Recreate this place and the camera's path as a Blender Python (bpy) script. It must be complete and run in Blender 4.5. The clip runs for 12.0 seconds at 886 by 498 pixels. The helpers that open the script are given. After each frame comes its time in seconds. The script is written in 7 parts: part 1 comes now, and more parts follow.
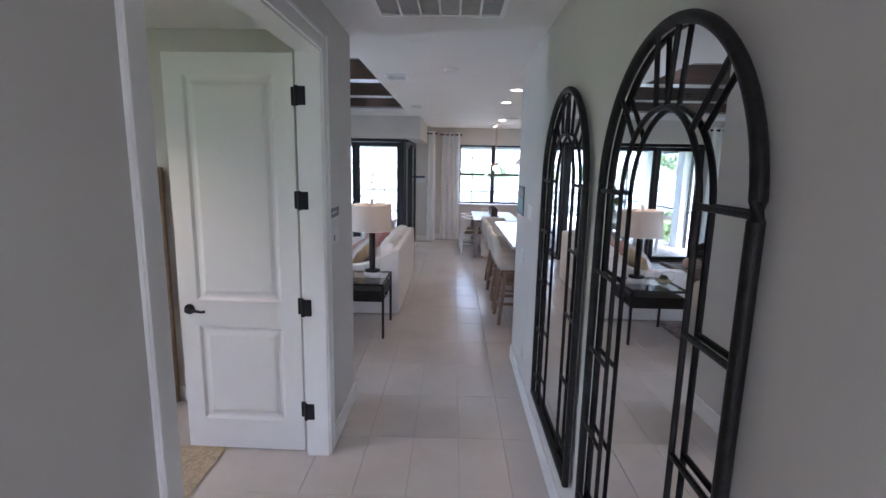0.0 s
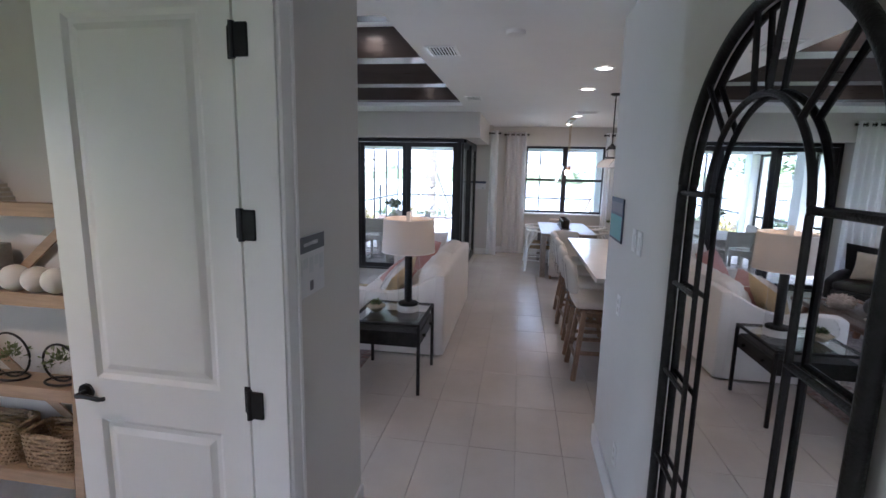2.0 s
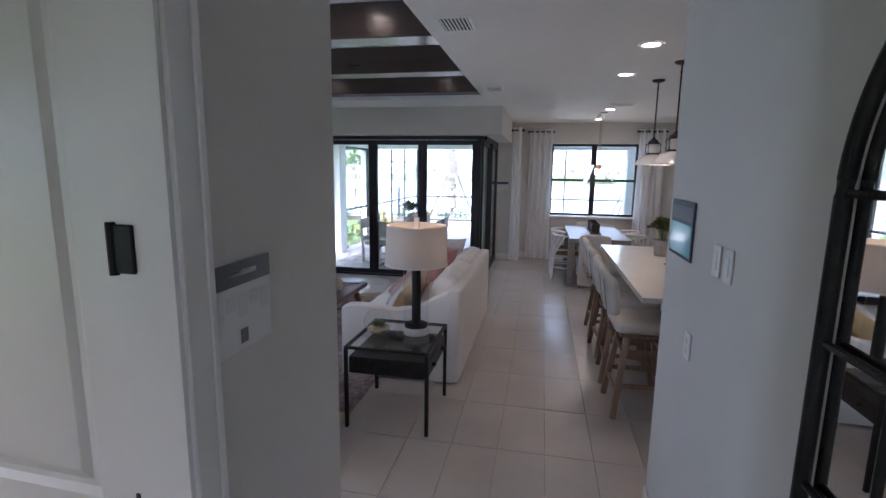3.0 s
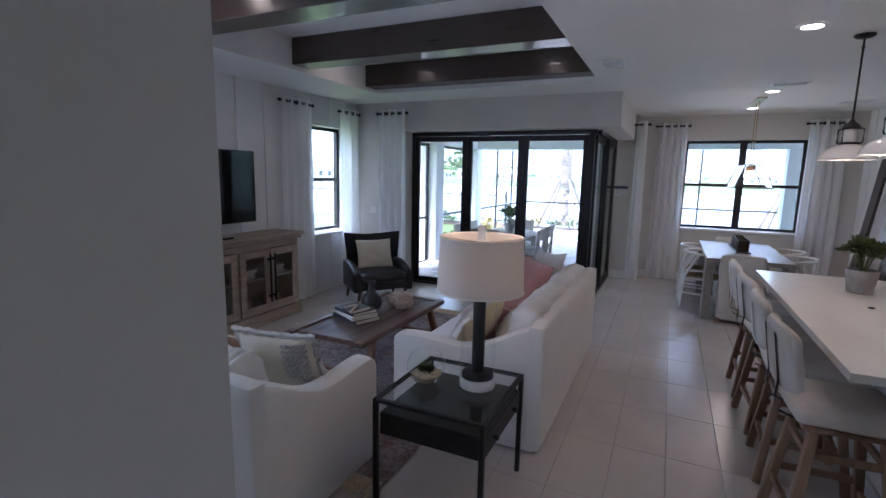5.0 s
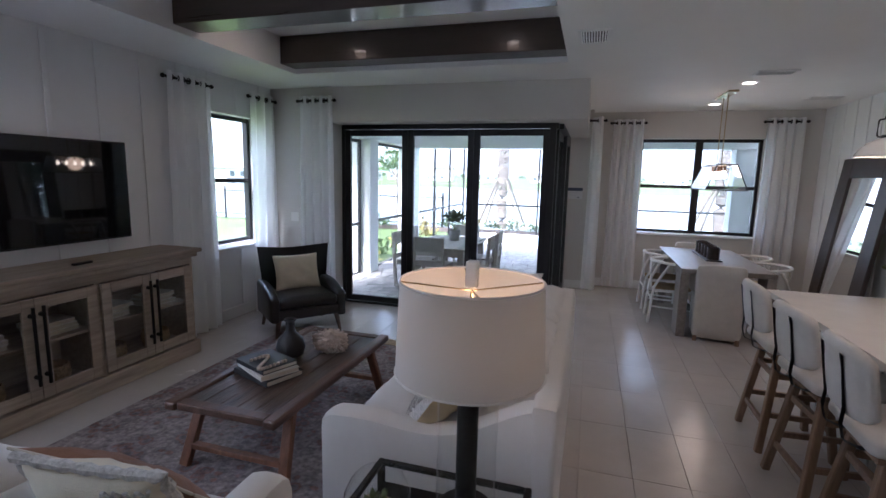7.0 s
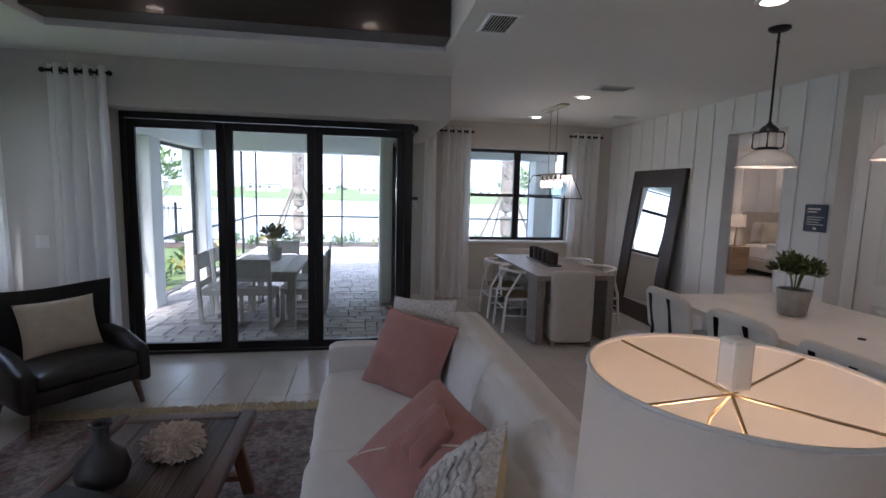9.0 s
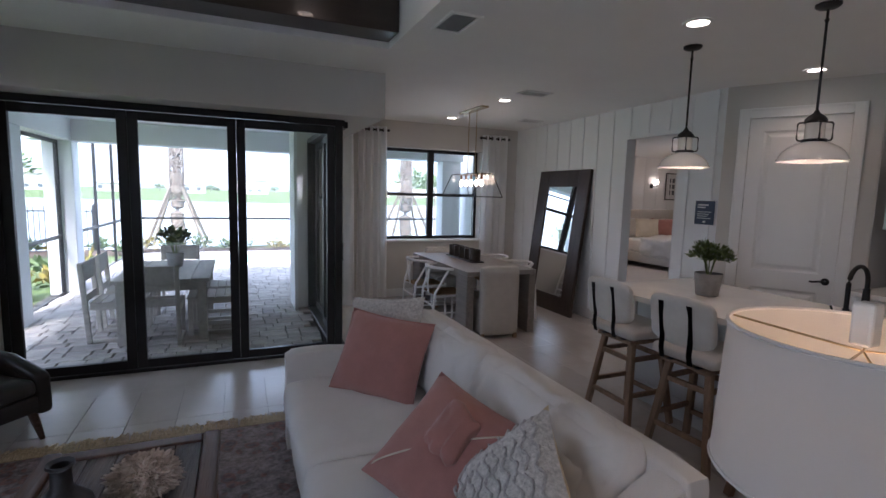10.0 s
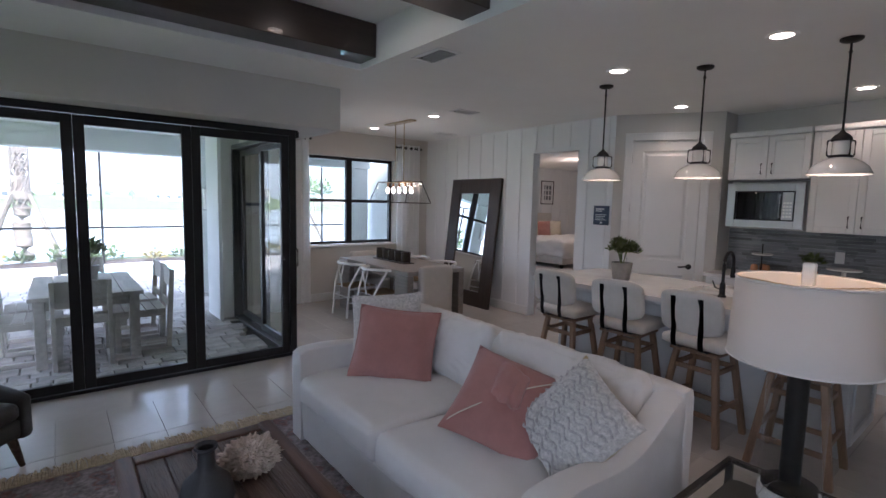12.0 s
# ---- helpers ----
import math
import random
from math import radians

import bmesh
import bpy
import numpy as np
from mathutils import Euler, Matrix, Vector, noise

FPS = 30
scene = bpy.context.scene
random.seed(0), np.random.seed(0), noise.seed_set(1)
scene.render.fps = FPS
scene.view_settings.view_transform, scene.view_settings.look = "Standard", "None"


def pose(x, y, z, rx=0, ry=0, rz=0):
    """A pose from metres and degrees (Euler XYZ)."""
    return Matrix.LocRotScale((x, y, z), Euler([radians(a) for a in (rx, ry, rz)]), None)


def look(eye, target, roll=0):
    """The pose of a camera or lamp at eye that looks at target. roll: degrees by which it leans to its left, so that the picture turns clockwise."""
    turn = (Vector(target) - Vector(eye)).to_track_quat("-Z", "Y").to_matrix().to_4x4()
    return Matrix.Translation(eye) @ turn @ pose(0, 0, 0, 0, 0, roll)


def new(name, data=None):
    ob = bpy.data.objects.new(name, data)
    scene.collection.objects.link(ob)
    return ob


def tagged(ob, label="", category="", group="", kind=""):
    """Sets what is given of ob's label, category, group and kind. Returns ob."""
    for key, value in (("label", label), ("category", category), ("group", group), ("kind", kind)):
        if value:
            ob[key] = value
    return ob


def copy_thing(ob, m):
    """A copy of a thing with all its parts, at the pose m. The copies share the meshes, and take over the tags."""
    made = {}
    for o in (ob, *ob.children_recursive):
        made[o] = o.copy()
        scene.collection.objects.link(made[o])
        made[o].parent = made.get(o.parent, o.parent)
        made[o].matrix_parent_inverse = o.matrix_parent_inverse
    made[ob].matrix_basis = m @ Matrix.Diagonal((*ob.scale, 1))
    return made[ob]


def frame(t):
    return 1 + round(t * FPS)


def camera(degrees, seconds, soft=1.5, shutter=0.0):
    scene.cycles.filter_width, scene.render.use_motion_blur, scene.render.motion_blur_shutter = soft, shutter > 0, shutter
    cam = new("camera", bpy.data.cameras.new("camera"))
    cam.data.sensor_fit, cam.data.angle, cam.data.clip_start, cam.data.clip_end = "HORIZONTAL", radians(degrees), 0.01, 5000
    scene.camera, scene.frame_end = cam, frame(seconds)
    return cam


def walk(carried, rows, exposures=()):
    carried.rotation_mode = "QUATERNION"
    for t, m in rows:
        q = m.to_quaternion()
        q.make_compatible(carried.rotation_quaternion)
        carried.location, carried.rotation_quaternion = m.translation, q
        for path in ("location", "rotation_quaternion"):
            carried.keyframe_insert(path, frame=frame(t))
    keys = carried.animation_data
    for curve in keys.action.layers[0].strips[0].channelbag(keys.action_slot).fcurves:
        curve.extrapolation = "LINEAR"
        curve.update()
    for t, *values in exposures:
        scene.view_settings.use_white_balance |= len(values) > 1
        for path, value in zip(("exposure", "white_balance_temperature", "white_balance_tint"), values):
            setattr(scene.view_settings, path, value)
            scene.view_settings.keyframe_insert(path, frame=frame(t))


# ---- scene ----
cam = camera(85.3, 12.0)
EXPOSURES = [(0.0, 3.66, 5400, 22), (1.5, 3.52, 5450, 22), (2.5, 3.18, 5450, 22), (5.0, 3.03, 5200, 22), (6.0, 3.05, 5100, 22), (6.5, 2.93, 5300, 22), (7.0, 2.88, 5500, 22), (9.0, 2.5, 5700, 22), (10.0, 2.48, 5650, 22), (11.0, 2.65, 5600, 22), (12.0, 2.85, 5600, 22)]
PATH = [
    (0, (-0.111, 0.729, 1.855), (-0.149, 2.699, 1.509), 1.1),
    (0.5, (-0.099, 1.032, 1.829), (-0.173, 3.003, 1.496), 1.3),
    (1, (-0.098, 1.366, 1.838), (-0.239, 3.334, 1.509), 1.3),
    (1.5, (-0.089, 1.702, 1.821), (-0.31, 3.662, 1.49), 1.2),
    (2, (-0.09, 2.037, 1.835), (-0.392, 3.986, 1.503), 1.2),
    (2.5, (-0.124, 2.377, 1.808), (-0.483, 4.316, 1.476), 1.2),
    (2.7, (-0.133, 2.507, 1.809), (-0.5, 4.445, 1.479), 1.0),
    (4.5, (-0.133, 3.433, 1.738), (-0.844, 5.277, 1.429), 1.2),
    (5, (-0.151, 3.714, 1.722), (-0.986, 5.504, 1.412), 1.2),
    (5.5, (-0.204, 3.965, 1.749), (-1.136, 5.707, 1.433), 1.2),
    (6, (-0.355, 4.183, 1.719), (-1.288, 5.924, 1.406), 1.3),
    (6.5, (-0.536, 4.401, 1.716), (-1.366, 6.194, 1.408), 1.3),
    (7, (-0.688, 4.655, 1.709), (-1.258, 6.548, 1.409), 1.3),
    (8.8, (-1.467, 5.318, 1.667), (-1.243, 7.29, 1.422), 1.6),
    (9, (-1.565, 5.389, 1.675), (-1.241, 7.348, 1.434), 1.5),
    (9.5, (-1.797, 5.487, 1.678), (-1.219, 7.386, 1.44), 1.4),
    (10, (-2.043, 5.535, 1.638), (-1.264, 7.363, 1.412), 1.5),
    (10.5, (-2.225, 5.534, 1.628), (-1.301, 7.294, 1.406), 1.3),
    (11, (-2.434, 5.54, 1.654), (-1.414, 7.246, 1.431), 1.3),
    (11.5, (-2.703, 5.547, 1.656), (-1.587, 7.192, 1.442), 1.3),
    (12, (-3.006, 5.525, 1.644), (-1.762, 7.079, 1.449), 1.3),
]
walk(cam, [(t, look(eye, target, roll)) for t, eye, target, roll in PATH], EXPOSURES)

# ---- world and large lights ----
world = bpy.data.worlds.new("world")
scene.world = world
world.use_nodes = True
wn = world.node_tree
sky = wn.nodes.new("ShaderNodeTexSky")
sky.sky_type = "NISHITA"
sky.sun_disc = False
sky.sun_elevation, sky.sun_rotation = radians(52), radians(200)
sky.air_density, sky.dust_density = 1.0, 4.0
back = wn.nodes["Background"]
back.inputs["Strength"].default_value = 0.15
haze = wn.nodes.new("ShaderNodeMix")
haze.data_type = "RGBA"
haze.inputs["Factor"].default_value = 0.5
haze.inputs["B"].default_value = (5.2, 5.6, 6.1, 1)
wn.links.new(sky.outputs["Color"], haze.inputs["A"])
wn.links.new(haze.outputs["Result"], back.inputs["Color"])


def lamp(name, kind, m, power, color=(1, 1, 1), **more):
    d = bpy.data.lights.new(name, kind)
    d.energy, d.color = power, color
    if kind == "SUN":
        d.angle = more.get("angle", 0.1)
    if kind == "AREA":
        d.shape = more.get("shape", "RECTANGLE")
        d.size, d.size_y = more.get("size", 1), more.get("size_y", 1)
    if kind in ("SPOT", "POINT"):
        d.shadow_soft_size = more.get("soft", 0.05)
    if kind == "SPOT":
        d.spot_size, d.spot_blend = radians(more.get("cone", 120)), 0.6
    ob = new(name, d)
    ob.matrix_world = m
    return tagged(ob, kind="light")


lamp("sun", "SUN", look((-3, -8, 12), (0, 0, 0)), 2.5, (1, 0.95, 0.88), angle=radians(12))

CEIL = 2.74
# Added fill lamp in an invented opening behind the camera's start.
lamp("entry_fill", "AREA", look((-0.19, -2.66, 1.5), (-0.19, 3, 1.45)), 1.5, (1.0, 0.96, 0.92), size=0.5, size_y=1.2)
# Added fill lamp in the out-of-view west window, boosting the sky's light.
lamp("west_fill", "AREA", look((-4.80, 4.94, 1.59), (0, 5.6, 1.5)), 5.0, (0.84, 0.92, 1.0), size=0.74, size_y=1.44)
WARM = (1.0, 0.70, 0.45)
# The last two are out of view, added to brighten hall and den.
DOWNLIGHTS = [(0.61, 6.67), (0.61, 7.81), (0.82, 10.55), (0.82, 12.05), (2.37, 8.13), (2.65, 6.63), (-0.2, -0.6), (-2.7, 2.7)]
TRAY_LIGHTS = [(-1.52, 8.31), (-3.20, 8.31), (-1.52, 5.98), (-3.20, 5.98)]
DOWN_POWER = 1.15


# ---- materials ----
def material(name, color, rough=0.6, metal=0.0, vary=0.12, scale=6.0, bump=0.0, bump_scale=60.0, stretch=(1, 1, 1),
             tint=None, spec=0.5, emit=None, piece=0.0, ground=False, sheen=0.0, coat=0.0):
    """Principled paint with two scales of noise in colour, gloss and relief."""
    m = bpy.data.materials.new(name)
    m.use_nodes = True
    nt = m.node_tree
    N, L = nt.nodes, nt.links
    p = N["Principled BSDF"]
    p.inputs["Roughness"].default_value, p.inputs["Metallic"].default_value = rough, metal
    p.inputs["Specular IOR Level"].default_value = spec
    p.inputs["Sheen Weight"].default_value = sheen
    p.inputs["Coat Weight"].default_value = coat
    tc, mp = N.new("ShaderNodeTexCoord"), N.new("ShaderNodeMapping")
    mp.inputs["Scale"].default_value = stretch
    L.new(N.new("ShaderNodeNewGeometry").outputs["Position"] if ground else tc.outputs["Object"], mp.inputs["Vector"])
    n1 = N.new("ShaderNodeTexNoise")
    n1.inputs["Scale"].default_value, n1.inputs["Detail"].default_value = scale, 6
    n1.inputs["Roughness"].default_value = 0.65
    L.new(mp.outputs["Vector"], n1.inputs["Vector"])
    dark = tuple(c * (1 - vary) for c in color)
    light = tuple(min(1, c * (1 + vary)) for c in (tint or color))
    ramp = N.new("ShaderNodeValToRGB")
    ramp.color_ramp.elements[0].position, ramp.color_ramp.elements[1].position = 0.3, 0.7
    ramp.color_ramp.elements[0].color, ramp.color_ramp.elements[1].color = (*dark, 1), (*light, 1)
    L.new(n1.outputs["Fac"], ramp.inputs["Fac"])
    out = ramp.outputs["Color"]
    if piece:
        oi, hv, mr = N.new("ShaderNodeObjectInfo"), N.new("ShaderNodeHueSaturation"), N.new("ShaderNodeMapRange")
        mr.inputs["To Min"].default_value, mr.inputs["To Max"].default_value = 1 - piece, 1 + piece
        L.new(oi.outputs["Random"], mr.inputs["Value"])
        L.new(mr.outputs["Result"], hv.inputs["Value"])
        L.new(out, hv.inputs["Color"])
        out = hv.outputs["Color"]
    L.new(out, p.inputs["Base Color"])
    rr = N.new("ShaderNodeMapRange")
    rr.inputs["To Min"].default_value, rr.inputs["To Max"].default_value = max(0, rough - 0.08), min(1, rough + 0.08)
    L.new(n1.outputs["Fac"], rr.inputs["Value"])
    L.new(rr.outputs["Result"], p.inputs["Roughness"])
    if bump:
        n2, b = N.new("ShaderNodeTexNoise"), N.new("ShaderNodeBump")
        n2.inputs["Scale"].default_value, n2.inputs["Detail"].default_value = bump_scale, 5
        b.inputs["Strength"].default_value, b.inputs["Distance"].default_value = bump, 0.01
        L.new(mp.outputs["Vector"], n2.inputs["Vector"])
        L.new(n2.outputs["Fac"], b.inputs["Height"])
        L.new(b.outputs["Normal"], p.inputs["Normal"])
    if emit:
        p.inputs["Emission Color"].default_value, p.inputs["Emission Strength"].default_value = (*emit[0], 1), emit[1]
    return m


def wood(name, color, rough=0.5, grain=1.0, axis=0, scale=3.0, bump=0.25, coat=0.0, contrast=0.35):
    """Timber: streaks along one axis, pores and gloss."""
    stretch = [9.0, 9.0, 9.0]
    stretch[axis] = 0.7
    return material(name, color, rough, vary=contrast, scale=scale, bump=bump, bump_scale=14.0, stretch=[s * grain for s in stretch], piece=0.1, coat=coat)


def glass_material(name, tint=(0.94, 0.97, 0.96), gloss=1.0, edge=0.65):
    m = bpy.data.materials.new(name)
    m.use_nodes = True
    N, L = m.node_tree.nodes, m.node_tree.links
    N.remove(N["Principled BSDF"])
    t, g, f, x = N.new("ShaderNodeBsdfTransparent"), N.new("ShaderNodeBsdfGlossy"), N.new("ShaderNodeLayerWeight"), N.new("ShaderNodeMixShader")
    t.inputs["Color"].default_value = (*tint, 1)
    g.inputs["Roughness"].default_value = 0.0
    g.inputs["Color"].default_value = (gloss, gloss, gloss, 1)
    pw, sc = N.new("ShaderNodeMath"), N.new("ShaderNodeMath")
    pw.operation, pw.inputs[1].default_value = "POWER", 5.0
    sc.operation, sc.inputs[1].default_value, sc.inputs[2].default_value = "MULTIPLY_ADD", edge, 0.03
    L.new(f.outputs["Facing"], pw.inputs[0])
    L.new(pw.outputs["Value"], sc.inputs[0])
    L.new(sc.outputs["Value"], x.inputs["Fac"])
    L.new(t.outputs["BSDF"], x.inputs[1])
    L.new(g.outputs["BSDF"], x.inputs[2])
    L.new(x.outputs["Shader"], N["Material Output"].inputs["Surface"])
    return m


def cloth_sheer(name, color, see=0.35):
    """Thin woven cloth that lets light through."""
    m = bpy.data.materials.new(name)
    m.use_nodes = True
    N, L = m.node_tree.nodes, m.node_tree.links
    p = N["Principled BSDF"]
    p.inputs["Base Color"].default_value = (*color, 1)
    p.inputs["Roughness"].default_value = 0.9
    tl, x = N.new("ShaderNodeBsdfTranslucent"), N.new("ShaderNodeMixShader")
    tl.inputs["Color"].default_value = (*color, 1)
    x.inputs["Fac"].default_value = see
    tc, w, b = N.new("ShaderNodeTexCoord"), N.new("ShaderNodeTexNoise"), N.new("ShaderNodeBump")
    w.inputs["Scale"].default_value = 250
    b.inputs["Strength"].default_value = 0.15
    b.inputs["Distance"].default_value = 0.002
    L.new(tc.outputs["Object"], w.inputs["Vector"])
    L.new(w.outputs["Fac"], b.inputs["Height"])
    L.new(b.outputs["Normal"], p.inputs["Normal"])
    L.new(p.outputs["BSDF"], x.inputs[1])
    L.new(tl.outputs["BSDF"], x.inputs[2])
    L.new(x.outputs["Shader"], N["Material Output"].inputs["Surface"])
    return m


M = {}
M["wall"] = material("greige_wall_paint", (0.62, 0.60, 0.57), 0.7, vary=0.03, scale=1.5, bump=0.04, bump_scale=140)
M["white_wall"] = material("white_wall_paint", (0.80, 0.81, 0.82), 0.55, vary=0.02, scale=1.5, bump=0.05, bump_scale=150)
M["ceiling"] = material("ceiling_paint", (0.84, 0.84, 0.83), 0.8, vary=0.02, scale=2, bump=0.15, bump_scale=120)
M["trim"] = material("trim_paint", (0.80, 0.80, 0.79), 0.35, vary=0.02, scale=3, bump=0.03, bump_scale=90)
M["tile"] = material("porcelain_tile", (0.53, 0.49, 0.455), 0.24, vary=0.05, scale=1.1, bump=0.03, bump_scale=30, tint=(0.58, 0.545, 0.515), piece=0.012, ground=True)
M["grout"] = material("grout", (0.47, 0.445, 0.415), 0.85, vary=0.1, scale=20)
M["beam"] = wood("stained_beam", (0.048, 0.033, 0.027), 0.30, axis=0, bump=0.12, coat=0.2, contrast=0.2)
M["bronze"] = material("dark_bronze_aluminium", (0.018, 0.018, 0.02), 0.4, 0.3, vary=0.1, scale=8)
M["black_metal"] = material("black_metal", (0.02, 0.02, 0.022), 0.45, 0.6, vary=0.2, scale=15, bump=0.05, bump_scale=200)
M["glass"] = glass_material("window_glass")
M["clear_glass"] = glass_material("clear_glass", (0.97, 0.98, 0.98), 1.0, 0.9)
M["stucco"] = material("white_stucco", (0.72, 0.73, 0.74), 0.9, vary=0.05, scale=3, bump=0.35, bump_scale=90)
M["paver"] = material("concrete_paver", (0.30, 0.285, 0.275), 0.85, vary=0.22, scale=5, bump=0.4, bump_scale=70, tint=(0.41, 0.37, 0.34), piece=0.22)
M["sand"] = material("joint_sand", (0.07, 0.066, 0.06), 0.95, vary=0.2, scale=30)
M["grass"] = material("lawn_grass", (0.07, 0.115, 0.028), 0.9, vary=0.3, scale=0.6, bump=0.5, bump_scale=30, tint=(0.10, 0.145, 0.04))
M["water"] = material("lake_water", (0.30, 0.36, 0.40), 0.08, vary=0.1, scale=0.2, bump=0.05, bump_scale=2.0)
M["pool"] = material("pool_water", (0.30, 0.62, 0.66), 0.05, vary=0.1, scale=1, bump=0.06, bump_scale=4)
M["mirror"] = material("mirror_silver", (0.9, 0.91, 0.91), 0.0, 1.0, vary=0.0, scale=1)
M["iron"] = material("blackened_iron", (0.022, 0.021, 0.021), 0.5, 0.7, vary=0.4, scale=25, bump=0.25, bump_scale=120)
M["curtain"] = cloth_sheer("white_linen_curtain", (0.93, 0.935, 0.94), 0.55)
M["bulb_soft"] = material("lit_bulb_soft", (1, 0.9, 0.75), 0.5, emit=((1, 0.75, 0.5), 1.6))
M["bulb"] = material("lit_bulb", (1, 0.9, 0.75), 0.5, emit=((1, 0.82, 0.6), 4.0))
M["down"] = material("lit_diffuser", (1, 0.95, 0.85), 0.5, emit=((1, 0.85, 0.66), 2.5))


# ---- mesh helpers ----
def box(bm, a, b, bevel=0.0, seg=1):
    """A box from corner a to corner b, its edges rounded."""
    m = Matrix.LocRotScale([(p + q) / 2 for p, q in zip(a, b)], None, [abs(q - p) for p, q in zip(a, b)])
    v = bmesh.ops.create_cube(bm, size=1.0, matrix=m)["verts"]
    if bevel:
        e = list({e for q in v for e in q.link_edges})
        bmesh.ops.bevel(bm, geom=e, offset=bevel, segments=seg, affect="EDGES", profile=0.5)
    return bm


def obox(bm, m, size, bevel=0.0, seg=1):
    """A box of that size centred on pose m."""
    v = bmesh.ops.create_cube(bm, size=1.0, matrix=m @ Matrix.Diagonal((*size, 1)))["verts"]
    if bevel:
        e = list({e for q in v for e in q.link_edges})
        bmesh.ops.bevel(bm, geom=e, offset=bevel, segments=seg, affect="EDGES", profile=0.5)
    return bm


def rod(bm, p, q, r, r2=None, n=10):
    """A round bar from p to q."""
    p, q = Vector(p), Vector(q)
    m = Matrix.Translation((p + q) / 2) @ (q - p).to_track_quat("Z", "Y").to_matrix().to_4x4()
    bmesh.ops.create_cone(bm, cap_ends=True, segments=n, radius1=r, radius2=r if r2 is None else r2, depth=(q - p).length, matrix=m)
    return bm


def bar(bm, p, q, w, d, up=(0, 0, 1)):
    """A squared bar from p to q, w wide across and d along up."""
    p, q = Vector(p), Vector(q)
    z = (q - p).normalized()
    x = Vector(up).cross(z)
    x = x.normalized() if x.length > 1e-4 else Vector((1, 0, 0))
    y = z.cross(x)
    m = Matrix((x, y, z)).transposed().to_4x4()
    m.translation = (p + q) / 2
    return obox(bm, m, (w, d, (q - p).length), min(w, d) * 0.12)


def tube(bm, pts, r, n=8, closed=False):
    """A round tube along a polyline."""
    pts = [Vector(p) for p in pts]
    rings, k = [], len(pts)
    ref = Vector((0, 0, 1))
    for i, p in enumerate(pts):
        a = pts[(i - 1) % k] if closed or i else pts[i]
        b = pts[(i + 1) % k] if closed or i < k - 1 else pts[i]
        t = (b - a).normalized()
        x = ref.cross(t)
        if x.length < 0.05:
            x = Vector((1, 0, 0)).cross(t)
        x.normalize()
        y = t.cross(x)
        rr = r(i / max(1, k - 1)) if callable(r) else r
        rings.append([bm.verts.new(p + rr * (math.cos(u) * x + math.sin(u) * y)) for u in [2 * math.pi * j / n for j in range(n)]])
    for i in range(k if closed else k - 1):
        a, b = rings[i], rings[(i + 1) % k]
        for j in range(n):
            bm.faces.new((a[j], a[(j + 1) % n], b[(j + 1) % n], b[j]))
    if not closed:
        bm.faces.new(rings[0][::-1])
        bm.faces.new(rings[-1])
    return bm


def lathe(bm, profile, n=28, centre=(0, 0, 0), close=True):
    """A turned body from (radius, height) pairs."""
    cx, cy, cz = centre
    rings = [[bm.verts.new((cx + r * math.cos(2 * math.pi * j / n), cy + r * math.sin(2 * math.pi * j / n), cz + z)) for j in range(n)] for r, z in profile]
    for a, b in zip(rings, rings[1:]):
        for j in range(n):
            bm.faces.new((a[j], a[(j + 1) % n], b[(j + 1) % n], b[j]))
    if close:
        bm.faces.new(rings[0][::-1])
        bm.faces.new(rings[-1])
    return bm


def sheet(bm, f, nu, nv, closed_u=False):
    """A surface from f(u, v), u and v from 0 to 1."""
    g = [[bm.verts.new(f(i / nu, j / nv)) for i in range(nu if closed_u else nu + 1)] for j in range(nv + 1)]
    for j in range(nv):
        for i in range(nu):
            k = (i + 1) % nu if closed_u else i + 1
            bm.faces.new((g[j][i], g[j][k], g[j + 1][k], g[j + 1][i]))
    return bm


def link(name, bm, mat, parent=None, label="", smooth=False, m=None):
    """One mesh object from a bmesh."""
    me = bpy.data.meshes.new(name)
    bmesh.ops.recalc_face_normals(bm, faces=bm.faces)
    bm.to_mesh(me)
    bm.free()
    me.materials.append(M[mat] if isinstance(mat, str) else mat)
    if smooth:
        me.shade_smooth()
        me.set_sharp_from_angle(angle=radians(40))
    ob = new(name, me)
    if parent:
        ob.parent = parent
    if m is not None:
        ob.matrix_basis = m
    return tagged(ob, label)


def part(name, bm, mat, parent, label="", smooth=False, m=None):
    return link(name, bm, mat, parent, label, smooth, m)


def thing(name, label, category, m=None, group="", kind=""):
    """An empty at the base of a thing, that holds its parts."""
    ob = new(name)
    ob.empty_display_size = 0.1
    if m is not None:
        ob.matrix_basis = m
    return tagged(ob, label, category, group, kind)


def structure(name, bm, mat, label, category, smooth=False):
    return tagged(link(name, bm, mat, None, "", smooth), label, category, kind="structure")


def B():
    return bmesh.new()


def wall_boxes(bm, along, a0, a1, t0, t1, z0, z1, holes=()):
    """A wall along x or y from a0 to a1, from t0 to t1 thick, with holes (a, a, z, z) cut through."""
    cuts = sorted({a0, a1, *[h[0] for h in holes], *[h[1] for h in holes]})
    for p, q in zip(cuts, cuts[1:]):
        zs = [(z0, z1)]
        for h in holes:
            if h[0] < (p + q) / 2 < h[1]:
                new_zs = []
                for s, e in zs:
                    if h[2] > s:
                        new_zs.append((s, min(e, h[2])))
                    if h[3] < e:
                        new_zs.append((max(s, h[3]), e))
                zs = new_zs
        for s, e in zs:
            if along == "x":
                box(bm, (p, t0, s), (q, t1, e))
            else:
                box(bm, (t0, p, s), (t1, q, e))
    return bm


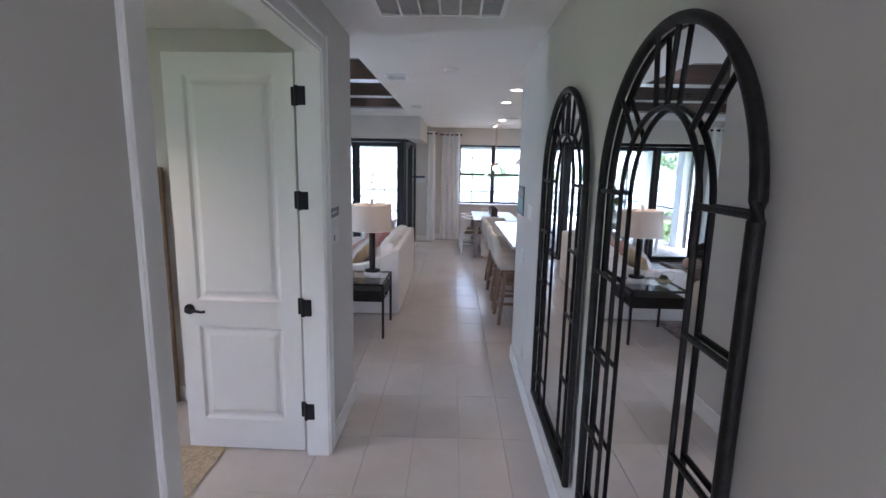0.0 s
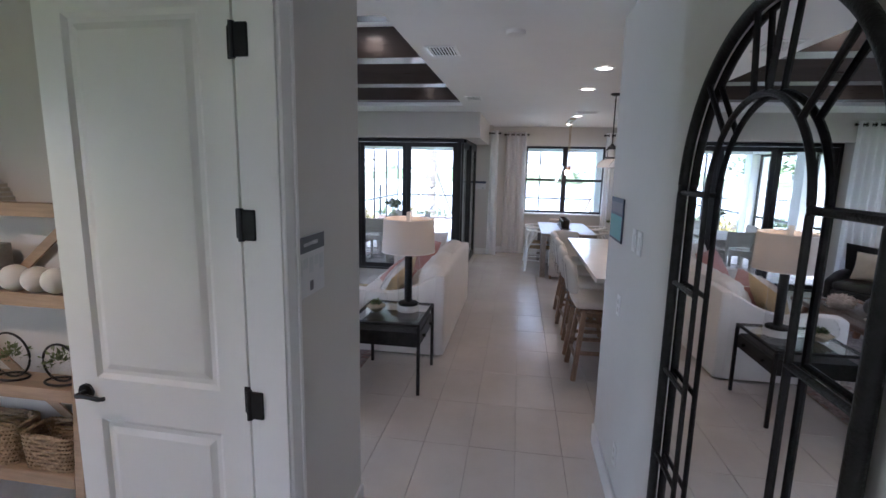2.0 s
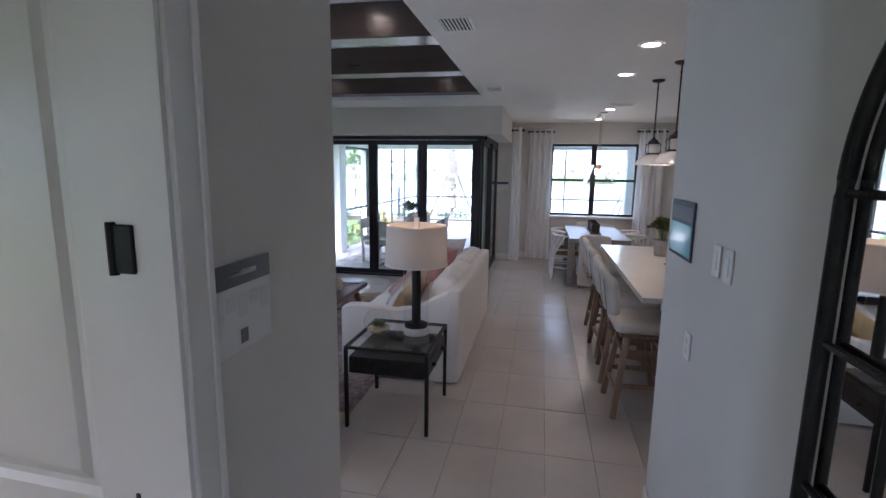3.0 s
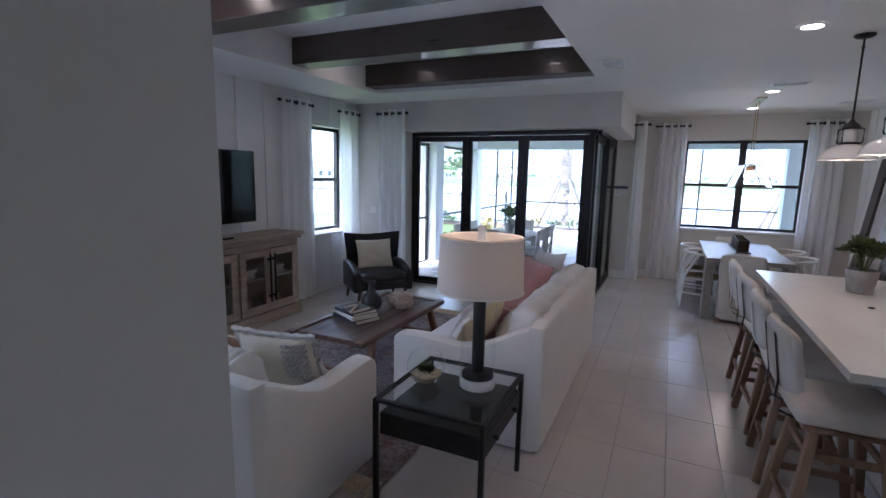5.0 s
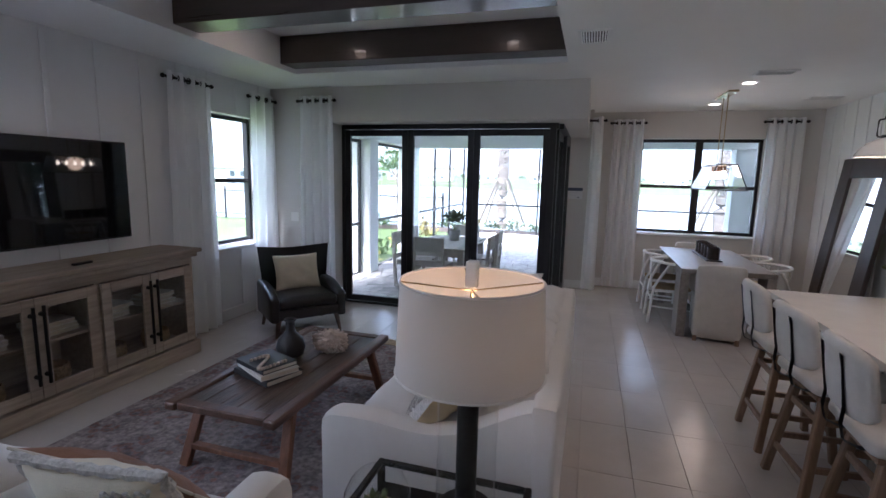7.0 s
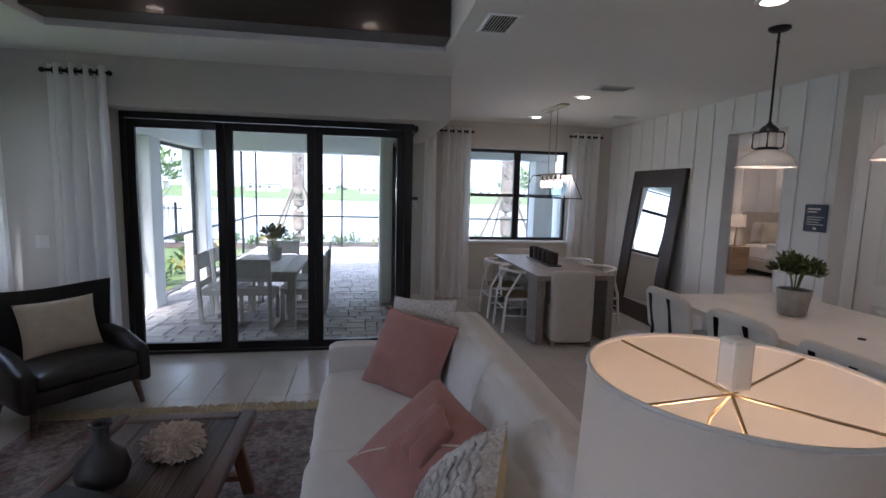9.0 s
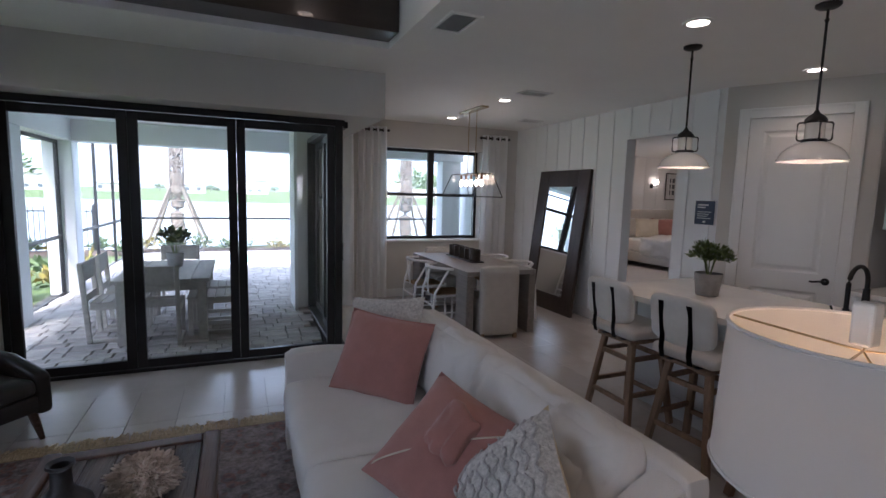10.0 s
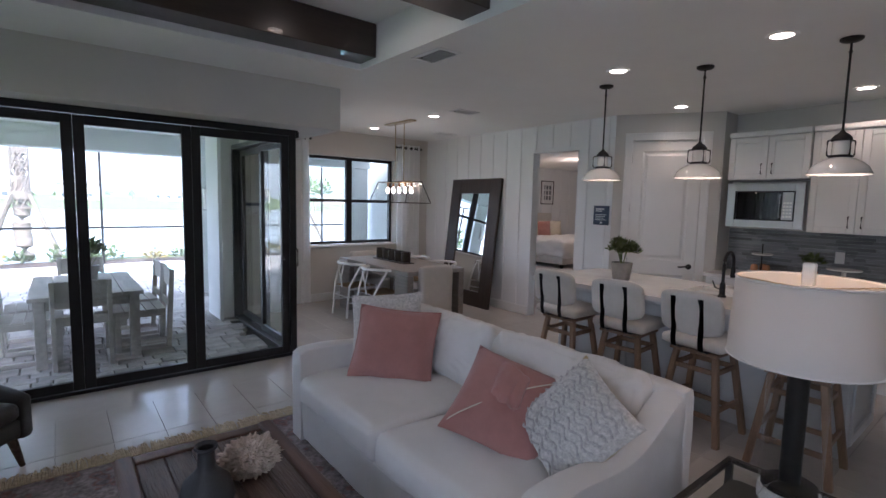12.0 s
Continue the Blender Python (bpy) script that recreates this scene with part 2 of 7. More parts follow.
# ---- structure ----
H = 3.05
bm = B()
box(bm, (-4.75, -2.7, -0.12), (10.6, 10.42, -0.008))
box(bm, (-1.07, 10.42, -0.12), (10.6, 13.05, -0.008))
box(bm, (2.36, 13.05, -0.12), (10.6, 15.4, -0.008))
floor = structure("floor", bm, "grout", "pale grout bed under large beige porcelain floor tiles", "floor")

# hall west wall with the double den doorway, living south wall
structure("wall_hall_west", wall_boxes(B(), "y", -2.6, 4.19, -1.00, -0.87, 0, CEIL, [(1.935, 3.54, -1, 2.475)]), "wall",
          "greige painted hall wall with a wide cased doorway", "wall")
structure("wall_living_south", wall_boxes(B(), "x", -4.62, -0.87, 4.19, 4.32, 0, H), "wall", "greige painted wall between living room and den", "wall")
structure("wall_hall_east", wall_boxes(B(), "y", -2.6, 5.22, 0.49, 0.62, 0, CEIL), "wall", "greige painted hall wall with two arched mirrors", "wall")
# The opening is added so that light from outside brightens the hall.
structure("wall_hall_south", wall_boxes(B(), "x", -4.62, 4.0, -2.73, -2.6, 0, H, [(-0.46, 0.08, 0.85, 2.15)]), "wall", "unseen greige wall closing the hall, with an added light opening", "wall")
structure("wall_kitchen_south", wall_boxes(B(), "x", 0.62, 3.3, 4.0, 4.13, 0, CEIL), "wall", "greige painted kitchen wall", "wall")
# The opening is invented and sized to let daylight into the den.
structure("wall_den_west", wall_boxes(B(), "y", -2.6, 4.19, -4.75, -4.62, 0, H, [(0.4, 2.2, 0.5, 2.4)]), "wall", "greige painted den wall with an added, unseen window opening", "wall")
# living west wall, two windows
WEST_HOLES = [(4.55, 5.33, 0.84, 2.34), (8.98, 9.76, 0.84, 2.34)]
structure("wall_west", wall_boxes(B(), "y", 4.32, 10.25, -4.85, -4.62, 0, H, WEST_HOLES), "white_wall",
          "white board and batten wall behind the television", "wall")
# living north wall with the slider opening, returning along the dining side
bm = wall_boxes(B(), "x", -4.62, -1.07, 10.02, 10.42, 0, H, [(-3.80, -1.07, -1, 2.33)])
box(bm, (-1.07, 10.02, 2.33), (-0.76, 12.4, CEIL + 0.2))
structure("wall_north", bm, "wall", "greige painted wall and header over the corner sliding doors", "wall")
bm = wall_boxes(B(), "x", -1.30, -0.70, 12.4, 12.82, 0, CEIL)
structure("wall_stub", bm, "wall", "greige painted wall end beside the sliding door", "wall")
WIN = (0.02, 1.70, 0.89, 2.345)
structure("wall_dining_north", wall_boxes(B(), "x", -0.70, 2.48, 12.75, 13.05, 0, CEIL, [WIN]), "wall", "greige painted dining wall with a wide window opening", "wall")
structure("wall_east", wall_boxes(B(), "y", 8.90, 13.05, 2.36, 2.49, 0, CEIL, [(9.42, 10.20, -1, 2.36)]), "white_wall",
          "white board and batten wall with a tall bedroom opening", "wall")


def diag(s, off=0.0, z=0.0):
    """A point s metres along the angled pantry wall, off metres into the room."""
    d = Vector((0.61, -0.99, 0)).normalized()
    n = Vector((-d.y, d.x, 0)) * -1
    return Vector((2.36, 8.90, z)) + d * s + n * off


PANTRY = Matrix.Translation((2.36, 8.90, 0)) @ Matrix.Rotation(math.atan2(-0.99, 0.61), 4, "Z")
bm = wall_boxes(B(), "x", 0, 1.165, 0.0, 0.13, 0, CEIL, [(0.205, 0.965, -1, 2.43)])
bm.transform(PANTRY)
structure("wall_pantry", bm, "wall", "greige painted angled wall around the pantry door", "wall")
bm = wall_boxes(B(), "x", 2.98, 3.42, 7.90, 8.03, 0, CEIL)
structure("wall_kitchen_return", bm, "wall", "greige painted return wall beside the kitchen cabinets", "wall")
structure("wall_kitchen_east", wall_boxes(B(), "y", 4.0, 7.90, 3.30, 3.43, 0, CEIL), "wall", "greige painted kitchen wall behind the cabinets", "wall")
# bedroom beyond the opening
bm = wall_boxes(B(), "y", 8.0, 15.38, 10.4, 10.53, 0, CEIL)
# This wall's window opening is out of view, added for daylight.
wall_boxes(bm, "x", 2.49, 10.4, 15.25, 15.38, 0, CEIL, [(3.4, 5.2, 0.9, 2.3)])
wall_boxes(bm, "x", 3.43, 10.4, 8.02, 8.15, 0, CEIL)
wall_boxes(bm, "y", 13.05, 15.38, 2.36, 2.49, 0, CEIL)
for k in range(12):
    box(bm, (5.3 + 0.42 * k, 15.236, 0.1), (5.34 + 0.42 * k, 15.2495, CEIL - 0.02))
structure("wall_bedroom", bm, "white_wall", "white painted bedroom walls seen through the opening", "wall")

# ceilings: flat, with the deep tray over the sitting area
T = (-3.75, 5.05, -0.95, 9.27)
bm = B()
for a, b in [((-4.75, 4.19), (T[0], 10.42)), ((T[2], -2.7), (0.62, 13.1)), ((T[0], 4.19), (T[2], T[1])), ((T[0], T[3]), (T[2], 10.42)),
             ((0.62, 4.0), (10.53, 13.1)), ((2.36, 13.1), (10.53, 15.38)), ((-4.75, -2.7), (T[2], 4.19))]:
    box(bm, (*a, CEIL), (*b, CEIL + 0.06))
structure("ceiling", bm, "ceiling", "flat white painted ceiling", "ceiling")
bm = B()
t = 0.06
box(bm, (T[0] - t, T[1] - t, CEIL + 0.06), (T[0], T[3] + t, H + t))
box(bm, (T[2], T[1] - t, CEIL + 0.06), (T[2] + t, T[3] + t, H + t))
box(bm, (T[0], T[1] - t, CEIL + 0.06), (T[2], T[1], H + t))
box(bm, (T[0], T[3], CEIL + 0.06), (T[2], T[3] + t, H + t))
box(bm, (T[0], T[1], H), (T[2], T[3], H + t))
structure("ceiling_tray", bm, "ceiling", "raised white tray ceiling above the sofas", "ceiling")
# Unseen slab, added to keep sky and sun out above the ceilings.
bm = B()
box(bm, (-4.9, -2.8, H + 0.2), (6.4, 13.4, H + 0.3))
structure("roof_deck", bm, "ceiling", "unseen slab sealing out sky light above the ceilings", "roof")

for y0 in (5.08, 6.37, 7.69, 9.00):
    bm = B()
    box(bm, (T[0] + 0.004, y0, 2.785), (T[2] - 0.004, y0 + 0.255, H - 0.004), 0.006)
    tagged(link("ceiling_beam", bm, "beam"), "dark stained wooden beam across the tray ceiling", "ceiling beam", "beams in the tray ceiling")

# baseboards
def baseboard(p, q, inward):
    bm = B()
    p, q, n = Vector((*p, 0)), Vector((*q, 0)), Vector((*inward, 0)).normalized()
    d = (q - p)
    m = Matrix.Translation((p + q) / 2 + n * 0.0085 + Vector((0, 0, 0.066))) @ Matrix.Rotation(math.atan2(d.y, d.x), 4, "Z")
    obox(bm, m, (d.length, 0.015, 0.132), 0.004)
    structure("baseboard", bm, "trim", "white painted baseboard along the wall", "baseboard")


for p, q, n in [((-0.87, -2.6), (-0.87, 1.845), (1, 0)), ((-0.87, 3.65), (-0.87, 4.32), (1, 0)), ((-0.87, 4.32), (-4.62, 4.32), (0, 1)),
                ((0.49, -2.6), (0.49, 5.22), (-1, 0)), ((0.49, 5.22), (0.62, 5.22), (0, 1)), ((-4.62, 4.32), (-4.62, 10.02), (1, 0)),
                ((-4.62, 10.02), (-3.84, 10.02), (0, -1)), ((-1.0, 12.4), (-0.70, 12.4), (0, -1)), ((-0.70, 12.4), (-0.70, 12.75), (1, 0)),
                ((-0.70, 12.75), (2.36, 12.75), (0, -1)), ((2.36, 12.75), (2.36, 10.20), (-1, 0)), ((2.36, 9.42), (2.36, 8.92), (-1, 0)),
                ((-4.62, 4.19), (-1.0, 4.19), (0, -1))]:
    baseboard(p, q, n)

# battens on the two white walls
def batten(x0, y0, x1, y1, z0, z1):
    bm = B()
    box(bm, (min(x0, x1), min(y0, y1), z0), (max(x0, x1), max(y0, y1), z1), 0.003)
    return bm


def battens(name, x, side, ys, z0, z1, skip):
    for y in ys:
        for a, b in skip(y, z0, z1):
            bm = batten(x, y - 0.022, x + side * 0.014, y + 0.022, a, b)
            structure(name, bm, "white_wall", "white painted wall batten", "trim")


battens("batten_trim", -4.62, 1, [4.5 + 0.407 * i for i in range(14)], 0.135, CEIL,
        lambda y, a, b: [(a, 0.80), (2.37, b)] if 4.5 < y < 5.38 or 8.93 < y < 9.81 else [(a, b)])
battens("batten_trim", 2.36, -1, [9.0 + 0.29 * i for i in range(13)], 0.135, CEIL,
        lambda y, a, b: [(2.40, b)] if 9.38 < y < 10.24 else [(a, b)])


# ---- windows, sliders, doors ----
def rect_frame(bm, u0, u1, z0, z1, w, d, put):
    """Four bars of a frame, w wide and d deep, placed by put(u, depth, z)."""
    for a, b in [((u0, z0), (u0 + w, z1)), ((u1 - w, z0), (u1, z1)), ((u0 + w, z0), (u1 - w, z0 + w)), ((u0 + w, z1 - w), (u1 - w, z1))]:
        box(bm, put(a[0], 0, a[1]), put(b[0], d, b[1]), 0.004)
    return bm


def window(name, label, put, u0, u1, z0, z1, mullions=1, rails=(0.5,)):
    """A fixed and sash window: frame, mullion, meeting rails, panes, sill."""
    w = thing(name, label, "window", kind="structure")
    part("window_frame", rect_frame(B(), u0, u1, z0, z1, 0.045, 0.07, put), "bronze", w, "dark bronze aluminium frame")
    step = (u1 - u0) / mullions
    for i in range(1, mullions):
        bm = B()
        box(bm, put(u0 + step * i - 0.05, 0, z0 + 0.045), put(u0 + step * i + 0.05, 0.07, z1 - 0.045), 0.004)
        part("mullion", bm, "bronze", w)
    for i in range(mullions):
        a, b = u0 + step * i + 0.045, u0 + step * (i + 1) - 0.045
        if i:
            a += 0.006
        if i < mullions - 1:
            b -= 0.006
        for r in rails:
            z = z0 + (z1 - z0) * r
            bm = B()
            box(bm, put(a, 0.005, z - 0.025), put(b, 0.06, z + 0.025), 0.004)
            part("meeting_rail", bm, "bronze", w)
        bm = B()
        box(bm, put(a - 0.01, 0.03, z0 + 0.03), put(b + 0.01, 0.034, z1 - 0.03))
        part("pane", bm, "glass", w, "clear window glass")
    return w


def pn(y):
    return lambda u, d, z: (u, y + d, z)


def pe(x, s=1):
    return lambda u, d, z: (x + s * d, u, z)


window("window_1", "wide dark bronze framed twin window in the dining wall", pn(12.93), 0.02, 1.70, 0.905, 2.345, 2)
bm = B()
box(bm, (-0.01, 12.71, 0.872), (1.73, 12.93, 0.902), 0.006)
structure("window_sill", bm, "trim", "white painted sill under the dining window", "sill")
for y0, y1, _, _ in WEST_HOLES:
    window("window_2", "tall narrow dark framed window beside the television", pe(-4.82), y0, y1, 0.86, 2.34, 1, (0.5,))
    bm = B()
    box(bm, (-4.82, y0 - 0.03, 0.812), (-4.58, y1 + 0.03, 0.845), 0.006)
    structure("window_sill", bm, "trim", "white painted sill under the narrow window", "sill")
# Unseen window, added as the den's daylight inlet.
window("window_3", "unseen dark framed window added to light the den", pe(-4.72), 0.4, 2.2, 0.5, 2.4, 3)
# Out-of-view bedroom window, added to let daylight in.
window("window_4", "unseen dark framed bedroom window added as a daylight inlet", pn(15.29), 3.4, 5.2, 0.9, 2.3, 2)


def slider_panel(parent, put, u0, u1, z0, z1, d):
    def at(u, dd, z):
        return put(u, d + dd, z)
    p = part("door_panel", rect_frame(B(), u0, u1, z0, z1, 0.075, 0.045, at), "bronze", parent, "dark bronze sliding door panel")
    bm = B()
    box(bm, at(u0 + 0.06, 0.02, z0 + 0.06), at(u1 - 0.06, 0.026, z1 - 0.06))
    part("pane", bm, "glass", p, "clear door glass")
    return p


sl = thing("door_1", "dark bronze framed three panel sliding glass door, closed", "sliding door", kind="structure")
bm = B()
box(bm, (-3.80, 10.34, 2.27), (-1.07, 10.42, 2.33), 0.004)
box(bm, (-3.80, 10.34, 0.001), (-3.755, 10.42, 2.27), 0.004)
box(bm, (-3.755, 10.34, 0.001), (-1.07, 10.42, 0.03), 0.004)
part("door_frame", bm, "bronze", sl)
for a, b, d in [(-3.755, -2.894, 0.0), (-2.892, -2.052, 0.004), (-2.050, -1.165, 0.0)]:
    slider_panel(sl, pn(10.355), a, b, 0.035, 2.265, d)
bm = B()
box(bm, (-1.165, 10.335, 0.001), (-1.095, 10.44, 2.33), 0.006)
part("corner_post", bm, "bronze", sl)
bm = B()
tube(bm, [(-1.10, 10.33, 0.95), (-1.10, 10.295, 0.96), (-1.10, 10.295, 1.12), (-1.10, 10.33, 1.13)], 0.008)
part("pull_handle", bm, "black_metal", sl, "black pull handle")

sl2 = thing("door_2", "dark bronze framed sliding glass door beside the dining area", "sliding door", kind="structure")
bm = B()
box(bm, (-1.17, 10.44, 2.27), (-1.02, 12.4, 2.33), 0.004)
box(bm, (-1.17, 10.44, 0.001), (-1.02, 12.4, 0.03), 0.004)
box(bm, (-1.17, 12.35, 0.03), (-1.02, 12.4, 2.27), 0.004)
part("door_frame", bm, "bronze", sl2)
for a, b, d in [(10.445, 11.44, 0.055), (11.36, 12.35, 0.101)]:
    slider_panel(sl2, pe(-1.17), a, b, 0.035, 2.265, d)


def panel_door(name, label, width, height, m, gap=0.0, mats=("trim", "black_metal")):
    """A two panel door leaf, hinge edge at u = 0, with lever and four hinges."""
    d = thing(name, label, "door", m, kind="structure")
    th = 0.035
    st, top, mid, bot = 0.115 + gap, 0.12, 0.17, 0.20
    midz = 0.82
    bm = B()
    for a, b in [((gap, 0), (st, height)), ((width - st + gap, 0), (width, height)), ((st, 0), (width - st + gap, bot)), ((st, height - top), (width - st + gap, height)),
                 ((st, midz), (width - st + gap, midz + mid))]:
        box(bm, (a[0], -th / 2, a[1]), (b[0], th / 2, b[1]))
    for z0, z1 in [(bot, midz), (midz + mid, height - top)]:
        a, b = st, width - st + gap
        for s in (-1, 1):
            y0, y1, y2 = s * th / 2, s * (th / 2 - 0.012), s * (th / 2 - 0.003)
            rings = []
            for inset, y in ((0, y0), (0.018, y1), (0.035, y1), (0.06, y2)):
                rings.append([bm.verts.new((x, y, z)) for x, z in ((a + inset, z0 + inset), (b - inset, z0 + inset), (b - inset, z1 - inset), (a + inset, z1 - inset))])
            for p, q in zip(rings, rings[1:]):
                for k in range(4):
                    bm.faces.new((p[k], p[(k + 1) % 4], q[(k + 1) % 4], q[k]))
            bm.faces.new(rings[-1])
    part("door_leaf", bm, mats[0], d, "white painted two panel door leaf")
    bm = B()
    for s in (-1, 1):
        rod(bm, (width - 0.065, s * th / 2, 0.93), (width - 0.065, s * (th / 2 + 0.012), 0.93), 0.032, n=18)
        rod(bm, (width - 0.065, s * (th / 2 + 0.01), 0.93), (width - 0.065, s * (th / 2 + 0.05), 0.93), 0.011)
        tube(bm, [(width - 0.065, s * (th / 2 + 0.048), 0.93), (width - 0.11, s * (th / 2 + 0.05), 0.934), (width - 0.16, s * (th / 2 + 0.046), 0.925), (width - 0.18, s * (th / 2 + 0.042), 0.928)], 0.009)
    part("door_lever", bm, mats[1], d, "black lever handle", True)
    for z in (0.29, 0.97, 1.62, 2.21):
        bm = B()
        box(bm, (-0.044, -th / 2 + 0.002, z - 0.052), (0.0, th / 2 + 0.006, z + 0.052), 0.004)
        box(bm, (0.0, th / 2 - 0.001, z - 0.052), (0.038, th / 2 + 0.004, z + 0.052), 0.003)
        rod(bm, (-0.002, th / 2 + 0.009, z - 0.058), (-0.002, th / 2 + 0.009, z + 0.058), 0.010)
        if gap:
            box(bm, (-0.056, 0.047, z - 0.052), (-0.004, 0.057, z + 0.052), 0.003)
            rod(bm, (-0.002, 0.052, z - 0.056), (-0.002, 0.052, z + 0.056), 0.011)
        part("hinge", bm, mats[1], d, "black door hinge")
    return d


def casing(name, put, u0, u1, top, w=0.09):
    """Mitred door casing: two legs and a head with a stepped face."""
    c = thing(name, "white painted door casing", "casing", kind="structure")
    for a, b in [((u0 - w, 0.001), (u0, top + w)), ((u1, 0.001), (u1 + w, top + w)), ((u0, top), (u1, top + w))]:
        bm = B()
        box(bm, put(a[0], 0, a[1]), put(b[0], 0.014, b[1]), 0.003)
        if b[0] - a[0] < 0.2:
            e = 0.022
            o = (a[0], a[0] + e) if a[0] < u0 else (b[0] - e, b[0])
            box(bm, put(o[0], 0.0145, a[1]), put(o[1], 0.021, b[1]), 0.003)
        else:
            box(bm, put(a[0], 0.0145, b[1] - 0.022), put(b[0], 0.021, b[1]), 0.003)
        part("casing_board", bm, "trim", c)
    return c


# den doorway: jamb liner, casing, open leaf
bm = B()
box(bm, (-1.002, 3.522, 0), (-0.868, 3.54, 2.475))
box(bm, (-1.002, 1.935, 0), (-0.868, 1.953, 2.475))
box(bm, (-1.002, 1.953, 2.459), (-0.868, 3.522, 2.475))
structure("door_jamb", bm, "trim", "white painted jamb of the den doorway", "jamb")
casing("door_trim", pe(-0.87), 1.940, 3.535, 2.470)
casing("door_trim", pe(-1.0, -1), 1.940, 3.535, 2.470)
panel_door("door_3", "white two panel door standing open into the den", 0.785, 2.445, Matrix.Translation((-1.010, 3.572, 0.012)) @ Matrix.Rotation(radians(178.5), 4, "Z"), 0.024)
# pantry door
bm = B()
casing_put = lambda u, d, z: (u, -d, z)
c = casing("door_trim", casing_put, 0.205, 0.965, 2.43)
c.matrix_basis = PANTRY
panel_door("door_4", "closed white two panel pantry door with a black lever", 0.755, 2.42, PANTRY @ Matrix.Translation((0.208, 0.035, 0.008)))
# bedroom opening liner
bm = B()
box(bm, (2.355, 10.19, 0), (2.495, 10.205, 2.36), 0.003)
box(bm, (2.355, 9.415, 0), (2.495, 9.43, 2.36), 0.003)
structure("opening_corner", bm, "white_wall", "white painted rounded edges of the bedroom opening", "trim")

# ---- ceiling fixtures ----
# Shade inside the vents' ducts, put into the colour of a flat sheet.
M["duct_shade"] = material("painted_duct_shade", (0.05, 0.05, 0.052), 0.8, vary=0.1, scale=8)

def downlight(x, y, z=CEIL, gain=1.0, cone=130):
    d = thing("recessed_downlight", "round white recessed ceiling light, switched on", "ceiling light", Matrix.Translation((x, y, z)), "recessed ceiling lights")
    part("trim_ring", lathe(B(), [(0.062, -0.002), (0.065, -0.008), (0.088, -0.007), (0.092, -0.001)], 32, close=False), "trim", d, "", True)
    part("diffuser", lathe(B(), [(0.001, -0.004), (0.066, -0.004)], 32, close=False), "down", d, "glowing warm diffuser")
    lamp("downlight_lamp", "SPOT", Matrix.Translation((x, y, z - 0.02)), DOWN_POWER * gain, WARM, cone=cone, soft=0.06)


for x, y in DOWNLIGHTS:
    # Added hall light (y < 0) is dimmed, added den light (y < 4) boosted.
    downlight(x, y, CEIL, 0.5 if y < 0 else 6.5 if y < 4 else 1.0)
for x, y in TRAY_LIGHTS:
    downlight(x, y, H, 0.6 if x < -2 else 0.4, 172)


def vent(x, y, w, l, slats, across="y"):
    d = thing("ceiling_vent", "white slatted air vent in the ceiling", "air vent", Matrix.Translation((x, y, CEIL)))
    bm = B()
    for a, b in [((-w / 2, -l / 2), (w / 2, -l / 2 + 0.025)), ((-w / 2, l / 2 - 0.025), (w / 2, l / 2)), ((-w / 2, -l / 2 + 0.025), (-w / 2 + 0.025, l / 2 - 0.025)), ((w / 2 - 0.025, -l / 2 + 0.025), (w / 2, l / 2 - 0.025))]:
        box(bm, (*a, -0.012), (*b, -0.001), 0.003)
    part("frame", bm, "trim", d)
    # No hollow here: a dark sheet gives the duct's shade.
    bm = B()
    box(bm, (-w / 2 + 0.02, -l / 2 + 0.02, -0.002), (w / 2 - 0.02, l / 2 - 0.02, -0.0012))
    part("backing", bm, "duct_shade", d, "flat dark sheet standing in for the duct's shade")
    for i in range(slats):
        bm = B()
        f = -0.5 + (i + 0.5) / slats
        if across == "y":
            obox(bm, pose(f * (w - 0.05), 0, -0.008, 0, -35, 0), (0.010, l - 0.05, 0.002))
        else:
            obox(bm, pose(0, f * (l - 0.05), -0.008, 35, 0, 0), (w - 0.05, 0.010, 0.002))
        part("slat", bm, "trim", d)


vent(-0.73, 5.95, 0.24, 0.34, 8)
vent(-0.73, 8.50, 0.22, 0.36, 9)
vent(0.9, 10.05, 0.34, 0.20, 7, "x")
vent(1.92, 11.7, 0.34, 0.20, 7, "x")
d = thing("return_grille", "large white egg crate return air grille in the hall ceiling", "air vent", Matrix.Translation((-0.21, 3.56, CEIL)))
bm = B()
for a, b in [((-0.38, -0.27), (0.38, -0.24)), ((-0.38, 0.24), (0.38, 0.27)), ((-0.38, -0.24), (-0.35, 0.24)), ((0.35, -0.24), (0.38, 0.24))]:
    box(bm, (*a, -0.014), (*b, -0.001), 0.003)
part("frame", bm, "trim", d)
bm = B()
box(bm, (-0.36, -0.25, -0.003), (0.36, 0.25, -0.0015))
part("backing", bm, "grout", d, "grey filter behind the grille")
for i in range(1, 6):
    bm = B()
    box(bm, (-0.35 + 0.7 * i / 6 - 0.006, -0.24, -0.013), (-0.35 + 0.7 * i / 6 + 0.006, 0.24, -0.003))
    part("bar", bm, "trim", d)
for i in range(22):
    bm = B()
    obox(bm, pose(0, -0.23 + 0.02 * i + 0.01, -0.008, 30, 0, 0), (0.7, 0.014, 0.0015))
    part("slat", bm, "trim", d)
bm = lathe(B(), [(0.001, -0.032), (0.045, -0.032), (0.062, -0.024), (0.066, -0.001)], 32)
tagged(link("smoke_detector", bm, "trim", None, "", True, Matrix.Translation((-0.16, 5.45, CEIL))), "round white smoke detector on the ceiling", "smoke detector")

# ---- porch and garden ----
bm = B()
box(bm, (-4.75, 10.42, -0.12), (-1.07, 15.0, -0.07))
porch_bed = structure("porch_floor", bm, "sand", "sand bed under the grey concrete pavers of the porch and pool deck", "paving")
bm = B()
